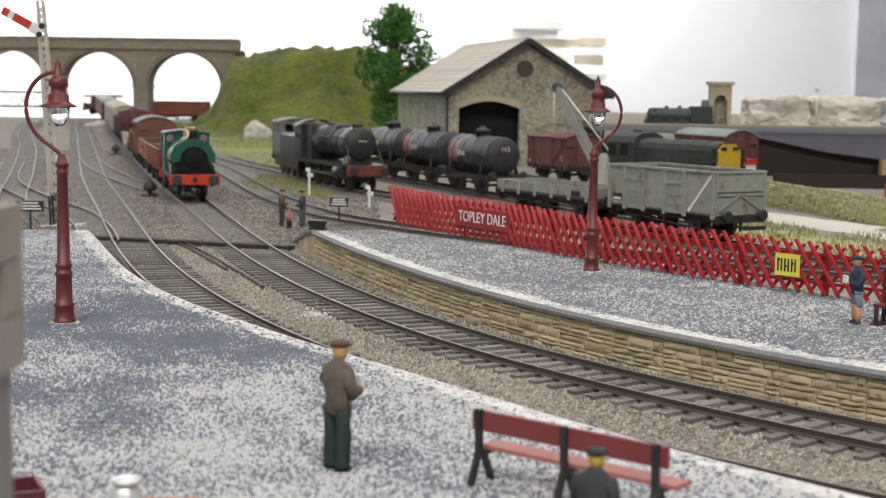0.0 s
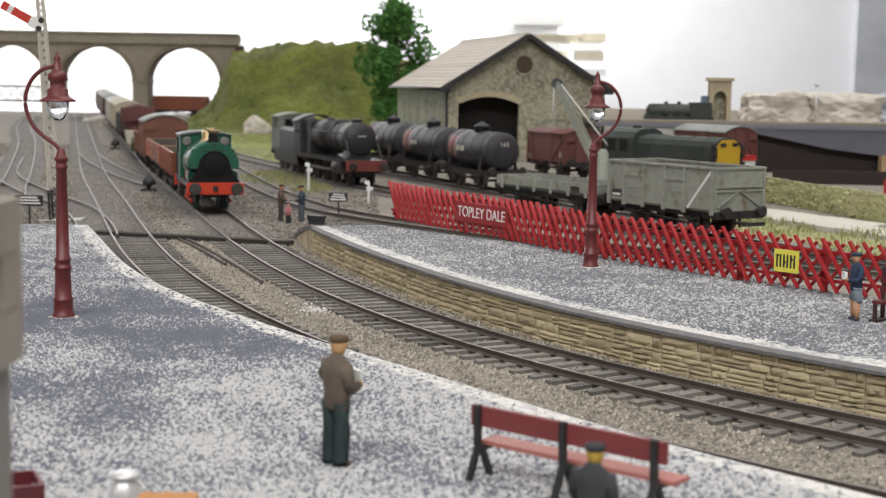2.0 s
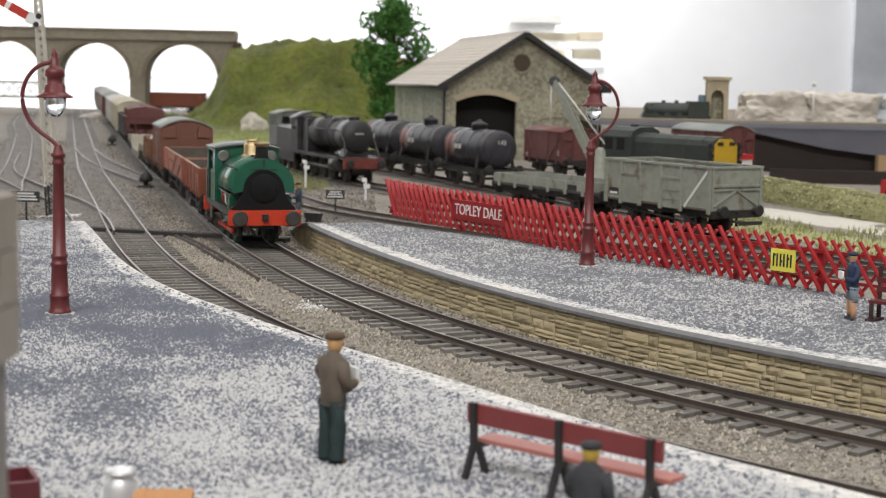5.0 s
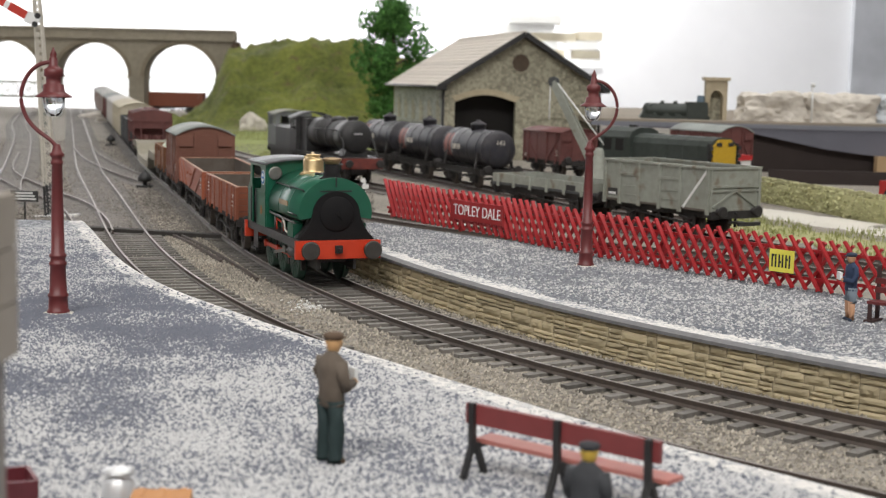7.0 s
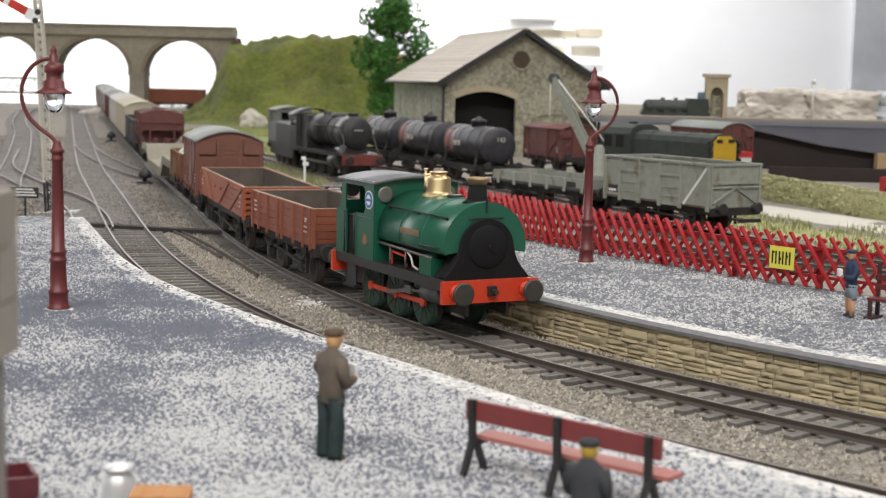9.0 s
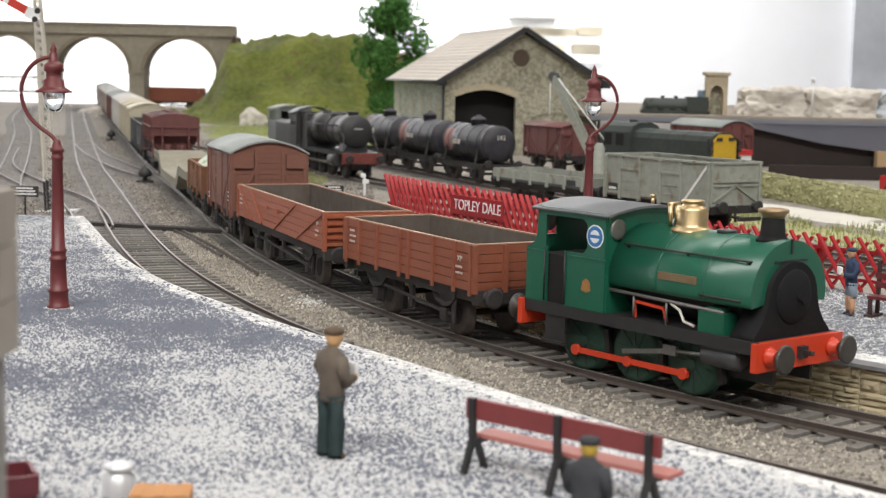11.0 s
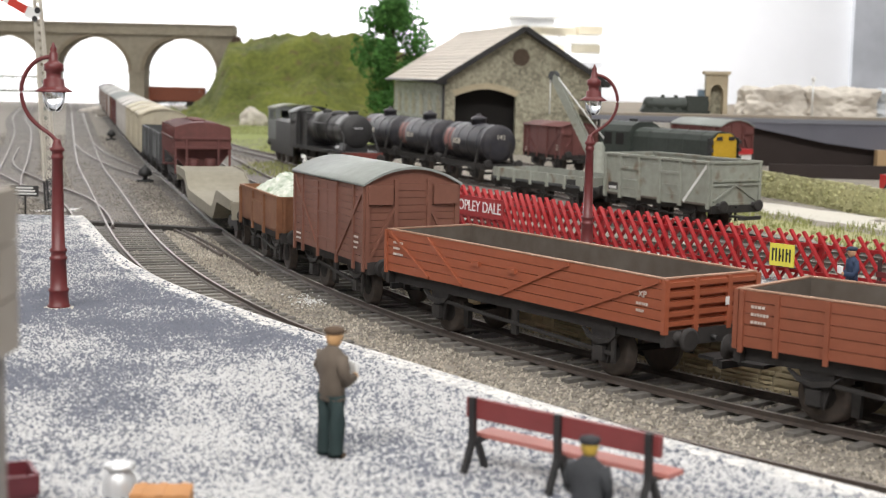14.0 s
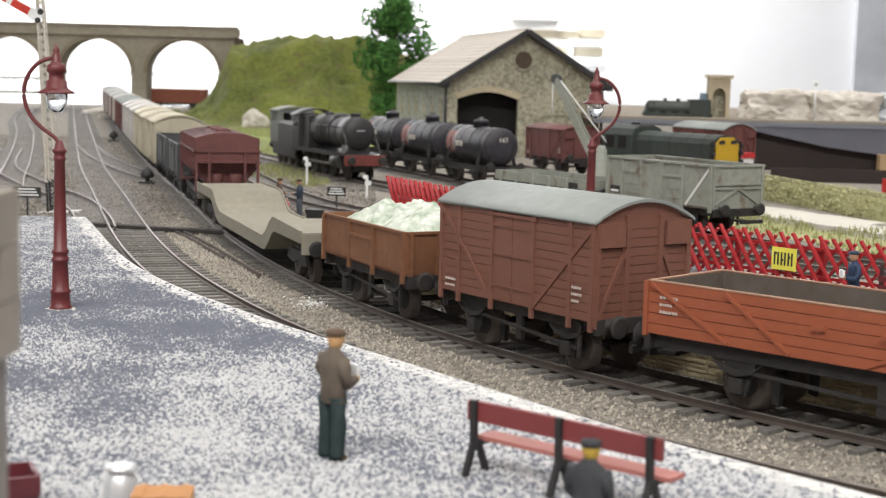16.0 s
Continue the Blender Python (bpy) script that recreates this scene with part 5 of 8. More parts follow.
def figure(name, label, x, y, z, rz, h, coat, trousers, cap, seated=False, shorts=False, skin=(0.55, 0.30, 0.17), paper=False):
    """A painted model figure, one plain mesh."""
    k = h / 22.0
    mats = [mat("figure_coat", coat, 0.8, None, 0.5, 0.08, 0.2), mat("figure_trousers", trousers, 0.8, None, 0.5, 0.08, 0.2), mat("figure_skin", skin, 0.6, None, 0.5, 0.08, 0.0),
            mat("figure_cap", cap, 0.8, None, 0.5, 0.08, 0.1), M_WHITE]
    bm = B()
    hip = 10.2 if not seated else 6.0
    for s in (-1, 1):
        if seated:
            tube(bm, [(0, s * 1.3, hip), (4.6, s * 1.4, hip), (5.2, s * 1.4, 0.6)], [1.6, 1.4, 1.1], 10, 1)
        else:
            low = 6.0 if shorts else 0.4
            tube(bm, [(-0.1, s * 1.25, hip + 0.6), (0.1, s * 1.4, max(6, low + 1)), (-0.2, s * 1.5, low + 0.6), (-0.2, s * 1.5, low)], [1.75, 1.5, 1.35, 1.4], 10, 1)
        if shorts:
            tube(bm, [(0.1, s * 1.45, 7), (0, s * 1.5, 3), (0, s * 1.5, 0.5)], [1.2, 1.05, 1.0], 10, 2)
        lathe(bm, [(0.9, 0), (1.15, 0.25), (1.05, 0.8), (0.3, 1.1)], 10, (0.6 if not seated else 5.8, s * 1.5, 0), mi=3)
        tube(bm, [(0, s * 2.6, hip + 7.3), (-0.2, s * 3.2, hip + 5), (0.6, s * 3.1, hip + 2.9), (3.2, s * 1.7, hip + 3.2)], [1.1, 1.15, 1.0, 0.75], 8, 0)
        lathe(bm, [(0.3, -0.6), (0.7, 0), (0.3, 0.6)], 8, (3.7, s * 1.4, hip + 3.3), mi=2)
    prof = [(2.0, hip - 0.6), (2.6, hip - 0.2), (2.35, hip + 2.4), (2.75, hip + 5.4), (2.6, hip + 7.2), (1.3, hip + 8.3), (0.95, hip + 8.8)]
    rings = []
    for r, zz in prof:
        rings.append([bm.verts.new((r * 0.72 * math.cos(a), r * 1.12 * math.sin(a), zz)) for a in np.linspace(0, math.tau, 14, endpoint=False)])
    for a, b in zip(rings, rings[1:]):
        for i in range(14):
            f = bm.faces.new((a[i], a[(i + 1) % 14], b[(i + 1) % 14], b[i]))
            f.smooth = True
    bm.faces.new(rings[0][::-1])
    bm.faces.new(rings[-1])
    hz = hip + 10.1
    lathe(bm, [(0.7, hz - 1.7), (1.15, hz - 1.0), (1.45, hz), (1.35, hz + 0.9), (0.8, hz + 1.5)], 12, (0.4, 0, 0), mi=2)
    lathe(bm, [(1.5, hz + 0.55), (1.75, hz + 1.0), (1.6, hz + 1.5), (0.6, hz + 1.8)], 12, (0.3, 0, 0), mi=3)
    box(bm, 1.4, 2.5, -0.9, 0.9, hz + 0.6, hz + 0.85, 3)
    if paper:
        box(bm, 3.6, 4.4, -1.6, 1.6, hip + 3.2, hip + 5.6, 4)
    bmesh.ops.scale(bm, vec=(k, k, k), verts=bm.verts)
    return solid(name, bm, mats, label, "model figure", (x, y, z, 0, 0, rz))


figure("standing_figure", "painted model figure in a brown jacket and dark green trousers", -17.8, 233.4, NEAR_Z, 42, 21.8, (0.135, 0.105, 0.08), (0.022, 0.042, 0.042), (0.12, 0.075, 0.045), paper=True, skin=(0.62, 0.36, 0.16))
figure("boy_figure", "painted model figure in a blue coat and grey shorts", 114.7, 401.7, FAR_Z, 185, 19.2, (0.028, 0.048, 0.10), (0.19, 0.23, 0.27), (0.03, 0.045, 0.075), paper=True, shorts=True)
figure("seated_figure", "painted model figure in a black cap and dark grey coat", 20.2, 190.0, NEAR_Z, 60, 19.0, (0.045, 0.047, 0.052), (0.03, 0.03, 0.032), (0.035, 0.035, 0.04), skin=(0.55, 0.36, 0.05), seated=True)
figure("workman_figure", "painted model figure of a workman in a blue coat", -78.5, 772, -3, 170, 20, (0.045, 0.06, 0.09), (0.09, 0.10, 0.12), (0.05, 0.03, 0.02))
figure("workman_figure", "painted model figure of a workman in a brown coat", -90, 776, -3, 10, 20, (0.11, 0.07, 0.05), (0.06, 0.05, 0.05), (0.05, 0.03, 0.02))
figure("child_figure", "small painted model figure in red and white", -84.5, 762, -3, -60, 11, (0.55, 0.2, 0.2), (0.03, 0.03, 0.04), (0.4, 0.3, 0.3))


def barrow():
    bm = B()
    prism(bm, [(-4.6, 5.5), (4.6, 5.5), (3.0, 0.8), (-3.2, 0.8)], -2.4, 2.4, "Y")
    for x in (-2.6, 2.6):
        rod(bm, (x, -2.8, 1.0), (x, 2.8, 1.0), 1.0, 12)
    solid("platform_barrow", bm, M_BLACK, "black barrow standing by the platform ramp", "barrow", (-69, 757, -3, 0, 0, -20), 0.2)


barrow()


def churn_and_boxes():
    bm = B()
    lathe(bm, [(2.5, 0), (2.6, 0.4), (2.4, 2.8), (1.7, 3.6), (1.6, 4.0), (2.3, 4.1), (2.2, 4.7), (0.5, 5.1)], 20)
    solid("milk_churn", bm, mat("bright_tin", (0.78, 0.78, 0.78), 0.35, (0.66, 0.66, 0.66), 0.4, 0.05, 0.02, 0.5), "bright tin milk churn on the platform", "churn", (-47.4, 209.5, NEAR_Z))
    bm = B()
    box(bm, -4.2, 4.2, -3, 3, 0, 3.6)
    for x in (-3, 0, 3):
        box(bm, x - 0.5, x + 0.5, -3.15, 3.15, 0.2, 3.75)
    solid("parcel_crate", bm, mat("tan_card", (0.50, 0.24, 0.09), 0.8, (0.40, 0.19, 0.07), 0.4, 0.05, 0.1), "tan wooden crate on the platform", "crate", (-39.4, 200.5, NEAR_Z, 0, 0, 4), 0.3)
    t = thing("red_trolley", "dark red open luggage trolley beside the building", "trolley", -64.5, 199, NEAR_Z, 25)
    bm = B()
    box(bm, -7, 7, -4, 4, 2.5, 3.2)
    for s in (-1, 1):
        box(bm, -7, 7, s * 4 - 0.3, s * 4 + 0.3, 3.2, 6)
        box(bm, s * 7 - 0.3, s * 7 + 0.3, -4, 4, 3.2, 6)
    part("tray", bm, mat("trolley_red", (0.13, 0.022, 0.03), 0.5, (0.1, 0.02, 0.025), 0.4, 0.05, 0.05), t, bevel=0.15)
    for x in (-5, 5):
        for y in (-3.6, 3.6):
            bm = B()
            rod(bm, (x, y - 0.4, 1.3), (x, y + 0.4, 1.3), 1.3, 12)
            part("wheel", bm, M_BLACK, t)


churn_and_boxes()


def station_building():
    """Only its corner stands in view."""
    t = thing("station_building", "stone corner of the station building beside the camera", "building", -40.4, 136, NEAR_Z, 0)
    m = mat("building_stone", (0.34, 0.32, 0.32), 0.9, (0.26, 0.23, 0.19), 0.2, 0.04, 0.2)
    rnd = random.Random(5)
    bm = B()
    box(bm, -60, -1.1, -30, -0.6, 0, 52)
    part("wall", bm, m, t)
    for k in range(7, 10):
        bm = B()
        w = 5.5 if k % 2 else 8.5
        box(bm, -w, 0.05, -(14 - w), 0.05, k * 5.2 + 0.1, k * 5.2 + 5.1)
        part("quoin", bm, mat("quoin_stone", (0.40, 0.36, 0.31), 0.9, (0.32, 0.28, 0.23), 0.2, 0.04, 0.2), t, bevel=0.3)


station_building()


def right_chair():
    t = thing("wooden_bench", "dark brown wooden platform seat by the fence", "seat", 123.5, 399, FAR_Z, -42)
    for name, y0, y1, z0, z1 in (("seat", -2.6, 2.6, 5.2, 6), ("back_slat", 2.0, 2.7, 8, 9.6), ("back_slat", 2.0, 2.7, 10.6, 12.2)):
        bm = B()
        box(bm, -4, 12, y0, y1, z0, z1)
        part(name, bm, M_LAMP, t)
    for x in (-3.2, 11):
        bm = B()
        box(bm, x - 0.5, x + 0.5, 2.2, 3.0, 0, 15.5)
        box(bm, x - 0.5, x + 0.5, -2.6, -1.8, 0, 5.2)
        box(bm, x - 1.2, x + 1.2, -3.4, 3.6, 0, 0.7)
        part("leg", bm, mat("seat_iron", (0.06, 0.03, 0.028), 0.6, None, 0.5, 0.05, 0.1), t)


right_chair()

# ---- fence ----
FENCE = Line(curve_of([(-27.5, 680), (0.3, 627), (19.3, 600), (45.7, 550), (75.4, 507), (96.7, 479), (118.6, 454), (136, 437), (175, 405), (230, 365)], 2.0, 30))


def fence():
    t = thing("station_fence", "bright red diagonal-slatted wooden station fence", "fence")
    H = 17.5
    slope = 11.5
    rnd = random.Random(3)
    def slat(s, off, lean, w, top, bottom, name):
        a, b = FENCE.at(min(max(s - lean / 2, 0), FENCE.n), off), FENCE.at(min(max(s + lean / 2, 0), FENCE.n), off)
        bm = B()
        bar(bm, (a[0], a[1], FAR_Z + top), (b[0], b[1], FAR_Z + bottom), w, 0.7)
        part(name, bm, M_RED, t)
    for s in np.arange(6, FENCE.n - 6, 4.9):
        slat(s + rnd.uniform(-0.2, 0.2), 0.6, slope, 1.5, H + rnd.uniform(-0.3, 0.3), 0.9, "slat")
    for s in np.arange(6, FENCE.n - 6, 4.9):
        slat(s, -1.9, -slope, 1.25, H - 1.4, 1.6, "slat")
    for zz in (4.2, 13.2):
        bm = B()
        sweep(bm, FENCE, -1.2, [(-0.4, FAR_Z + zz - 0.5), (0.4, FAR_Z + zz - 0.5), (0.4, FAR_Z + zz + 0.5), (-0.4, FAR_Z + zz + 0.5)], step=4)
        part("rail", bm, M_RED, t)
    for s in np.arange(1, FENCE.n, 33.5):
        p, d = FENCE.at(s, 0.4), FENCE.dir(s)
        bm = B()
        m = Matrix.Translation((p[0], p[1], FAR_Z)) @ Matrix.Rotation(math.atan2(d[1], d[0]), 4, "Z")
        box(bm, -0.9, 0.9, 3.0, 4.4, -0.3, H - 1.2, 0, m)
        part("post", bm, M_RED, t)


fence()


def name_board():
    s = 86.5
    p, d = FENCE.at(s, 1.6), FENCE.dir(s)
    t = thing("name_board", "dark red station name board with white lettering on the fence", "sign", p[0], p[1], FAR_Z + 9.6, math.degrees(math.atan2(d[1], d[0])))
    bm = B()
    box(bm, -19.0, 19.0, -0.9, -0.1, -4.1, 4.1)
    part("board", bm, M_SIGNR, t, bevel=0.15)
    o = text_on(t, "TOPLEY DALE", 6.4, M_WHITE, place(0.4, -1.0, 0, 90, 0, 0))
    o.scale = (0.86, 1.0, 1.0)
    s = 258.0
    p, d = FENCE.at(s, 1.6), FENCE.dir(s)
    t = thing("enamel_sign", "small yellow enamel advertising sign with dark lettering bars", "sign", p[0], p[1], FAR_Z + 9.2, math.degrees(math.atan2(d[1], d[0])))
    bm = B()
    box(bm, -4.6, 4.6, -0.6, -0.1, -3.6, 3.6)
    part("plate", bm, M_SIGNY, t, bevel=0.1)
    for k in range(6):
        bm = B()
        x = -3.7 + k * 1.32
        box(bm, x, x + 0.55, -0.72, -0.6, -2.1, 2.1)
        if k % 2 == 0:
            box(bm, x + 0.55, x + 1.0, -0.72, -0.6, 1.3 - (k % 3), 2.0 - (k % 3))
        part("lettering_bar", bm, M_BLACK, t)


name_board()


def board_sign(x, y, z, rz, w, h, tall):
    t = thing("trespass_sign", "small black notice on a post with white lettering bars", "sign", x, y, z, rz)
    bm = B()
    rod(bm, (0, 0, 0), (0, 0, tall), 0.5, 8)
    part("post", bm, M_BLACK, t)
    bm = B()
    box(bm, -w / 2, w / 2, -1, -0.4, tall - h, tall)
    part("board", bm, M_BLACK, t)
    for k, q in enumerate((0.62, 0.75, 0.85)):
        bm = B()
        box(bm, -w * q / 2, w * q / 2, -1.12, -1, tall - h * (0.27 + 0.27 * k), tall - h * (0.13 + 0.27 * k))
        part("lettering_bar", bm, M_WHITE, t)


board_sign(-211.3, 726.5, -3.3, 0, 14, 5.4, 16.5)
board_sign(-61, 801.7, -3.3, -5, 10.5, 5.0, 14.5)


def semaphore():
    t = thing("semaphore_signal", "white lattice semaphore signal with a raised red and white arm", "signal", -205.8, 757.4, -3.3)
    t.matrix_basis = t.matrix_basis @ Matrix.Rotation(math.radians(-3.6), 4, "Y")
    H = 118.0
    for lo, hi, m in ((1.2, 17, M_BLACK), (17, H, M_POST)):
        bm = B()
        def half(z):
            return 2.9 - 1.5 * z / H
        for sx in (-1, 1):
            for sy in (-1, 1):
                bar(bm, (sx * half(lo), sy * half(lo), lo), (sx * half(hi), sy * half(hi), hi), 0.85, 0.85)
        z = lo
        while z < hi - 3:
            w, z2 = half(z), z + 2 * half(z) + 0.4
            w2 = half(z2)
            for sy in (-1, 1):
                bar(bm, (-w, sy * w, z), (w2, sy * w2, z2), 0.55, 0.4)
                bar(bm, (w, sy * w, z), (-w2, sy * w2, z2), 0.55, 0.4)
            z = z2
        part("lattice_post", bm, m, t)
    bm = B()
    box(bm, -14, 14, -5, 5, 0, 1.4)
    part("base", bm, M_EDGE, t, "whitewashed base slab", 0.3)
    bm = B()
    m = Matrix.Translation((-1.5, -2.2, 103)) @ Matrix.Rotation(math.radians(32), 4, "Y")
    box(bm, -21, -3, -0.3, 0.3, -2.2, 2.2, 0, m)
    box(bm, -17.2, -14.6, -0.4, 0.4, -2.25, 2.25, 1, m)
    part("arm", bm, [mat("signal_red", (0.60, 0.04, 0.02), 0.5, None, 0.5, 0.05, 0.02), M_WHITE], t, "red arm with a white stripe")
    bm = B()
    box(bm, -4.6, 2.6, -0.5, 0.5, -3.2, 3.0, 0, m)
    rod(bm, (0.5, -2.8, 105), (0.5, -2.4, 105), 1.6, 12, mi=1)
    rod(bm, (-1.2, -2.9, 100.8), (-1.2, -2.4, 100.8), 1.5, 12, mi=1)
    part("spectacle", bm, [M_WHITE, M_BLACK], t)
    bm = B()
    rod(bm, (0, 0, H), (0, 0, H + 6), 0.8, 8, 0.2)
    part("finial", bm, M_WHITE, t)


semaphore()


def point_lever(x, y):
    t = thing("ground_signal", "small black ground signal beside the track", "ground signal", x, y, -3.2, group="ground signals")
    bm = B()
    box(bm, -5, 5, -3, 3, 0, 2.4)
    part("base", bm, M_BLACK, t, bevel=0.3)
    bm = B()
    lathe(bm, [(1.6, 2.4), (1.6, 4.4), (4.4, 5.2), (4.8, 7.2), (3.4, 9.6), (1.2, 11.2), (0.6, 12.2)], 14)
    part("disc_housing", bm, M_BLACK, t)


point_lever(-199.7, 962)
point_lever(-347.5, 1505)


def marker_post(x, y, h):
    bm = B()
    bar(bm, (0, 0, 0), (0, 0, h), 2.0, 1.4)
    box(bm, -1.4, 2.6, -0.9, 0.9, h - 5, h - 2.5)
    box(bm, -2.4, 0.5, -0.9, 0.9, h - 1.2, h + 1.2)
    solid("marker_post", bm, M_WHITE, "small white painted marker post in the yard", "marker post", (x, y, -3.3), 0.1)


marker_post(-95.5, 985, 19)
marker_post(-50, 905, 13)


def timbers():
    bm = B()
    a, b = (-176, 694), (-72, 662)
    ang = math.degrees(math.atan2(b[1] - a[1], b[0] - a[0]))
    L = math.hypot(b[0] - a[0], b[1] - a[1])
    box(bm, 0, L, -3.2, 3.2, -1.5, 2.7)
    solid("crossing_timber", bm, M_TIMBER, "dark timber across the tracks at the platform end", "timber", (a[0], a[1], -3.2, 0, 0, ang), 0.3)
    L2 = Line(curve_of([(-131, 694), (-110, 645), (-88, 588), (-68, 533)], 4, 3))
    for k, off in enumerate((0, 3.2)):
        bm = B()
        sweep(bm, L2, off, [(-0.7, -3.2), (0.7, -3.2), (0.45, -1.4), (-0.45, -1.4)], 0, 0 if k == 0 else 6, None if k == 0 else 120, step=5)
        solid("spare_rail", bm, M_RAIL, "rusty length of spare rail lying in the ballast", "rail")


timbers()


def ballast_spill():
    """A scatter of pale plaster crumbs between the tracks."""
    rnd = random.Random(31)
    bm = B()
    for k in range(220):
        x, y = rnd.gauss(-44.3, 3.2), rnd.gauss(477.5, 7)
        r = rnd.uniform(0.25, 0.7)
        c = Vector((x, y, -2.5))
        vs = [bm.verts.new(c + Vector((rnd.gauss(0, 1), rnd.gauss(0, 1), rnd.gauss(0.2, 0.6))).normalized() * r) for _ in range(4)]
        for f in ((0, 1, 2), (0, 2, 3), (0, 3, 1), (1, 3, 2)):
            bm.faces.new([vs[i] for i in f])
    solid("plaster_crumbs", bm, M_WHITE, "scatter of pale plaster crumbs on the ballast", "crumbs", kind="stuff")


ballast_spill()


# ---- viaduct, hill, tree ----
def viaduct():
    t = thing("viaduct", "grey-brown stone viaduct of semicircular arches", "viaduct", kind="")
    y0, y1 = 2700, 2752
    R = 67
    piers = [-576.0 - 163.0 * k for k in range(4)]
    for k, px in enumerate(piers + [-412.0]):
        bm = B()
        w = 14.2 if k < 4 else 16
        box(bm, px - w, px + w, y0, y1, -4, 65)
        part("pier", bm, M_VIAD, t)
        bm = B()
        box(bm, px - w - 2.5, px + w + 2.5, y0 - 2.5, y1 + 2.5, 62, 66)
        part("impost", bm, M_VIAD, t, bevel=0.6)
    for k in range(5):
        cx = -494.5 - 163.0 * k
        bm = B()
        arc = [(cx + R * math.cos(a), 65 + (R - 5) * math.sin(a)) for a in np.linspace(math.pi, 0, 25)]
        prism(bm, [(cx - 81.5, 134)] + [(cx - 81.5, 65)] + arc + [(cx + 81.5, 65), (cx + 81.5, 134)], y0, y1, "Y")
        part("spandrel", bm, M_VIAD, t)
        bm = B()
        a1 = [(cx + (R + 7) * math.cos(a), 65 + (R + 2) * math.sin(a)) for a in np.linspace(0, math.pi, 25)]
        a0 = [(cx + (R - 0.3) * math.cos(a), 65 + (R - 5.3) * math.sin(a)) for a in np.linspace(math.pi, 0, 25)]
        prism(bm, a1 + a0, y0 - 2.2, y0 + 6, "Y")
        part("arch_ring", bm, mat("arch_stone", (0.27, 0.225, 0.16), 0.95, (0.19, 0.16, 0.115), 0.1, 0.03, 0.4), t)
    bm = B()
    box(bm, -1250, -391, y0 - 5, y0 + 10, 133, 138)
    part("string_course", bm, M_VIAD, t, bevel=1)
    bm = B()
    box(bm, -1250, -396, y0, y0 + 8, 137, 152)
    box(bm, -1250, -396, y1 - 8, y1, 137, 152)
    part("parapet", bm, M_VIAD, t)
    bm = B()
    box(bm, -1250, -393, y0 - 2.5, y0 + 10.5, 150.5, 154)
    part("parapet_coping", bm, M_VIAD, t, bevel=0.8)
    bm = B()
    box(bm, -412.9, -396, y0 + 0.5, y1, 66.2, 134)
    part("abutment", bm, M_VIAD, t)


viaduct()


def hill():
    bm = B()
    nx, ny = 110, 90
    g = {}
    xs = [-410, -375, -345, -300, -262, -225, -205, -178, -150, -60, 60, 200]
    hs = [0, 30, 108, 114, 119, 124, 125, 122, 118, 105, 90, 60]
    for i in range(nx + 1):
        for j in range(ny + 1):
            x, y = -430 + 630 * i / nx, 1960 + 840 * j / ny
            top = float(np.interp(x + 0.15 * (y - 2300) + 12 * noise.noise(Vector((y * 0.02, 1, 0))), xs, hs))
            u = min(max((y - 1990 - 40 * noise.noise(Vector((x * 0.012, 5, 0)))) / 330, 0), 1)
            u = u * u * (3 - 2 * u)
            n = noise.fractal(Vector((x * 0.012, y * 0.008, 0)), 1.0, 2.0, 5)
            fold = noise.noise(Vector((x * 0.011 + u * 1.6, u * 5.5, 7)))
            z = -4 + (top + 4) * u + (30 * n + 24 * fold) * u * (1.25 - u) * 2 + (6.0 * noise.noise(Vector((x * 0.09, y * 0.05, 3))) + 3.0 * noise.noise(Vector((x * 0.25, y * 0.14, 8)))) * min(1, u * 4)
            z += 14 * min(max((34 - math.hypot(x + 205, (y - 2440) * 0.6)) / 8, 0), 1)
            if u <= 0:
                z = -5
            g[i, j] = bm.verts.new((x, y, z))
    for i in range(nx):
        for j in range(ny):
            bm.faces.new((g[i, j], g[i + 1, j], g[i + 1, j + 1], g[i, j + 1])).smooth = True
    tops = [v.co.copy() for v in bm.verts if v.co.z > -3]
    solid("hillside", bm, M_GRASS, "steep grassy hillside of the layout", "hill", kind="structure")
    bm = B()
    rnd = random.Random(11)
    for k in range(7000):
        c = rnd.choice(tops) + Vector((rnd.uniform(-4, 4), rnd.uniform(-5, 5), rnd.uniform(-0.6, 0.6)))
        if noise.noise(Vector((c.x * 0.02, c.y * 0.012, 9))) < 0.0:
            continue
        r = rnd.uniform(0.8, 2.6)
        vs = [bm.verts.new(c + Vector((rnd.gauss(0, 1), rnd.gauss(0, 1), rnd.gauss(0.3, 0.8))).normalized() * r) for _ in range(4)]
        for f in ((0, 1, 2), (0, 2, 3), (0, 3, 1), (1, 3, 2)):
            bm.faces.new([vs[i] for i in f])
    solid("hill_scrub", bm, mat("scrub", (0.10, 0.15, 0.03), 0.95, (0.20, 0.22, 0.06), 0.2, 0.02, 0.3, vary=0.4), "rough clumps of green scrub on the hillside", "scrub", kind="stuff")


hill()


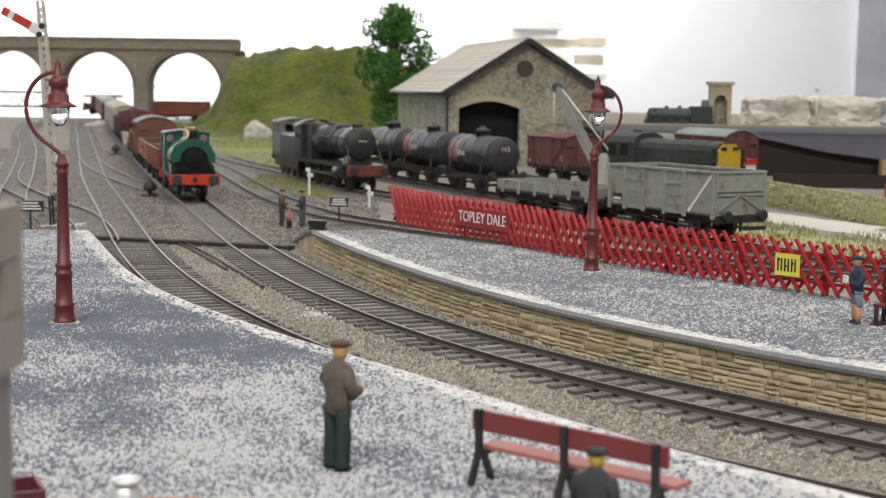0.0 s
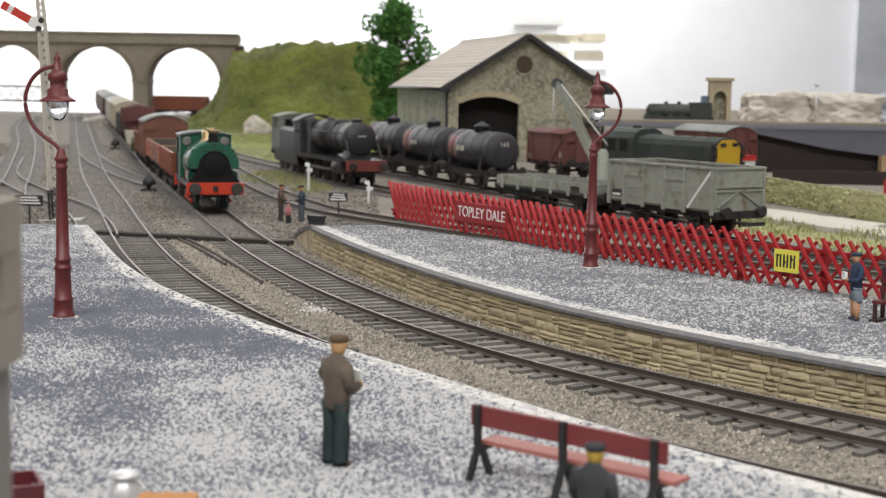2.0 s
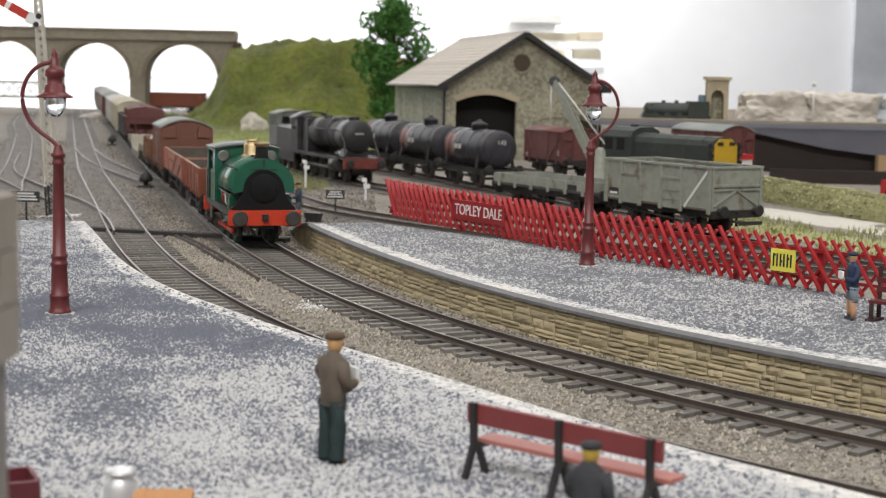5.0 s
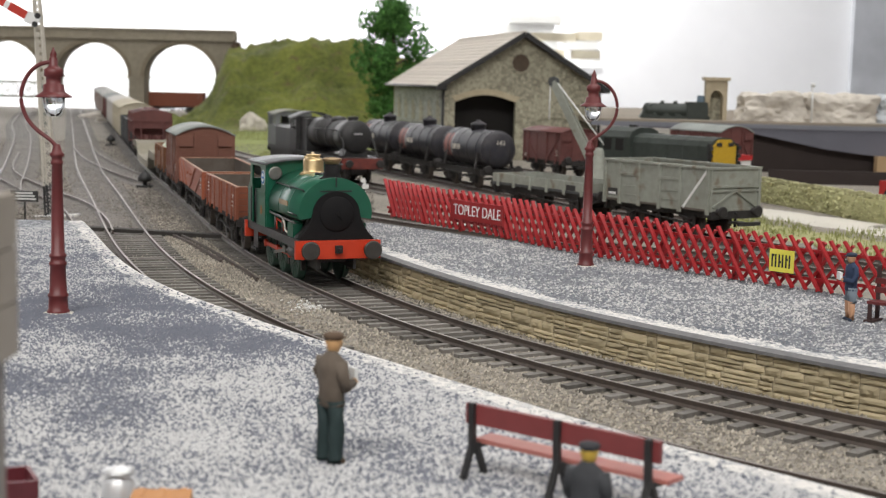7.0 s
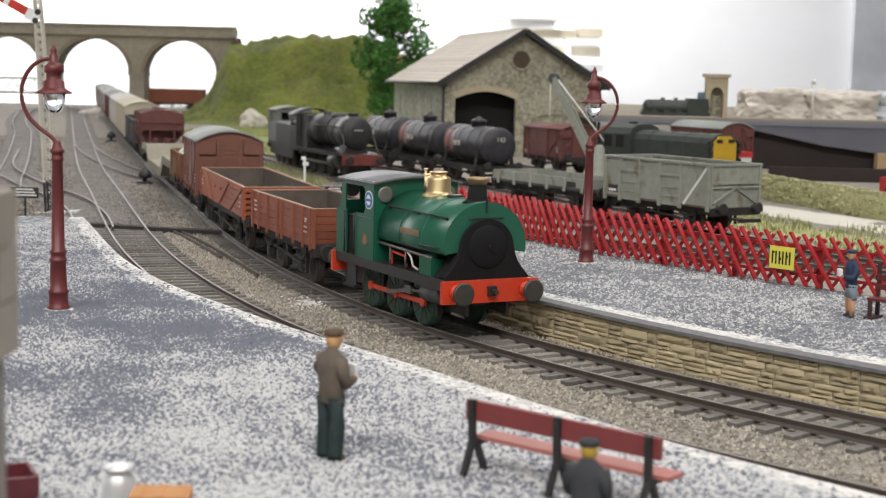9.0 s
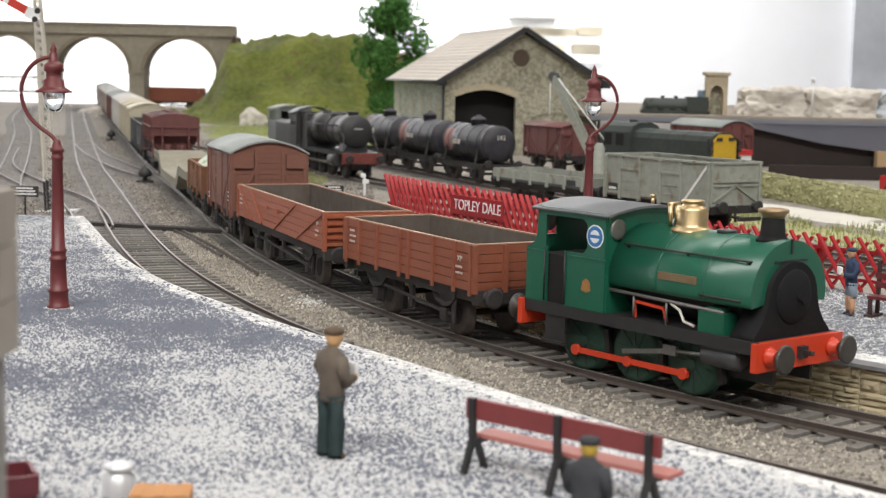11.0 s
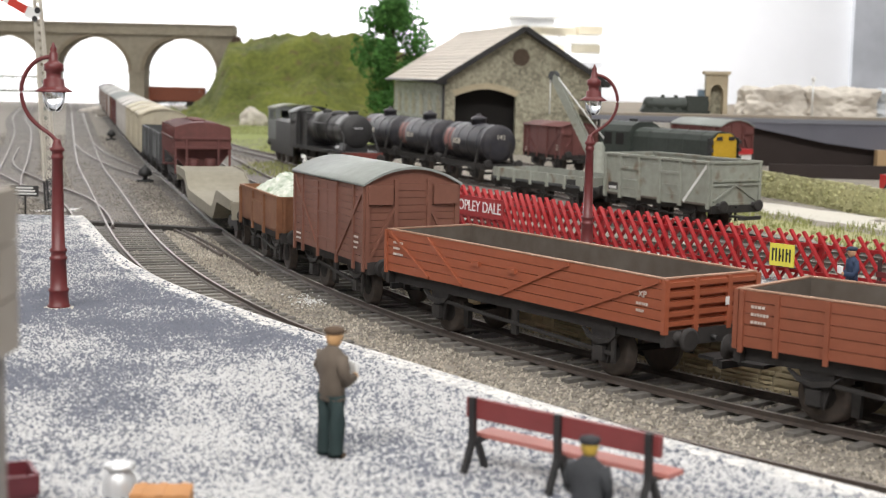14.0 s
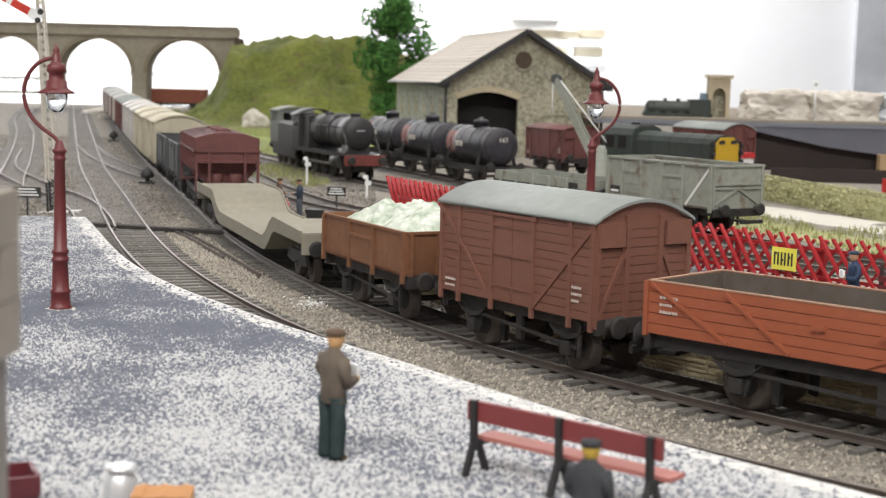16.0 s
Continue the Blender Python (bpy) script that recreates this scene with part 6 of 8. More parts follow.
def stone(name, label, x, y, z, sx, sy, sz, m, seed, cat="rock", boxy=2.0):
    bm = B()
    bmesh.ops.create_icosphere(bm, subdivisions=4, radius=1.0)
    for v in bm.verts:
        d = v.co.normalized()
        k = 1 + 0.28 * noise.noise(d * 1.7 + Vector((seed, 0, 0))) + 0.16 * abs(noise.noise(d * 4 + Vector((0, seed, 0)))) + 0.07 * noise.noise(d * 9 + Vector((0, 0, seed)))
        if boxy > 5:
            k += 0.16 * abs(noise.noise(d * 7 + Vector((seed, 2, 0)))) - 0.10 * abs(noise.noise(d * 13 + Vector((2, seed, 0))))
        d = d / (abs(d.x) ** boxy + abs(d.y) ** boxy + abs(d.z) ** boxy) ** (1 / boxy)
        v.co = Vector((d.x * sx, d.y * sy, max(d.z, -0.5) * sz)) * k
    for f in bm.faces:
        f.smooth = False
    return solid(name, bm, m, label, cat, (x, y, z + 0.42 * sz))


stone("boulder", "pale grey boulder at the foot of the hill", -264, 1985, -4, 19, 13, 17, M_ROCK, 1.3)
stone("boulder", "dark reddish-brown rock outcrop beside the viaduct end", -386, 2672, 62, 12, 16, 46, mat("dark_rock", (0.085, 0.05, 0.035), 0.95, (0.05, 0.045, 0.02), 0.1, 0.03, 0.8), 5.2, boxy=3.0)
stone("boulder", "low pale rock beside the far tracks", -560, 2420, -4, 46, 30, 8, M_ROCK, 4.1)
stone("boulder", "low pale rock beside the far tracks", -500, 2230, -4, 36, 30, 6, M_ROCK, 7.7)


def tree(x, y, z):
    t = thing("model_tree", "bushy model tree with a dense green foam crown", "tree", x, y, z)
    rnd = random.Random(8)
    bm = B()
    tube(bm, [(0, 0, 0), (1.5, 0, 30), (-1, 1, 70), (2, 0, 120), (1, 0, 150)], [5, 4, 3.4, 2, 0.8], 10)
    for k in range(16):
        a, h = rnd.uniform(0, math.tau), rnd.uniform(35, 130)
        r = 30 * (1 - abs(h - 85) / 110)
        tube(bm, [(0, 0, h), (r * 0.5 * math.cos(a), r * 0.5 * math.sin(a), h + 8), (r * math.cos(a), r * math.sin(a), h + 14)], [1.8, 1.2, 0.5], 6)
    part("trunk", bm, M_BARK, t)
    bm = B()
    lobes = []
    for k in range(72):
        h = rnd.uniform(24, 178)
        w = 60 * math.sin(min(1, max(0.12, (h - 15) / 165)) * math.pi * 0.86 + 0.28) ** 0.7
        a = rnd.uniform(0, math.tau)
        r = w * rnd.uniform(0.15, 0.84)
        lobes.append((Vector((r * math.cos(a), r * math.sin(a) * 0.8, h)), rnd.uniform(10, 17)))
    for c, r in lobes:
        for k in range(150):
            d = Vector((rnd.gauss(0, 1), rnd.gauss(0, 1), rnd.gauss(0, 1))).normalized()
            p = c + d * r * rnd.uniform(0.72, 1.08)
            s = rnd.uniform(1.3, 3.0)
            u = Vector((rnd.gauss(0, 1), rnd.gauss(0, 1), rnd.gauss(0, 1))).normalized() * s
            w = d.cross(u).normalized() * s * 0.8 + d * rnd.uniform(-0.5, 0.9)
            vs = [bm.verts.new(q) for q in (p - u, p + w, p + u, p - w)]
            top = bm.verts.new(p + d * s * 0.7)
            for q in range(4):
                bm.faces.new((vs[q], vs[(q + 1) % 4], top))
    part("crown", bm, M_LEAF, t)


tree(-72, 1905, -6)


def tufts(name, label, spots, m, seed, hgt=(2, 6), cat="grass"):
    """Upright blades in bunches; spots are (x, y, rx, ry, how many)."""
    bm = B()
    rnd = random.Random(seed)
    for x, y, rx, ry, n in spots:
        for k in range(n):
            a, r = rnd.uniform(0, math.tau), math.sqrt(rnd.random())
            px, py = x + rx * r * math.cos(a), y + ry * r * math.sin(a)
            h, w, b = rnd.uniform(*hgt), rnd.uniform(0.25, 0.6), rnd.uniform(0, math.tau)
            dx, dy = math.cos(b) * w, math.sin(b) * w
            tip = (px + rnd.uniform(-1, 1) * h * 0.35, py + rnd.uniform(-1, 1) * h * 0.35, -3.4 + h)
            bm.faces.new([bm.verts.new(q) for q in ((px - dx, py - dy, -3.6), (px + dx, py + dy, -3.6), tip)])
    return solid(name, bm, m, label, cat, kind="stuff")


def patch(name, label, pts, m, z, cat="grass"):
    bm = B()
    L = curve_of(pts + [pts[0]], 6, 4)
    c = L.mean(axis=0)
    vs = []
    for ring in (1.0, 0.75, 0.45):
        vs.append([bm.verts.new((*(c + (q - c) * ring * (1 + 0.1 * noise.noise(Vector((q[0] * 0.05, q[1] * 0.05, 0))))), z + (0.0 if ring < 1 else -0.9) + 0.5 * noise.noise(Vector((q[0] * 0.1, q[1] * 0.1, ring))))) for q in L[:-1]])
    n = len(vs[0])
    for a, b in zip(vs, vs[1:]):
        for k in range(n):
            bm.faces.new((a[k], a[(k + 1) % n], b[(k + 1) % n], b[k])).smooth = True
    bm.faces.new(vs[-1])
    return solid(name, bm, m, label, cat, kind="structure")


patch("grass_bank", "rough yellow-green grass beside the yard sidings", [(-330, 2020), (-90, 2020), (-60, 1500), (-120, 1330), (-180, 1270), (-235, 1420), (-290, 1700)], M_LAWN, -2.4)
patch("grass_bank", "rough grass strip between the sidings", [(-120, 1180), (-85, 1060), (-75, 985), (-112, 1010), (-150, 1130), (-175, 1230)], mat("dry_grass", (0.22, 0.21, 0.09), 0.95, (0.30, 0.27, 0.16), 0.3, 0.03, 0.6), -2.7)
patch("grass_bank", "rough grass strip in front of the cart road", [(150, 860), (235, 700), (330, 600), (300, 560), (215, 640), (165, 730), (130, 800)], mat("verge_grass", (0.27, 0.28, 0.10), 0.95, (0.40, 0.38, 0.22), 0.3, 0.03, 0.6), -2.2)
patch("cart_road", "pale dusty cart road beside the yard", [(150, 1010), (225, 880), (330, 690), (400, 600), (330, 570), (235, 735), (160, 890), (130, 980)], M_EARTH, -2.6, "road")


def hedge():
    t = thing("hedge_wall", "low dry-stone wall overgrown with hedge", "wall")
    L = Line(curve_of([(160, 1100), (214, 965), (254, 822), (300, 690), (350, 560)], 5, 5))
    bm = B()
    sweep(bm, L, 0, [(-3, -4), (3, -4), (2.2, 10.5), (-2.2, 10.5)], step=6)
    part("core", bm, M_HEDGE, t)
    rnd = random.Random(4)
    bm = B()
    for s in np.arange(0, L.n, 0.22):
        for q in (0, 1):
            zz = rnd.uniform(-3, 12)
            p = L.at(s, rnd.uniform(-1, 1) * 2.2 + (3.1 if q else 2.8) * (1 if rnd.random() < 0.75 else -1) * (0.7 if zz > 7 else 1))
            c, r = Vector((p[0], p[1], zz)), rnd.uniform(0.7, 1.7)
            vs = [bm.verts.new(c + Vector((rnd.gauss(0, 1), rnd.gauss(0, 1), rnd.gauss(0, 0.8))).normalized() * r) for _ in range(4)]
            for f in ((0, 1, 2), (0, 2, 3), (0, 3, 1), (1, 3, 2)):
                bm.faces.new([vs[i] for i in f])
    part("foliage", bm, M_HEDGE, t)
    bm = B()
    for s in np.arange(2, L.n, 3.2):
        p, d = L.at(s), L.dir(s)
        m = Matrix.Translation((p[0], p[1], 12.4 + rnd.uniform(-0.6, 0.5))) @ Matrix.Rotation(math.atan2(d[1], d[0]) + rnd.uniform(-0.1, 0.1), 4, "Z")
        box(bm, -1.4, 1.4, -1.7, 1.7, -1.2, rnd.uniform(0.6, 1.4), 0, m)
    part("coping_stones", bm, mat("mossy_stone", (0.50, 0.48, 0.28), 0.95, (0.37, 0.36, 0.19), 0.4, 0.05, 0.4, vary=0.2), t)["kind"] = "stuff"


hedge()
tufts("grass_tufts", "loose yellow-green grass tufts in the yard", [(-125, 1120, 35, 90, 1500), (-240, 1850, 90, 160, 2500), (-130, 1420, 50, 130, 1600), (240, 690, 60, 90, 2200), (170, 790, 30, 60, 900), (-95, 1010, 14, 40, 400)],
      mat("grass_blade", (0.24, 0.27, 0.08), 0.9, (0.33, 0.33, 0.14), 0.3, 0.03, 0.0, vary=0.3), 2, (2, 5))
tufts("bush", "bright green bush beside the road", [(243, 745, 9, 9, 900)], mat("bush_leaf", (0.10, 0.26, 0.04), 0.9, (0.16, 0.32, 0.06), 0.3, 0.03, 0.0, vary=0.3), 5, (5, 17), "bush")


# ---- goods shed ----
def goods_shed():
    ang = math.degrees(math.atan2(298, -60)) - 90
    t = thing("goods_shed", "rubble stone goods shed with a pale slate gable roof", "goods shed", 73, 1407, -3.3, ang)
    hw, L, ze, za = 76.0, 300.0, 73.0, 121.0
    dl, dr, dz = -66.0, -6.0, 56.0
    def gable(y0, y1, opening, name):
        bm = B()
        prof = [(-hw, 0), (-hw, ze), (0, za - 3), (hw, ze), (hw, 0)]
        if opening:
            arch = [(dr, 0)] + [(dr + (dl - dr) * k / 12, dz + 7 * math.sin(math.pi * k / 12)) for k in range(13)] + [(dl, 0)]
            prof = prof + arch
        prism(bm, prof, y0, y1, "Y")
        return part(name, bm, M_SHEDW, t, "rough rubble stone gable")
    gable(0, 6, True, "front_wall")
    gable(L - 6, L, False, "rear_wall")
    for s in (-1, 1):
        bm = B()
        box(bm, min(s * hw, s * (hw - 6)), max(s * hw, s * (hw - 6)), 6, L - 6, 0, ze)
        w = part("side_wall", bm, M_SHEDS, t, "coursed grey stone side wall")
        for k in range(6):
            y = 30 + k * 46
            bm = B()
            arch = [(y - 9, 34), (y + 9, 34)] + [(y + 9 * math.cos(a), 50 + 7 * math.sin(a)) for a in np.linspace(0, math.pi, 9)]
            prism(bm, arch, s * hw - 0.6, s * hw + 0.6, "X")
            part("blind_window", bm, M_SHEDW, w)
            bm = B()
            out = [(y + 11 * math.cos(a), 50 + 9.5 * math.sin(a)) for a in np.linspace(0, math.pi, 9)] + [(y + 8.6 * math.cos(a), 50 + 7 * math.sin(a)) for a in np.linspace(math.pi, 0, 9)]
            prism(bm, out, s * hw - 1.2, s * hw + 1.2, "X")
            part("window_arch", bm, M_SHEDS, w)
        # slates
        sl = math.hypot(hw + 9, za - ze + 6)
        a = math.atan2(za - ze + 2, hw)
        e = Vector((s * (hw + 8), 0, ze - 5.0 + 2))
        r = Vector((0, 0, za + 2))
        n = 15
        bm = B()
        vs = [bm.verts.new(Vector((v.x, y, v.z + o))) for y in (-8.5, L + 3.5) for v, o in ((e, -0.3), (r, -0.3), (r, -2), (e, -2))]
        for f in ((0, 1, 2, 3), (7, 6, 5, 4), (0, 4, 5, 1), (1, 5, 6, 2), (2, 6, 7, 3), (3, 7, 4, 0)):
            bm.faces.new([vs[i] for i in f])
        slope = part("roof_slope", bm, M_SLATE, t, "pale slate roof slope")
        for k in range(n):
            bm = B()
            p, q = e.lerp(r, k / n), e.lerp(r, (k + 1.2) / n if k < n - 1 else 1)
            vs = [bm.verts.new(Vector((v.x, y, v.z + o))) for y in (-9 + 0.3 * (k % 2), L + 4) for v, o in ((p, 1.1), (q, 0.3), (q, -0.25), (p, -0.25))]
            for f in ((0, 1, 2, 3), (7, 6, 5, 4), (0, 4, 5, 1), (1, 5, 6, 2), (2, 6, 7, 3), (3, 7, 4, 0)):
                bm.faces.new([vs[i] for i in f])
            part("slate_course", bm, M_SLATE, slope)
        bm = B()
        bar(bm, (s * (hw + 9), -9.5, ze - 4.2), (0, -9.5, za + 0.6), 1.6, 5.0)
        part("barge_board", bm, M_BLACK, t, "dark barge board")
        bm = B()
        rod(bm, (s * (hw + 9.5), -9, ze - 3.6), (s * (hw + 9.5), L, ze - 3.6), 1.6, 8)
        rod(bm, (s * (hw + 1.8), -2, 0), (s * (hw + 1.8), -2, ze - 4), 1.3, 8)
        box(bm, min(s * hw, s * (hw + 10)), max(s * hw, s * (hw + 10)), -9, -2, ze - 6.5, ze - 2)
        part("gutter", bm, M_BLACK, t)
    bm = B()
    rod(bm, (0, -9, za + 2.4), (0, L + 4, za + 2.4), 1.4, 8)
    part("ridge", bm, M_SLATE, t)
    bm = B()
    rod(bm, (-2, -0.9, 94), (-2, -0.2, 94), 8.6, 28, mi=0)
    part("round_window", bm, mat("gable_louvre", (0.115, 0.082, 0.055), 0.9, (0.07, 0.05, 0.035), 0.3, 0.04, 0.2), t, "dark brown round gable opening")
    bm = B()
    for k in range(24):
        a0, a1 = k * math.tau / 24 + 0.02, (k + 1) * math.tau / 24 - 0.02
        prism(bm, [(-2 + r * math.cos(a), 94 + r * math.sin(a)) for r, a in ((8.4, a0), (10.6, a0), (10.6, a1), (8.4, a1))], -1.6, 0.2, "Y")
    part("window_surround", bm, M_SHEDW, t)
    bm = B()
    up = [(dr + 4 + (dl - dr - 8) * k / 14, dz + 7 * math.sin(math.pi * min(max((k - 0.6) / 12.8, 0), 1)) + 5.5) for k in range(15)]
    dn = [(dr + (dl - dr) * k / 14, dz + 7 * math.sin(math.pi * k / 14) - 0.2) for k in range(14, -1, -1)]
    prism(bm, up + dn, -1.6, 2, "Y")
    part("door_arch", bm, M_DRESS, t, "pale dressed stone arch over the door")
    bm = B()
    arc = [(8 + 30 * math.cos(a), 34 + 12 * math.sin(a)) for a in np.linspace(0, math.pi, 13)]
    prism(bm, [(u + 26, v) for u, v in arc] + [(8 + 26 + 27 * math.cos(a), 31 + 11 * math.sin(a)) for a in np.linspace(math.pi, 0, 13)], -1.0, 1, "Y")
    part("blocked_arch", bm, M_SHEDW, t)
    # Added near-black sheet behind the door opening, standing in for the shade inside.
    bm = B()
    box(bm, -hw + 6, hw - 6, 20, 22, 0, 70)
    part("interior_shade_sheet", bm, M_DARK, t)


goods_shed()


# ---- stock standing in the yard ----
def put_on(ob, line, x, y, back=False):
    k = int(np.argmin(np.hypot(line.q[:, 0] - x, line.q[:, 1] - y)))
    s = line.s[k]
    p, d = line.at(s), line.dir(s, 20)
    ob.matrix_basis = place(p[0], p[1], 0, 0, 0, math.degrees(math.atan2(d[1], d[0])) + (180 if back else 0))
    return ob


def goods_engine():
    t = thing("goods_locomotive", "sooty black eight-coupled goods locomotive standing in the siding", "locomotive")
    F, R = 62.0, -60.0
    bm = B()
    box(bm, R, F, -14.5, 14.5, 16.5, 17.6)
    for y in (-14.5, 14.5):
        box(bm, R, F - 12, y - 0.4, y + 0.4, 15.4, 18.0)
    box(bm, -50, 56, -6, 6, 6, 16.5)
    part("running_plate", bm, M_SOOT, t)
    bm = B()
    box(bm, F - 1, F + 1, -15, 15, 10, 17.4)
    part("buffer_beam", bm, mat("dull_red_beam", (0.24, 0.045, 0.03), 0.7, (0.12, 0.03, 0.025), 0.3, 0.05, 0.1), t, "dirty red buffer beam")
    buffers(t, F + 1, 13.8, 1)
    bm = B()
    lathe(bm, [(11.4, -30), (11.4, -4), (11.0, -3.8), (10.8, 22), (10.8, 44)], 28, (0, 0, 32), "X")
    for x in (-28, -6, 14, 32):
        lathe(bm, [(11.5, x - 0.7), (11.7, x - 0.6), (11.7, x + 0.6), (11.5, x + 0.7)], 28, (0, 0, 32), "X")
    part("boiler", bm, M_SOOT, t, "sooty black boiler")
    bm = B()
    lathe(bm, [(11.6, 33), (11.6, 50), (10.6, 50.6), (9.4, 51.4), (5, 52.6), (0.6, 53)], 28, (0, 0, 32), "X")
    prism(bm, [(-9, 17), (9, 17), (7, 25), (-7, 25)], 36, 49, "X")
    box(bm, 52.6, 53.4, -4.2, 4.2, 33.2, 34.9)
    part("smokebox", bm, M_SOOT, t)
    bm = B()
    box(bm, 52.9, 53.6, -3.2, 3.2, 33.5, 34.6)
    part("number_bar", bm, mat("plate_grey", (0.4, 0.4, 0.4), 0.6), t)
    bm = B()
    lathe(bm, [(4.4, 42), (3.8, 43.2), (3.6, 44.6), (4.1, 45.0), (4.1, 45.8), (2.9, 46)], 16, (42, 0, 0))
    part("chimney", bm, M_SOOT, t)
    bm = B()
    lathe(bm, [(6.4, 41.5), (6, 43.4), (4.6, 44.8), (1, 45.4)], 16, (12, 0, 0))
    lathe(bm, [(3.4, 42), (3.2, 45), (1, 45.6)], 12, (-14, 0, 0))
    part("dome", bm, M_SOOT, t)
    bm = B()
    box(bm, -46, -28, -11.6, 11.6, 17.6, 42)
    part("firebox", bm, M_SOOT, t, bevel=1.5)
    bm = B()
    for s in (-1, 1):
        y = s * 14.6
        a, b = min(y, y - s * 0.7), max(y, y - s * 0.7)
        box(bm, -60, -44, a, b, 17.6, 33)
        box(bm, -47, -44, a, b, 33, 42.5)
        box(bm, -60, -57, a, b, 33, 42.5)
        box(bm, -53, -51.4, a, b, 33, 42.5)
    box(bm, -44.6, -44, -14, 14, 17.6, 43)
    rf = arc_roof(29.4, 42, 5, over=0.6)
    prism(bm, rf + [(y, z - 0.8) for y, z in rf[::-1]], -64, -43, "X", smooth=True)
    part("cab", bm, M_SOOT, t, "sooty black cab")
    for s in (-1, 1):
        bm = B()
        rod(bm, (34, s * 12.4, 12), (50, s * 12.4, 12), 4.6, 16)
        box(bm, 34, 50, min(s * 9, s * 14), max(s * 9, s * 14), 13, 18)
        part("cylinder", bm, M_SOOT, t)
        bm = B()
        bar(bm, (36, s * 12.6, 10), (4, s * 12, 9), 0.8, 1.6)
        bar(bm, (22, s * 11.4, 9), (-40, s * 11.4, 9), 0.8, 1.6)
        part("side_rods", bm, M_STEEL, t)
        bm = B()
        tube(bm, [(46, s * 11, 34), (54, s * 11.4, 28), (58, s * 12.5, 20), (60, s * 13, 17.4)], 0.6, 6)
        rod(bm, (-28, s * 12, 36), (44, s * 12, 36), 0.4, 6)
        part("handrail", bm, M_SOOT, t)
    for x in (22, 1, -20, -40):
        wheelset(t, x, 8.6, 12, [M_FRAME, M_FRAME], 8.2, "driving_wheelset")
    wheelset(t, 50, 5.6, 0, [M_FRAME, M_FRAME])
    tn = thing("tender", "weathered grey-black eight-wheeled tender behind the goods engine", "tender")
    bm = B()
    box(bm, -44, 44, -14.5, 14.5, 14.5, 17.5)
    for y in (-12, 12):
        box(bm, -43, 43, y - 0.6, y + 0.6, 7, 14.5)
    part("frame", bm, M_SOOT, tn)
    bm = B()
    prism(bm, [(-14.8, 17.5), (-14.8, 33), (-13.2, 35), (13.2, 35), (14.8, 33), (14.8, 17.5)], -12, 43, "X")
    part("tank", bm, M_SOOT, tn, "sooty tender tank", bevel=0.4)
    bm = B()
    for sd in (-1, 1):
        a, b = min(sd * 14.8, sd * 14.1), max(sd * 14.8, sd * 14.1)
        box(bm, -43, -12, a, b, 17.5, 33.5)
        for x0, x1 in ((-43, -38), (-32.5, -29.5), (-24, -20), (-15, -12)):
            box(bm, x0, x1, a, b, 33.5, 41)
        box(bm, -43, -12, a, b, 41, 43)
    for x in (-43, -12.7):
        box(bm, x, x + 0.7, -14.1, 14.1, 17.5, 33.5)
        for y0, y1 in ((-14.1, -11), (-4, 4), (11, 14.1)):
            box(bm, x, x + 0.7, y0, y1, 33.5, 41)
        box(bm, x, x + 0.7, -14.1, 14.1, 41, 44)
    part("rear_cab", bm, M_TENDER, tn, "dull grey cab with open windows")
    bm = B()
    rf = arc_roof(29.6, 43, 3.2, over=0.6)
    prism(bm, rf + [(y, z - 0.7) for y, z in rf[::-1]], -44.5, -10.5, "X", smooth=True)
    part("cab_roof", bm, M_GREYW, tn, "pale grey roof")
    for x in (-32, -14, 10, 30):
        wheelset(tn, x, 6.4)
    buffers(tn, -44, 13.8, -1)
    return t, tn


ENGINE, TENDER = goods_engine()
put_on(ENGINE, SIDING, -86, 1066)
put_on(TENDER, SIDING, -126, 1170)


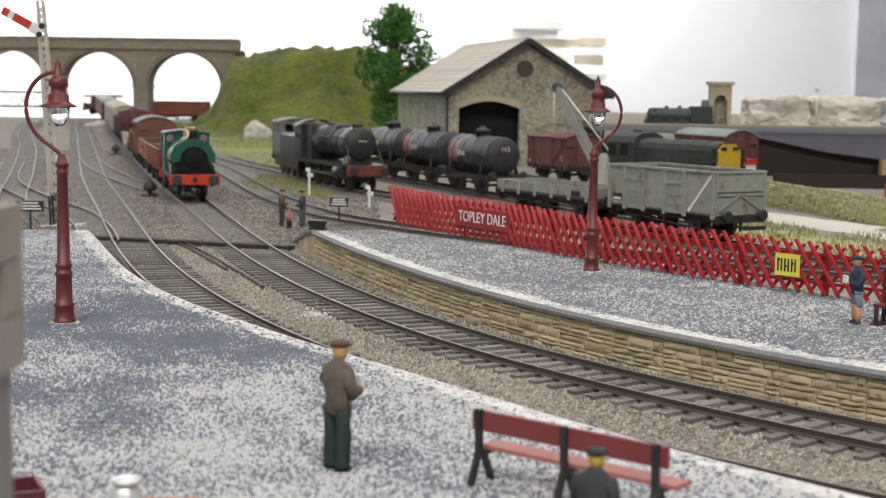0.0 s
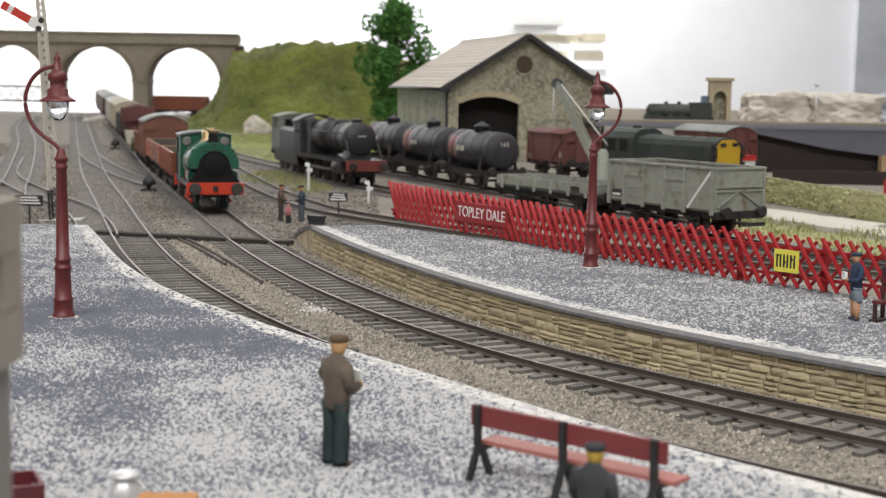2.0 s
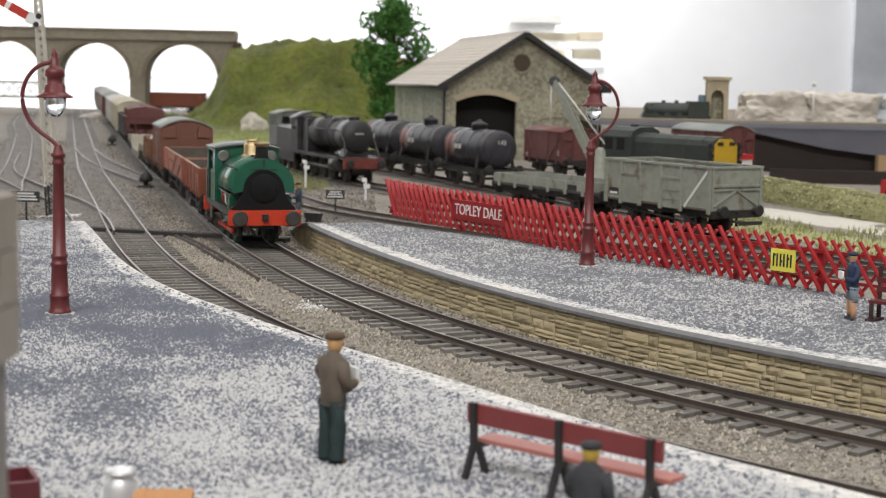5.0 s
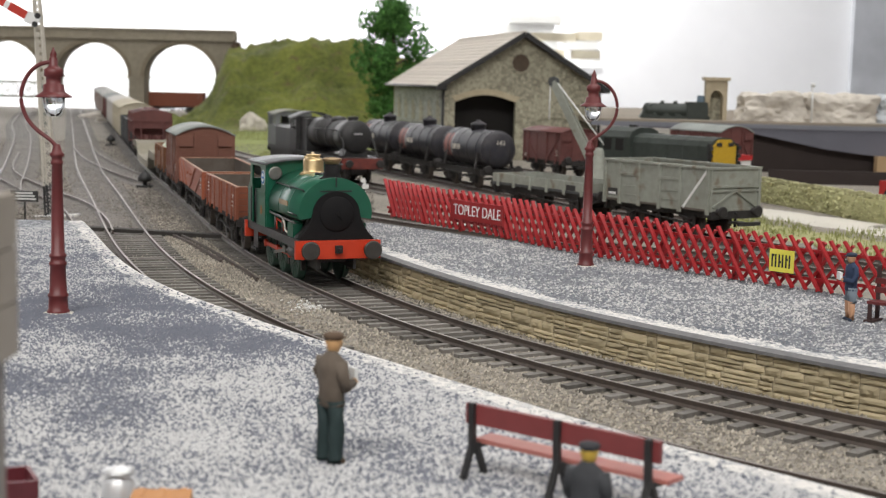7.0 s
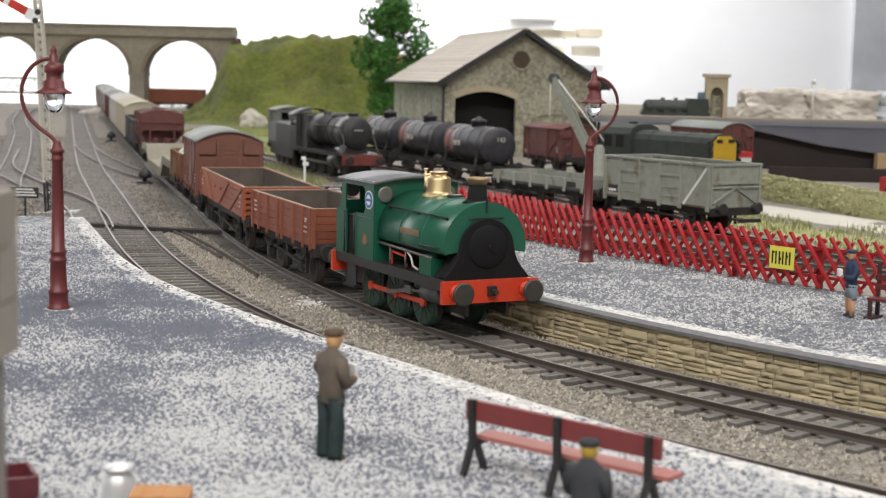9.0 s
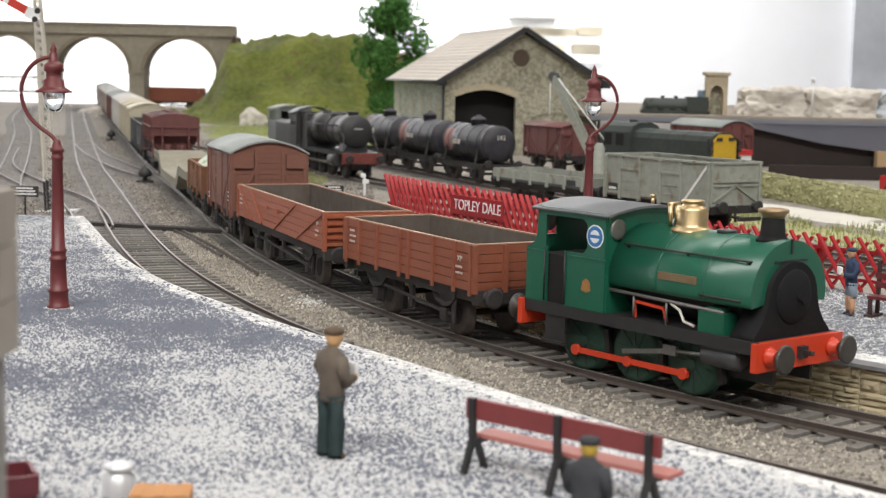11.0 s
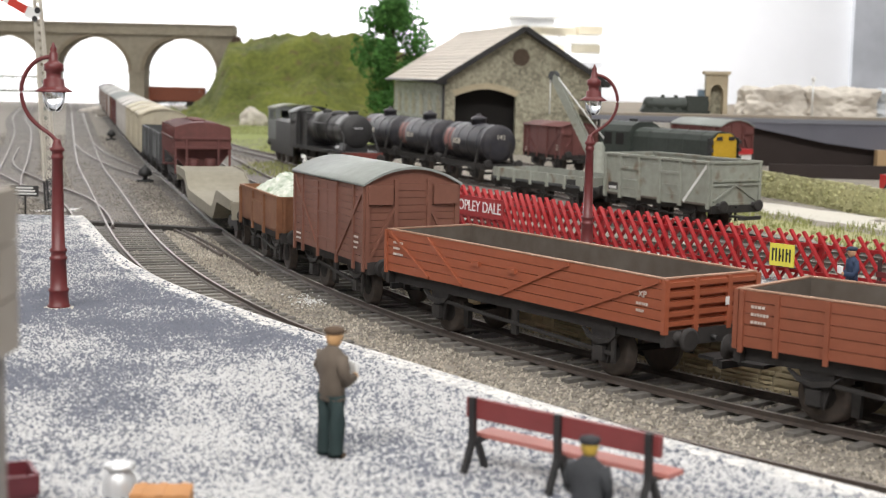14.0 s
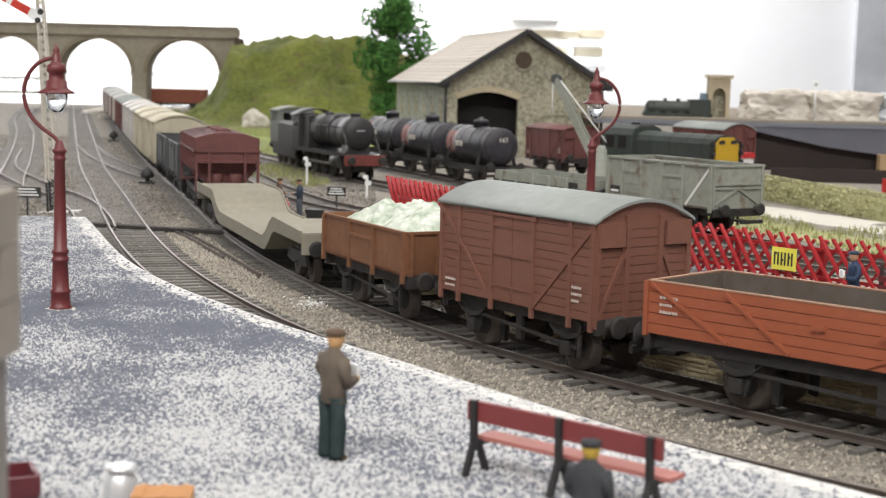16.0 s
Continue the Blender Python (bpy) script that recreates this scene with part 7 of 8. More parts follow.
def tank_wagon(x, y):
    t = thing("tank_wagon", "sooty black oil tank wagon with white lettering bars", "tank wagon", group="tank wagons in the siding")
    L = 76
    chassis(t, L, 40, 13.6)
    bm = B()
    lathe(bm, [(6, -37), (10.6, -36), (12.4, -34.4), (12.6, -33), (12.6, 33), (12.4, 34.4), (10.6, 36), (6, 37)], 28, (0, 0, 27), "X")
    body = part("barrel", bm, M_TANK, t, "sooty black riveted barrel")
    for xx in (-33, -24, -8, 8, 24, 33):
        bm = B()
        lathe(bm, [(12.55, xx - 0.8), (12.95, xx - 0.7), (12.95, xx + 0.7), (12.55, xx + 0.8)], 28, (0, 0, 27), "X")
        part("band", bm, M_TANK, body)
    for sd in (-1, 1):
        bm = B()
        ring = [[bm.verts.new((xx, sd * 12.75 * math.cos(a), 27 + 12.75 * math.sin(a))) for a in np.linspace(-0.55, 0.75, 9)] for xx in (-31.5, -25.5, -19.5)]
        for u, v in zip(ring, ring[1:]):
            for k in range(8):
                bm.faces.new((u[k], u[k + 1], v[k + 1], v[k])).smooth = True
        part("faded_panel", bm, mat("faded_red", (0.36, 0.12, 0.10), 0.75, (0.22, 0.16, 0.15), 0.25, 0.06, 0.1), body, "faded red advertising panel")
        bm = B()
        ring = [[bm.verts.new((xx, sd * 12.72 * math.cos(a), 27 + 12.72 * math.sin(a))) for a in np.linspace(-0.35, 0.95, 9)] for xx in (-19.0, -16.6)]
        for u, v in zip(ring, ring[1:]):
            for k in range(8):
                bm.faces.new((u[k], u[k + 1], v[k + 1], v[k])).smooth = True
        part("worn_stripe", bm, mat("worn_grey", (0.42, 0.42, 0.42), 0.75, (0.20, 0.20, 0.21), 0.4, 0.08, 0.1), body, "worn pale stripe")
    bm = B()
    lathe(bm, [(5.2, 37.5), (5.2, 42.2), (5.6, 42.4), (5.6, 43.2), (3.6, 44.4), (1.8, 44.8), (1.6, 46), (0.4, 46.2)], 16)
    part("manhole", bm, M_TANK, t)
    for s in (-1, 1):
        for xx in (-27, 27):
            bm = B()
            prism(bm, [(s * 13.6, 13.6), (s * 14.6, 13.6), (s * 12.2, 26), (s * 11.2, 26)], xx - 1, xx + 1, "X")
            part("stay", bm, M_FRAME, t)
        for k in range(5):
            bm = B()
            box(bm, -15 + k * 2.6, -13.4 + k * 2.6, s * 12.75 - 0.1, s * 12.75 + 0.1, 25.5, 29)
            part("lettering_bar", bm, M_POST, t)
    text_on(t, "143", 4.6, M_POST, place(37.05, 0.3, 31.4, 90, 0, 90))
    for yy in (-7.5, 7.5):
        bm = B()
        bar(bm, (37.2, yy, 13.6), (36.6, yy, 27.5), 0.6, 0.6)
        part("end_stay", bm, M_FRAME, t)
    put_on(t, TANKS, x, y)


for x, y in ((23, 1014), (-12, 1095), (-47, 1177)):
    tank_wagon(x, y)


def low_wagon():
    t = thing("plate_wagon", "weathered grey long low-sided wagon standing in the siding", "wagon")
    L, W = 92.0, 32.0
    chassis(t, L, 56, 14.0)
    bm = B()
    box(bm, -L / 2, L / 2, -W / 2, W / 2, 14, 15.4)
    part("floor", bm, M_DKGREY, t)
    for s in (-1, 1):
        bm = B()
        box(bm, -L / 2, L / 2, min(s * 16, s * 15), max(s * 16, s * 15), 15.4, 20.4)
        part("side", bm, M_GREYW, t, bevel=0.2)
        bm = B()
        box(bm, min(s * L / 2, s * (L / 2 - 1)), max(s * L / 2, s * (L / 2 - 1)), -15, 15, 15.4, 20.4)
        part("end", bm, M_GREYW, t, bevel=0.2)
        for k in range(6):
            x = -L / 2 + 6 + k * (L - 12) / 5
            bm = B()
            box(bm, x - 0.8, x + 0.8, min(s * 15.9, s * 16.9), max(s * 15.9, s * 16.9), 13, 20.2)
            part("stanchion", bm, M_GREYW, t)
        bm = B()
        box(bm, 26, 34, s * 16.05 - 0.1, s * 16.05 + 0.1, 15.5, 18.5)
        part("number_patch", bm, M_BLACK, t)
    put_on(t, SIDING, 65, 815)


low_wagon()


def big_mineral():
    t = thing("mineral_wagon", "weathered grey steel mineral wagon with a white diagonal stripe", "wagon")
    L, W, z0, z1 = 80.0, 32.0, 13.8, 34.0
    chassis(t, L, 44, 14.0)
    bm = B()
    box(bm, -L / 2, L / 2, -16, 16, z0, z0 + 1)
    part("floor", bm, M_INSIDE, t)
    for s in (-1, 1):
        bm = B()
        box(bm, -L / 2, L / 2, min(s * 16, s * 15.3), max(s * 16, s * 15.3), z0 + 1, z1)
        part("side_sheet", bm, M_GREYW, t, "weathered grey steel side")
        bm = B()
        box(bm, min(s * L / 2, s * (L / 2 - 0.7)), max(s * L / 2, s * (L / 2 - 0.7)), -15.3, 15.3, z0 + 1, z1)
        part("end_sheet", bm, M_GREYW, t)
        bm = B()
        box(bm, -L / 2 - 0.6, L / 2 + 0.6, s * 16 - 1.1, s * 16 + 1.1, z1, z1 + 1.1)
        part("top_rail", bm, M_GREYW, t)
        bm = B()
        box(bm, s * L / 2 - 0.8, s * L / 2 + 0.8, -14.9, 14.9, z1, z1 + 1.1)
        part("top_rail", bm, M_GREYW, t)
        for x in (-L / 2 + 0.8, -27, -12, 4, 19, L / 2 - 0.8):
            bm = B()
            box(bm, x - 0.8, x + 0.8, s * 16.5 - 0.7, s * 16.5 + 0.7, z0 - 1.5, z1)
            part("rib", bm, M_GREYW, t)
        for x in (-19.5, 11.5):
            bm = B()
            box(bm, x - 6.6, x + 6.6, s * 16.3 - 0.3, s * 16.3 + 0.3, z0 - 0.6, z1 - 6.6)
            d = part("side_door", bm, M_GREYW, t, bevel=0.2)
            for zz in (z0 + 3.5, z0 + 8):
                bm = B()
                box(bm, x - 6, x + 6, s * 16.7 - 0.3, s * 16.7 + 0.3, zz, zz + 0.5)
                part("door_rib", bm, M_GREYW, d)
            bm = B()
            box(bm, x - 7.4, x + 7.4, s * 16.6 - 0.7, s * 16.6 + 0.7, z1 - 6.6, z1 - 5.4)
            part("door_bar", bm, M_GREYW, d)
        bm = B()
        bar(bm, (21.5, s * 16.15, z0 + 1), (38, s * 16.15, z1 - 0.5), 0.4, 1.3)
        part("white_stripe", bm, M_WHITE, t)
        bm = B()
        box(bm, -L / 2 + 3, -L / 2 + 10.5, s * 16.05 - 0.1, s * 16.05 + 0.1, z0 + 2.5, z0 + 6.2)
        p = part("number_patch", bm, M_BLACK, t)
        bm = B()
        box(bm, -L / 2 + 3.6, -L / 2 + 9.6, s * 16.16 - 0.06, s * 16.16 + 0.06, z0 + 3, z0 + 4.2)
        part("number_bars", bm, M_WHITE, p)
    x = L / 2 + 0.4
    for a, b in (((-15, z0 + 12), (15, z0 + 12)), ((-15, z0 + 10), (15, z0 + 10)), ((0, z0 + 10), (-14, z0 + 2)), ((0, z0 + 10), (14, z0 + 2)), ((-15, z0 + 0.8), (15, z0 + 0.8)), ((-15.4, z0), (-15.4, z1)), ((15.4, z0), (15.4, z1))):
        bm = B()
        bar(bm, (x, *a), (x, *b), 1.0, 1.0)
        part("end_brace", bm, M_GREYW, t)
    put_on(t, SIDING, 119, 727)


big_mineral()
put_on(van("goods_van", "dull maroon goods van before the shed", 66.0, 40, M_MAROON, M_MAROON, W=31.5, ze=35, rise=3.2, group="vans in the yard", detail=False), BACK, 90, 1148)
REDVAN = van("goods_van", "red-brown goods van with a pale roof in the yard", 66.0, 40, M_MAROON, M_ROOF, group="vans in the yard", detail=False)
REDVAN.matrix_basis = place(218, 1190, -1.0, 0, 0, -62)


def shunter():
    t = thing("diesel_shunter", "dark green diesel shunter with a yellow end", "locomotive")
    bm = B()
    box(bm, -58, 58, -15, 15, 13, 16)
    for y in (-13, 13):
        box(bm, -50, 50, y - 0.8, y + 0.8, 5, 13)
    part("frame", bm, M_BLACK, t)
    hood = [(-12, 16), (12, 16), (12, 35), (10.5, 38.4), (6, 40.4), (0, 41), (-6, 40.4), (-10.5, 38.4), (-12, 35)]
    bm = B()
    prism(bm, hood, -22, 46, "X", smooth=False)
    h = part("bonnet", bm, M_DGREEN, t, "dark green bonnet", bevel=0.3)
    for x in (-8, 8, 22, 36):
        bm = B()
        prism(bm, [(y * 1.02, z + 0.25) for y, z in hood], x - 0.4, x + 0.4, "X")
        part("bonnet_rib", bm, M_DGREEN, h)
    bm = B()
    prism(bm, [(-11, 17), (11, 17), (11, 35), (5.5, 39.6), (-5.5, 39.6), (-11, 35)], 46, 47.2, "X")
    part("end_panel", bm, M_YELLOW, t, "bright yellow end panel")
    for s in (-1, 1):
        bm = B()
        for k in range(4):
            box(bm, 47, 48.2, min(s * 12.2, s * 15), max(s * 12.2, s * 15), 18 + k * 5, 20.5 + k * 5)
        box(bm, 45, 46.5, min(s * 12, s * 14.6), max(s * 12, s * 14.6), 17, 37)
        part("ladder", bm, [M_BLACK], t)
        bm = B()
        box(bm, 47.2, 47.8, min(s * 3.2, s * 8.2), max(s * 3.2, s * 8.2), 35.4, 37.6)
        part("lamp_bracket", bm, M_BLACK, t)
    bm = B()
    prof = [(-15, 16), (15, 16), (15, 38), (12.5, 42), (6, 44.4), (-6, 44.4), (-12.5, 42), (-15, 38)]
    prism(bm, prof, -50, -22, "X")
    c = part("cab", bm, M_DGREEN, t, "dark green cab", bevel=0.3)
    for s in (-1, 1):
        for x in (-42, -31):
            bm = B()
            box(bm, x - 3.6, x + 3.6, s * 15 - 0.15, s * 15 + 0.15, 29, 37)
            part("cab_window", bm, M_DARK, c)
    bm = B()
    box(bm, -36, -30, -1, 1, 44, 46)
    part("roof_vent", bm, M_BLACK, c)
    for x in (-26, 0, 26):
        wheelset(t, x, 8.4, 0, [M_FRAME, M_FRAME])
    buffers(t, 58, 13.8, 1)
    put_on(t, FRONT, 148, 957)


shunter()


def yard_crane():
    t = thing("yard_crane", "grey hand crane with a lattice jib in the goods yard", "crane", 105, 985, -3.3, 150)
    bm = B()
    lathe(bm, [(13, 0), (13, 5), (9, 7), (5, 8), (4.2, 30), (2, 33)], 18)
    part("pedestal", bm, M_GREYW, t)
    tip = (36, 0, 77)
    for s in (-1, 1):
        bm = B()
        bar(bm, (4, s * 3.2, 22), (tip[0], s * 1.4, tip[2]), 1.6, 5.0)
        part("jib_girder", bm, M_GREYW, t)
    bm = B()
    for k in range(9):
        u, v = k / 9, (k + 1) / 9
        bar(bm, (4 + 32 * u, -3.2 + 1.8 * u, 22 + 55 * u), (4 + 32 * v, 3.2 - 1.8 * v, 22 + 55 * v), 0.6, 0.6)
    part("jib_lacing", bm, M_GREYW, t)
    bm = B()
    rod(bm, (tip[0], -2.2, tip[2]), (tip[0], 2.2, tip[2]), 3.4, 16)
    part("jib_pulley", bm, M_DKGREY, t)
    bm = B()
    rod(bm, (tip[0] + 2.6, 0, tip[2] - 1), (tip[0] + 2.6, 0, tip[2] - 26), 0.5, 6)
    rod(bm, (tip[0], 0, tip[2] + 2.4), (-8, 0, 30), 0.5, 6)
    part("chain", bm, M_WHITE, t, "pale cord")


yard_crane()


def far_wagon():
    t = open_wagon("open_wagon", "brown bogie wagon with steel sides beyond the viaduct", 120, 70, 14, 40, 4, M_BAUX, "steel", group="wagons beyond the viaduct")
    t.matrix_basis = place(-520, 2760, -3, 0, 0, 0)
    t2 = copy_thing(t, place(-388, 2765, -3, 0, 0, 2))


far_wagon()


def gantry():
    t = thing("lattice_footbridge", "grey lattice girder bridge over the outer lines", "footbridge", -560, 1800, -3.3, 3)
    for y in (-8, 8):
        for zz in (44, 62):
            bm = B()
            bar(bm, (-120, y, zz), (62, y, zz), 1.6, 2.4)
            part("girder", bm, M_GREYW, t)
    bm = B()
    for k in range(14):
        x = -120 + k * 13
        for y in (-8, 8):
            bar(bm, (x, y, 44), (x + 13, y, 62), 0.6, 0.8)
            bar(bm, (x + 13, y, 44), (x, y, 62), 0.6, 0.8)
    part("lattice", bm, M_GREYW, t)
    bm = B()
    for x in (-118, 60):
        for y in (-8, 8):
            box(bm, x - 1.5, x + 1.5, y - 1.5, y + 1.5, 0, 62)
    part("trestle", bm, M_GREYW, t)


gantry()


# ---- the neighbouring layout and the back of the hall ----
def neighbour():
    t = thing("trestle_layout", "second baseboard on trestles with a grey painted edge", "baseboard")
    bm = B()
    box(bm, 130, 1500, 1300, 1900, 37, 42)
    part("deck", bm, mat("bare_board", (0.30, 0.25, 0.19), 0.8, (0.22, 0.19, 0.15), 0.03, 0.005, 0.1), t, "bare brown board")
    bm = B()
    box(bm, 130, 1500, 1296, 1300, 36, 40)
    part("edge", bm, M_BOARD, t)
    bm = B()
    prism(bm, [(140, 36), (1500, 36), (1500, 4), (400, 12), (340, 19), (268, 33)], 1297, 1300, "Y")
    part("bracing", bm, mat("dark_fascia", (0.15, 0.15, 0.18), 0.8, (0.11, 0.11, 0.13), 0.02, 0.003, 0.0), t, "dark grey bracing panel")
    # Added sheet behind the fascia, coloured as the shade under the deck.
    bm = B()
    box(bm, 260, 1500, 1306, 1310, -50, 36.5)
    part("void_shade_sheet", bm, M_UNDERDECK, t, "dark sheet standing for the shade under the deck")
    bm = B()
    box(bm, 260, 1500, 1312, 1890, -6, -3)
    part("lower_shelf", bm, M_UNDERDECK, t)
    bm = B()
    box(bm, 258, 1500, 1150, 1153, -5, 8)
    part("skirt_cloth", bm, M_UNDERDECK, t, "dark brown skirt cloth")
    for x in (392, 900):
        bm = B()
        box(bm, x - 8, x + 8, 1285, 1296, -1000 if x > 450 else -5, 14)
        part("leg", bm, M_WOOD, t, "bare pine leg", 0.8)
    bm = B()
    lathe(bm, [(3, -30), (6.5, -28), (7, -26), (7, 24), (6.6, 30)], 18, (212, 1345, 49.5), "X")
    box(bm, 181, 243, 1338, 1352, 42, 45)
    box(bm, 222, 241, 1336.5, 1353.5, 45, 58)
    prism(bm, [(179, 43), (184, 52), (190, 56), (190, 43)], 1339, 1351, "Y")
    for x in (192, 203, 214, 226, 236):
        rod(bm, (x, 1336.6, 44.6), (x, 1337.8, 44.6), 3.0, 12)
    for x in (200, 212):
        box(bm, x - 1.5, x + 1.5, 1343, 1347, 56, 58.5)
    solid("streamlined_locomotive", bm, M_DGREEN, "dark green locomotive model on the next layout", "locomotive")
    t = thing("tunnel_portal", "pale stone tunnel portal model standing on its own", "portal", 249, 1345, 42)
    bm = B()
    arch = [(6, 0)] + [(6 * math.cos(a), 19 + 8 * math.sin(a)) for a in np.linspace(0, math.pi, 9)] + [(-6, 0)]
    prism(bm, [(-10, 0), (-10, 36), (10, 36), (10, 0)] + arch, -5, 5, "Y")
    part("arch_wall", bm, M_DRESS, t)
    bm = B()
    box(bm, -12, 12, -7, 7, 36, 39)
    part("cornice", bm, M_DRESS, t, bevel=0.5)
    bm = B()
    box(bm, -6, 6, 5, 6, 0, 28)
    part("backing", bm, M_SHEDW, t)
    bm = B()
    rod(bm, (238, 1350, 42), (238, 1350, 64), 7, 14, 5)
    solid("blue_canister", bm, mat("slate_blue", (0.10, 0.15, 0.19), 0.6), "dull blue canister beside the portal", "canister")
    for k, (x, w, m) in enumerate(((305, 31, M_ROCK), (366, 33, M_ROCK), (432, 30, mat("pale_plaster", (0.62, 0.65, 0.68), 0.9, (0.42, 0.45, 0.48), 0.12, 0.03, 0.6)))):
        stone("rock_outcrop", "pale carved plaster rock outcrop on the next layout", x, 1360, 42, w * 0.93, 18, 17.5, m, 2.3 + 3.1 * k, boxy=7.0)
    bm = B()
    rod(bm, (336, 1335, 42), (336, 1335, 76), 0.9, 8)
    rod(bm, (336, 1335, 74), (336, 1335, 78), 2.0, 8)
    solid("lamp_standard", bm, M_WHITE, "thin white lamp standard between the rocks", "lamp post")
    t = thing("model_lorry", "small red and white model lorry", "lorry", 226, 1120, -4, -60)
    bm = B()
    box(bm, -11, 11, -7, 7, 4, 14)
    part("body", bm, mat("lorry_red", (0.55, 0.03, 0.03), 0.4), t, bevel=0.8)
    bm = B()
    box(bm, 0, 9, -6.4, 6.4, 14, 21)
    part("cab", bm, M_WHITE, t, bevel=0.8)
    bm = B()
    box(bm, -1, 10, -6.8, 6.8, 21, 25)
    part("roof", bm, mat("lorry_roof", (0.55, 0.03, 0.03), 0.4), t, bevel=1.2)
    for x in (-7, 7):
        for y in (-7, 7):
            bm = B()
            rod(bm, (x, y - 1, 4), (x, y + 1, 4), 4, 14)
            part("wheel", bm, M_BLACK, t)
    t = thing("model_car", "small red and white model car at the roadside", "car", 322, 985, -3, -60)
    bm = B()
    box(bm, -24, 24, -10, 10, 3, 14)
    part("body", bm, mat("car_red", (0.5, 0.03, 0.03), 0.3), t, bevel=2)
    bm = B()
    box(bm, -12, 12, -9, 9, 14, 21)
    part("roof", bm, M_WHITE, t, bevel=2)
    for x in (-15, 15):
        for y in (-10, 10):
            bm = B()
            rod(bm, (x, y - 1, 4), (x, y + 1, 4), 4, 14)
            part("wheel", bm, M_BLACK, t)


neighbour()


def back_table():
    t = thing("trestle_table", "white topped table against the hall wall", "table", 420, 6180, -1000)
    bm = B()
    box(bm, -830, 215, -250, 250, 1108, 1133)
    part("tabletop", bm, M_WALL, t, bevel=2)
    for x in (-790, 175):
        for y in (-210, 210):
            bm = B()
            box(bm, x - 15, x + 15, y - 15, y + 15, 0, 1108)
            part("leg", bm, M_STEEL, t)
    rnd = random.Random(21)
    m2 = mat("cream_card", (0.72, 0.66, 0.52), 0.8, (0.62, 0.56, 0.42), 0.02, 0.004, 0.0)
    for x, z, w, m in ((343, 0, 250, M_WHITE), (385, 37, 200, m2), (318, 71, 268, M_WHITE), (438, 105, 184, m2), (318, 139, 250, M_WHITE), (359, 176, 217, M_WHITE), (570, 0, 150, M_WHITE), (577, 37, 117, m2), (560, 73, 134, M_WHITE), (585, 113, 100, m2)):
        bm = B()
        box(bm, -w / 2, w / 2, -83, 83, 0, 34)
        solid("card_box", bm, m, "white and cream card box in a stack", "box", (x, 6100 + rnd.uniform(-12, 12), z + 133, 0, 0, rnd.uniform(-6, 6)), 1.5, group="stacked boxes")


back_table()


# ---- stones of the platform wall ----
def platform_stones():
    """Irregular courses of rock-faced stones, shared among a few shapes."""
    rnd = random.Random(17)
    shapes = []
    for k in range(14):
        bm = B()
        nx, nz = 5, 3
        g = {}
        for i in range(nx + 1):
            for j in range(nz + 1):
                u, v = i / nx, j / nz
                edge = min(u, 1 - u) * nx < 0.5 or min(v, 1 - v) * nz < 0.5
                d = 0.0 if edge else 0.10 + 0.10 * rnd.random()
                g[i, j] = bm.verts.new((u - 0.5 + (0 if edge else rnd.uniform(-0.03, 0.03)), -(0.0 if edge else d * 4.2), v - 0.5))
        for i in range(nx):
            for j in range(nz):
                bm.faces.new((g[i, j], g[i + 1, j], g[i + 1, j + 1], g[i, j + 1]))
        rim = [g[i, 0] for i in range(nx + 1)] + [g[nx, j] for j in range(1, nz + 1)] + [g[i, nz] for i in range(nx - 1, -1, -1)] + [g[0, j] for j in range(nz - 1, 0, -1)]
        back = [bm.verts.new((v.co.x * 1.0, 1.2, v.co.z)) for v in rim]
        for a in range(len(rim)):
            b = (a + 1) % len(rim)
            bm.faces.new((rim[a], rim[b], back[b], back[a]))
        shapes.append(mesh_of("stone", bm, M_STONE))
    top = FAR_Z - 1.7
    begin = 1.0
    while begin < FAR_EDGE.n - 12:
        end = min(begin + rnd.uniform(38, 80), FAR_EDGE.n - 10)
        z = -3.4
        while z < top - 0.5:
            h = rnd.choice((1.1, 1.5, 1.9, 2.3, 2.9, 3.3))
            if z + h > top - 1.0:
                h = top - z
            s = begin
            while s < end - 0.3:
                w = rnd.uniform(4.0, 13.0) * (0.75 if h < 1.4 else 1.0)
                if s + w > end - 2.5:
                    w = end - s
                halves = ((z, h),) if h < 2.2 or rnd.random() < 0.6 else ((z, h * 0.45), (z + h * 0.45, h * 0.55))
                for zc, hc in halves:
                    mid = s + w / 2
                    p, d = FAR_EDGE.at(mid, -0.15), FAR_EDGE.dir(mid, w / 2)
                    m = place(p[0], p[1], zc + hc / 2 + rnd.uniform(-0.06, 0.06), 0, rnd.uniform(-0.8, 0.8), math.degrees(math.atan2(d[1], d[0])) + rnd.uniform(-1.2, 1.2))
                    o = new("stone", rnd.choice(shapes))
                    o.parent = PLATFORM
                    o.matrix_basis = m @ Matrix.Diagonal((w - rnd.uniform(0.12, 0.35), rnd.uniform(0.45, 1.25), hc - 0.13, 1))
                s += w
            z += h
        begin = end


platform_stones()


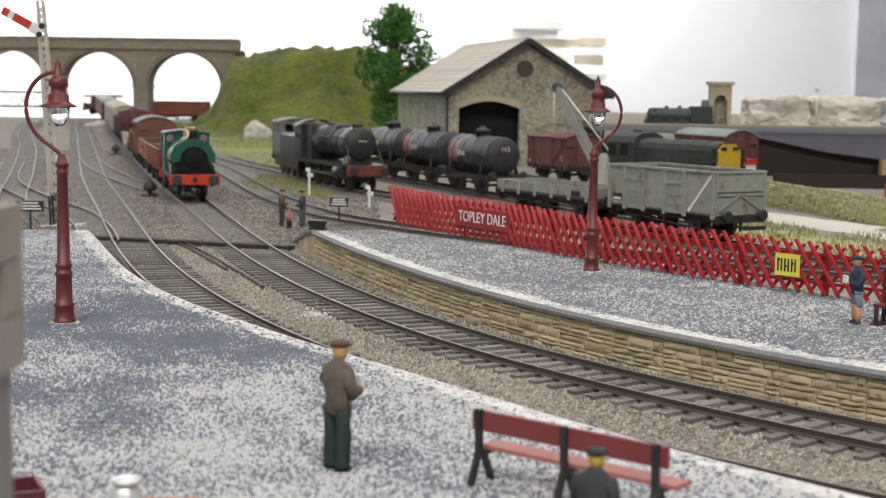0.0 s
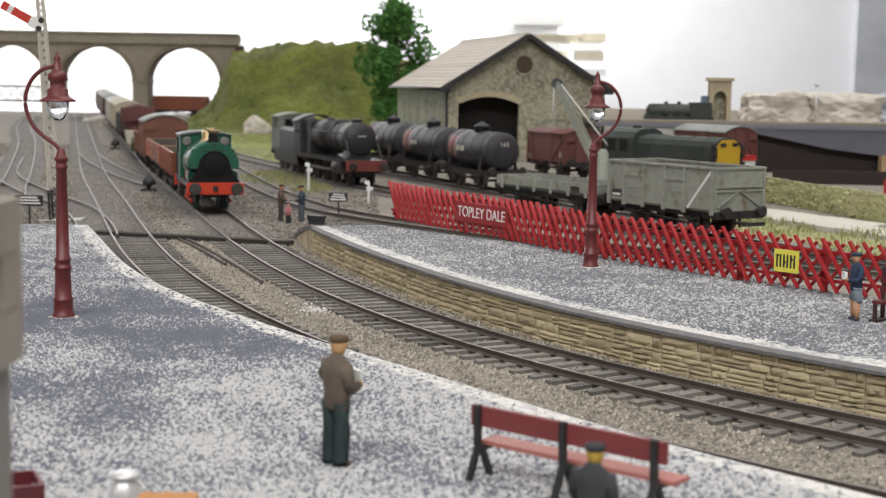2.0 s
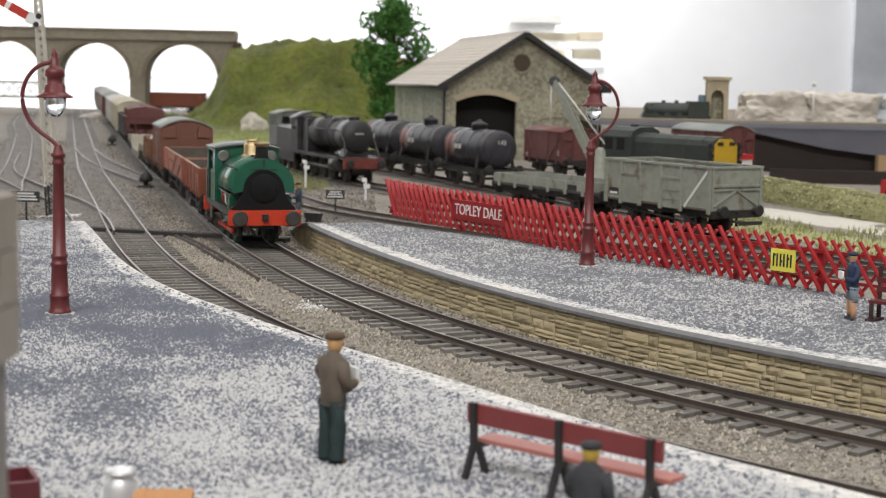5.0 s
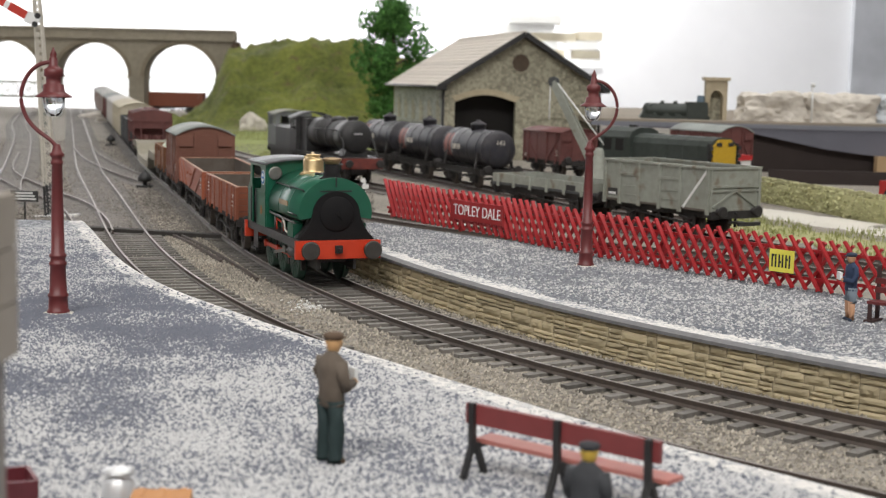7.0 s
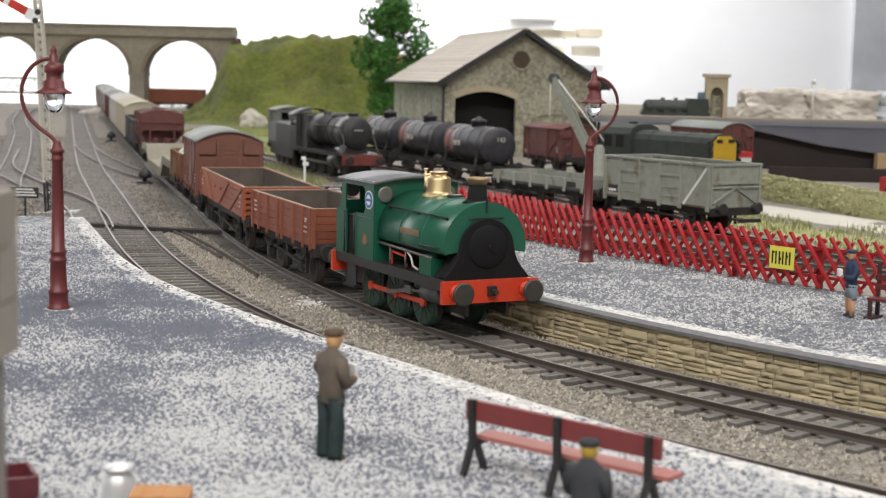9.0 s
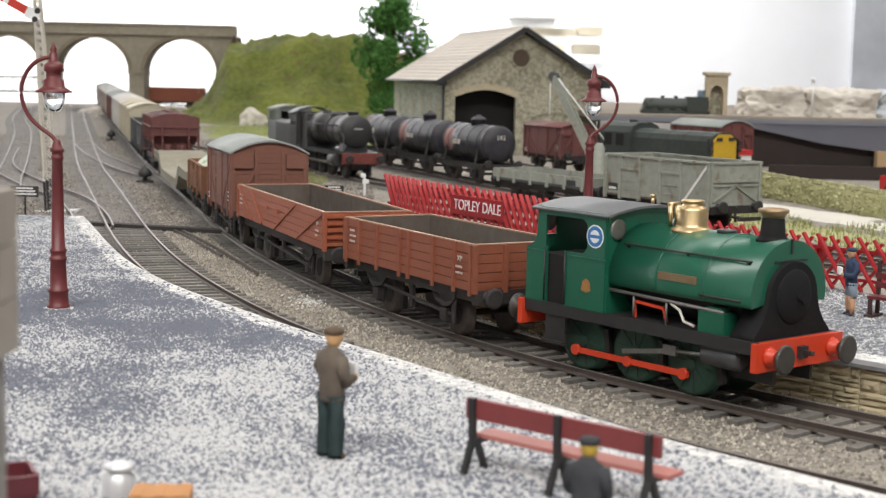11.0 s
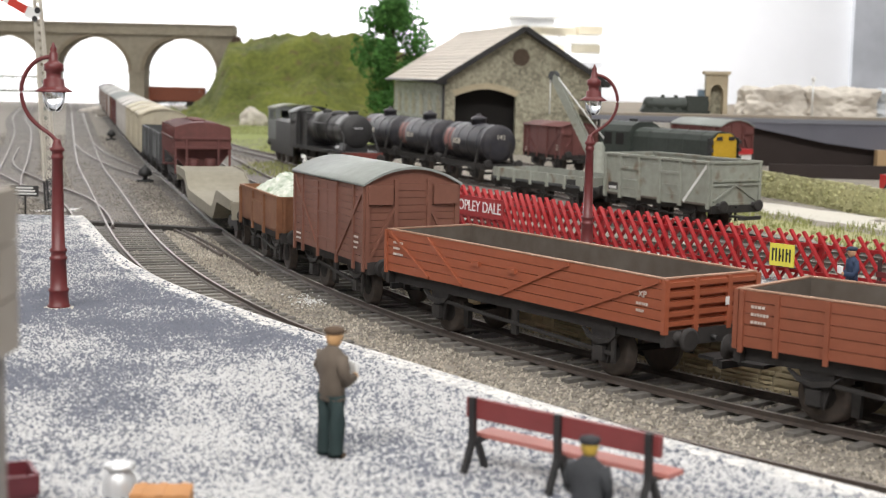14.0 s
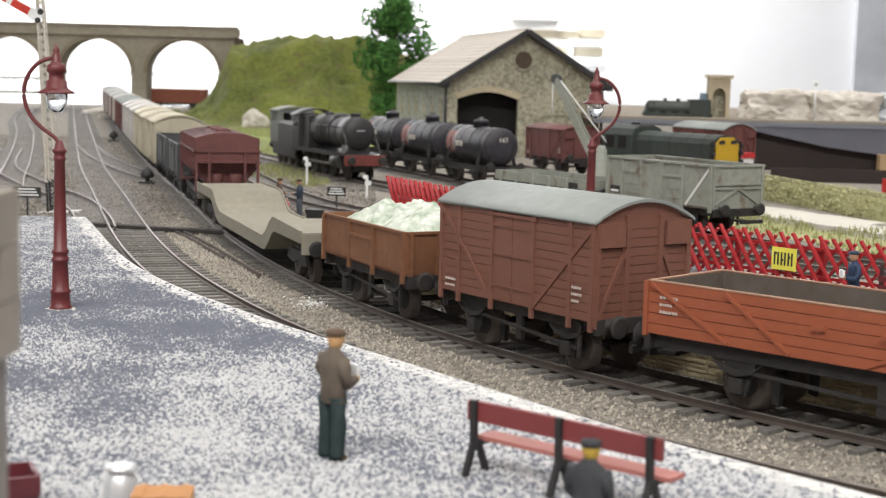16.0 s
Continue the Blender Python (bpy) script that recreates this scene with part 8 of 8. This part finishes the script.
# ---- loose ballast round the near rails ----
def loose_stones():
    rnd = random.Random(23)
    V, F = [], []
    def add(x, y, z, r):
        n = len(V)
        for q in ((1, 0, -0.3), (-0.5, 0.87, -0.3), (-0.5, -0.87, -0.3), (0.2, 0.1, 0.9)):
            V.append(((x + q[0] * r * rnd.uniform(0.7, 1.2)) * U, (y + q[1] * r * rnd.uniform(0.7, 1.2)) * U, (z + q[2] * r * rnd.uniform(0.7, 1.1)) * U))
        F.extend(((n, n + 1, n + 3), (n + 1, n + 2, n + 3), (n + 2, n, n + 3), (n, n + 2, n + 1)))
    for k in range(52000):
        s = rnd.uniform(2480, 3340)
        u = rnd.uniform(-22, 62)
        if 6.9 < abs(u) < 10.4 or 44 < u < 62 and abs(abs(u - 53) - 8.7) < 1.6:
            continue
        p = MAIN.at(s, u)
        inside = abs(u) < 17 or abs(u - 53) < 17
        if inside and (s - 304) % 7.4 < 2.7 and rnd.random() < 0.85:
            continue
        add(p[0], p[1], (-2.75 if inside else -2.6) + rnd.uniform(-0.3, 0.25), rnd.uniform(0.3, 0.75))
    me = bpy.data.meshes.new("loose_ballast")
    me.from_pydata(V, [], F)
    me.materials.append(M_LOOSE)
    tagged(new("loose_ballast", me), "loose grey-brown ballast chippings between the tracks", "ballast", kind="stuff")


loose_stones()


# ---- single chippings lying on the platforms ----
def scatter(name, label, xy, z, radii, m, seed):
    rng = np.random.default_rng(seed)
    n = len(xy)
    r, turn = rng.uniform(*radii, n), rng.uniform(0, math.tau, n)
    V = np.zeros((n, 4, 3))
    for k in range(3):
        a = turn + k * math.tau / 3 + rng.uniform(-0.4, 0.4, n)
        V[:, k, 0], V[:, k, 1], V[:, k, 2] = xy[:, 0] + r * np.cos(a), xy[:, 1] + r * np.sin(a), z - 0.1
    V[:, 3, :2] = xy + rng.uniform(-0.3, 0.3, (n, 2)) * r[:, None]
    V[:, 3, 2] = z + r * rng.uniform(0.35, 0.8, n)
    base = (np.arange(n) * 4)[:, None, None]
    F = (base + np.array([[0, 1, 3], [1, 2, 3], [2, 0, 3]])[None]).reshape(-1, 3)
    me = bpy.data.meshes.new(name)
    me.from_pydata((V.reshape(-1, 3) * U).tolist(), [], F.tolist())
    me.materials.append(m)
    tagged(new(name, me), label, "chippings", kind="stuff")


def platform_grains():
    rng = np.random.default_rng(41)
    q = NEAR_EDGE.q[::-1]
    y = 178 + 400 * rng.random(190000) ** 1.35
    edge = np.interp(y, q[:, 1], q[:, 0])
    lo = -0.34 * y - 14
    x = lo + (edge - lo) * rng.random(len(y))
    keep = rng.random(len(y)) * 5.0 + 5.5 < (edge - x) * 0.86
    spill = (rng.random(len(y)) < 0.07) & (edge - x > 1.2)
    xy = np.stack([x, y], 1)[keep | spill]
    scatter("platform_chippings", "grey and white chippings strewn over the island platform", xy, NEAR_Z, (0.38, 0.85), M_GRAIN, 5)
    u, v = FAR_EDGE.n * rng.random(60000), rng.random(60000)
    pts = []
    for s0, w in zip(u, v):
        d = -6.5 - (min(92, 26 + s0 * 0.45) - 3) * w
        if -d < 13 and rng.random() < 0.55:
            continue
        pts.append((s0, d))
    pts = np.array(pts)
    c = np.stack([np.interp(pts[:, 0], FAR_EDGE.s, FAR_EDGE.q[:, k]) for k in (0, 1)], 1)
    e = np.stack([np.interp(pts[:, 0] + 3, FAR_EDGE.s, FAR_EDGE.q[:, k]) - np.interp(pts[:, 0] - 3, FAR_EDGE.s, FAR_EDGE.q[:, k]) for k in (0, 1)], 1)
    e /= np.maximum(np.linalg.norm(e, axis=1), 1e-6)[:, None]
    xy = c + pts[:, 1:2] * np.stack([e[:, 1], -e[:, 0]], 1)
    y = 690 + 900 * rng.random(60000) ** 1.5
    x = rng.uniform(-0.36 * y - 20, -0.06 * y + 10)
    scatter("loose_ash", "loose ash and cinders strewn between the far tracks", np.stack([x, y], 1), -2.55, (0.5, 1.25), M_CINDER, 7)
    scatter("platform_chippings", "grey chippings strewn over the stone-faced platform", xy, FAR_Z, (0.4, 0.9), M_GRAIN_FAR, 6)


platform_grains()


# ---- the goods train: each vehicle with the distance of its middle behind the leading buffers, and its wheelbase ----
LOCO, LOCO_WHEELS, LOCO_RODS = steam_loco()
TRAIN = [(LOCO, 45.5, 40.0)]
TRAIN.append((open_wagon("open_wagon", "bauxite brown five-plank open wagon with steel underframe", 79.0, 42, 15.2, 28.0, 5, M_BAUX, W=31.2), 135.3, 42))
TRAIN.append((open_wagon("tube_wagon", "long orange-brown open wagon with corrugated ends", 117.5, 70, 15.2, 27.6, 5, M_BAUX2, "steel", W=30.8), 250.8, 70))
TRAIN.append((van("goods_van", "brown planked goods van with a grey arched roof", 65.0, 40, M_BAUX3, M_ROOF, z0=14.6, ze=39.6, W=32.0), 357.7, 40))
TRAIN.append((mineral("mineral_wagon", "rusty brown mineral wagon with a sheeted load", 62.0, M_RUST, True, z0=15.0, z1=27.4), 439.5, 36))
TRAIN.append((well_wagon(), 599.0, 176))
TRAIN.append((hopper(), 770.0, 42))
lag = 858.0
for k in range(2):
    TRAIN.append((mineral("mineral_wagon", "dark grey steel mineral wagon", 66.0, M_DKGREY, z1=31.0), lag, 36))
    lag += 84
vans = [(M_CREAM, "pale cream goods van with a cream ribbed roof", M_CREAM)] * 3 + [(M_WHITEV, "off-white goods van with a pale roof", M_WHITEV)] * 3 + [(M_MAROON, "maroon goods van with a grey roof", M_ROOF)] * 2
vans += [(M_BAUX3, "brown goods van with a grey roof", M_ROOF), (M_WHITEV, "off-white goods van with a pale roof", M_WHITEV)] * 4
for m, lab, roof in vans:
    TRAIN.append((van("goods_van", lab, 70.0, 40, m, roof, detail=False), lag + 2, 40))
    lag += 86
TRAIN.append((brake_van(), 2405.0, 48))

# travel of the leading buffers along the main line
TRAVEL = [(0, 2358), (0.5, 2386), (1, 2415), (1.5, 2444.5), (2, 2474.5), (2.5, 2505.2), (3, 2536.2), (3.5, 2567.2), (4, 2597.8), (4.5, 2627.2), (5, 2656.3), (5.5, 2685.2), (6, 2713.8), (6.5, 2742.2),
          (7, 2771), (7.5, 2799), (8, 2826.9), (8.5, 2854.3), (9, 2882.3), (9.5, 2909.3), (10, 2936.4), (10.5, 2963.6), (11, 2991), (11.5, 3018.5), (12, 3046.5), (12.5, 3074.2), (13, 3102.2), (13.5, 3129.2),
          (14, 3157.2), (14.5, 3185), (15, 3212.8), (15.5, 3239.3), (16, 3266.4)]


def on_track(s, wb):
    """The pose of a vehicle whose axles stand on the main line round s."""
    def point(u):
        e = max(0.0, u - (MAIN.n - 12))
        return MAIN.at(min(u, MAIN.n - 12)) + e * MAIN.dir(MAIN.n - 14)
    a, b = point(s - wb / 2), point(s + wb / 2)
    c, d = (a + b) / 2, b - a
    return place(c[0], c[1], 0, 0, 0, math.degrees(math.atan2(d[1], d[0])))


def motions():
    ts, ss = [r[0] for r in TRAVEL], [r[1] for r in TRAVEL]
    for ob, behind, wb in TRAIN:
        walk(ob, [(t, on_track(s - behind, wb)) for t, s in TRAVEL])
    fine = [k / 10 for k in range(161)]
    for w, x in zip(LOCO_WHEELS, AXLES):
        walk(w, [(t, place(x, 0, WHEEL_R, 0, math.degrees(float(np.interp(t, ts, ss)) / WHEEL_R) % 360, 0)) for t in fine])
    for rd in LOCO_RODS:
        rows = []
        for t in fine:
            a = float(np.interp(t, ts, ss)) / WHEEL_R
            rows.append((t, place(2.6 * math.cos(a), 0, WHEEL_R - 2.6 * math.sin(a))))
        walk(rd, rows)


motions()
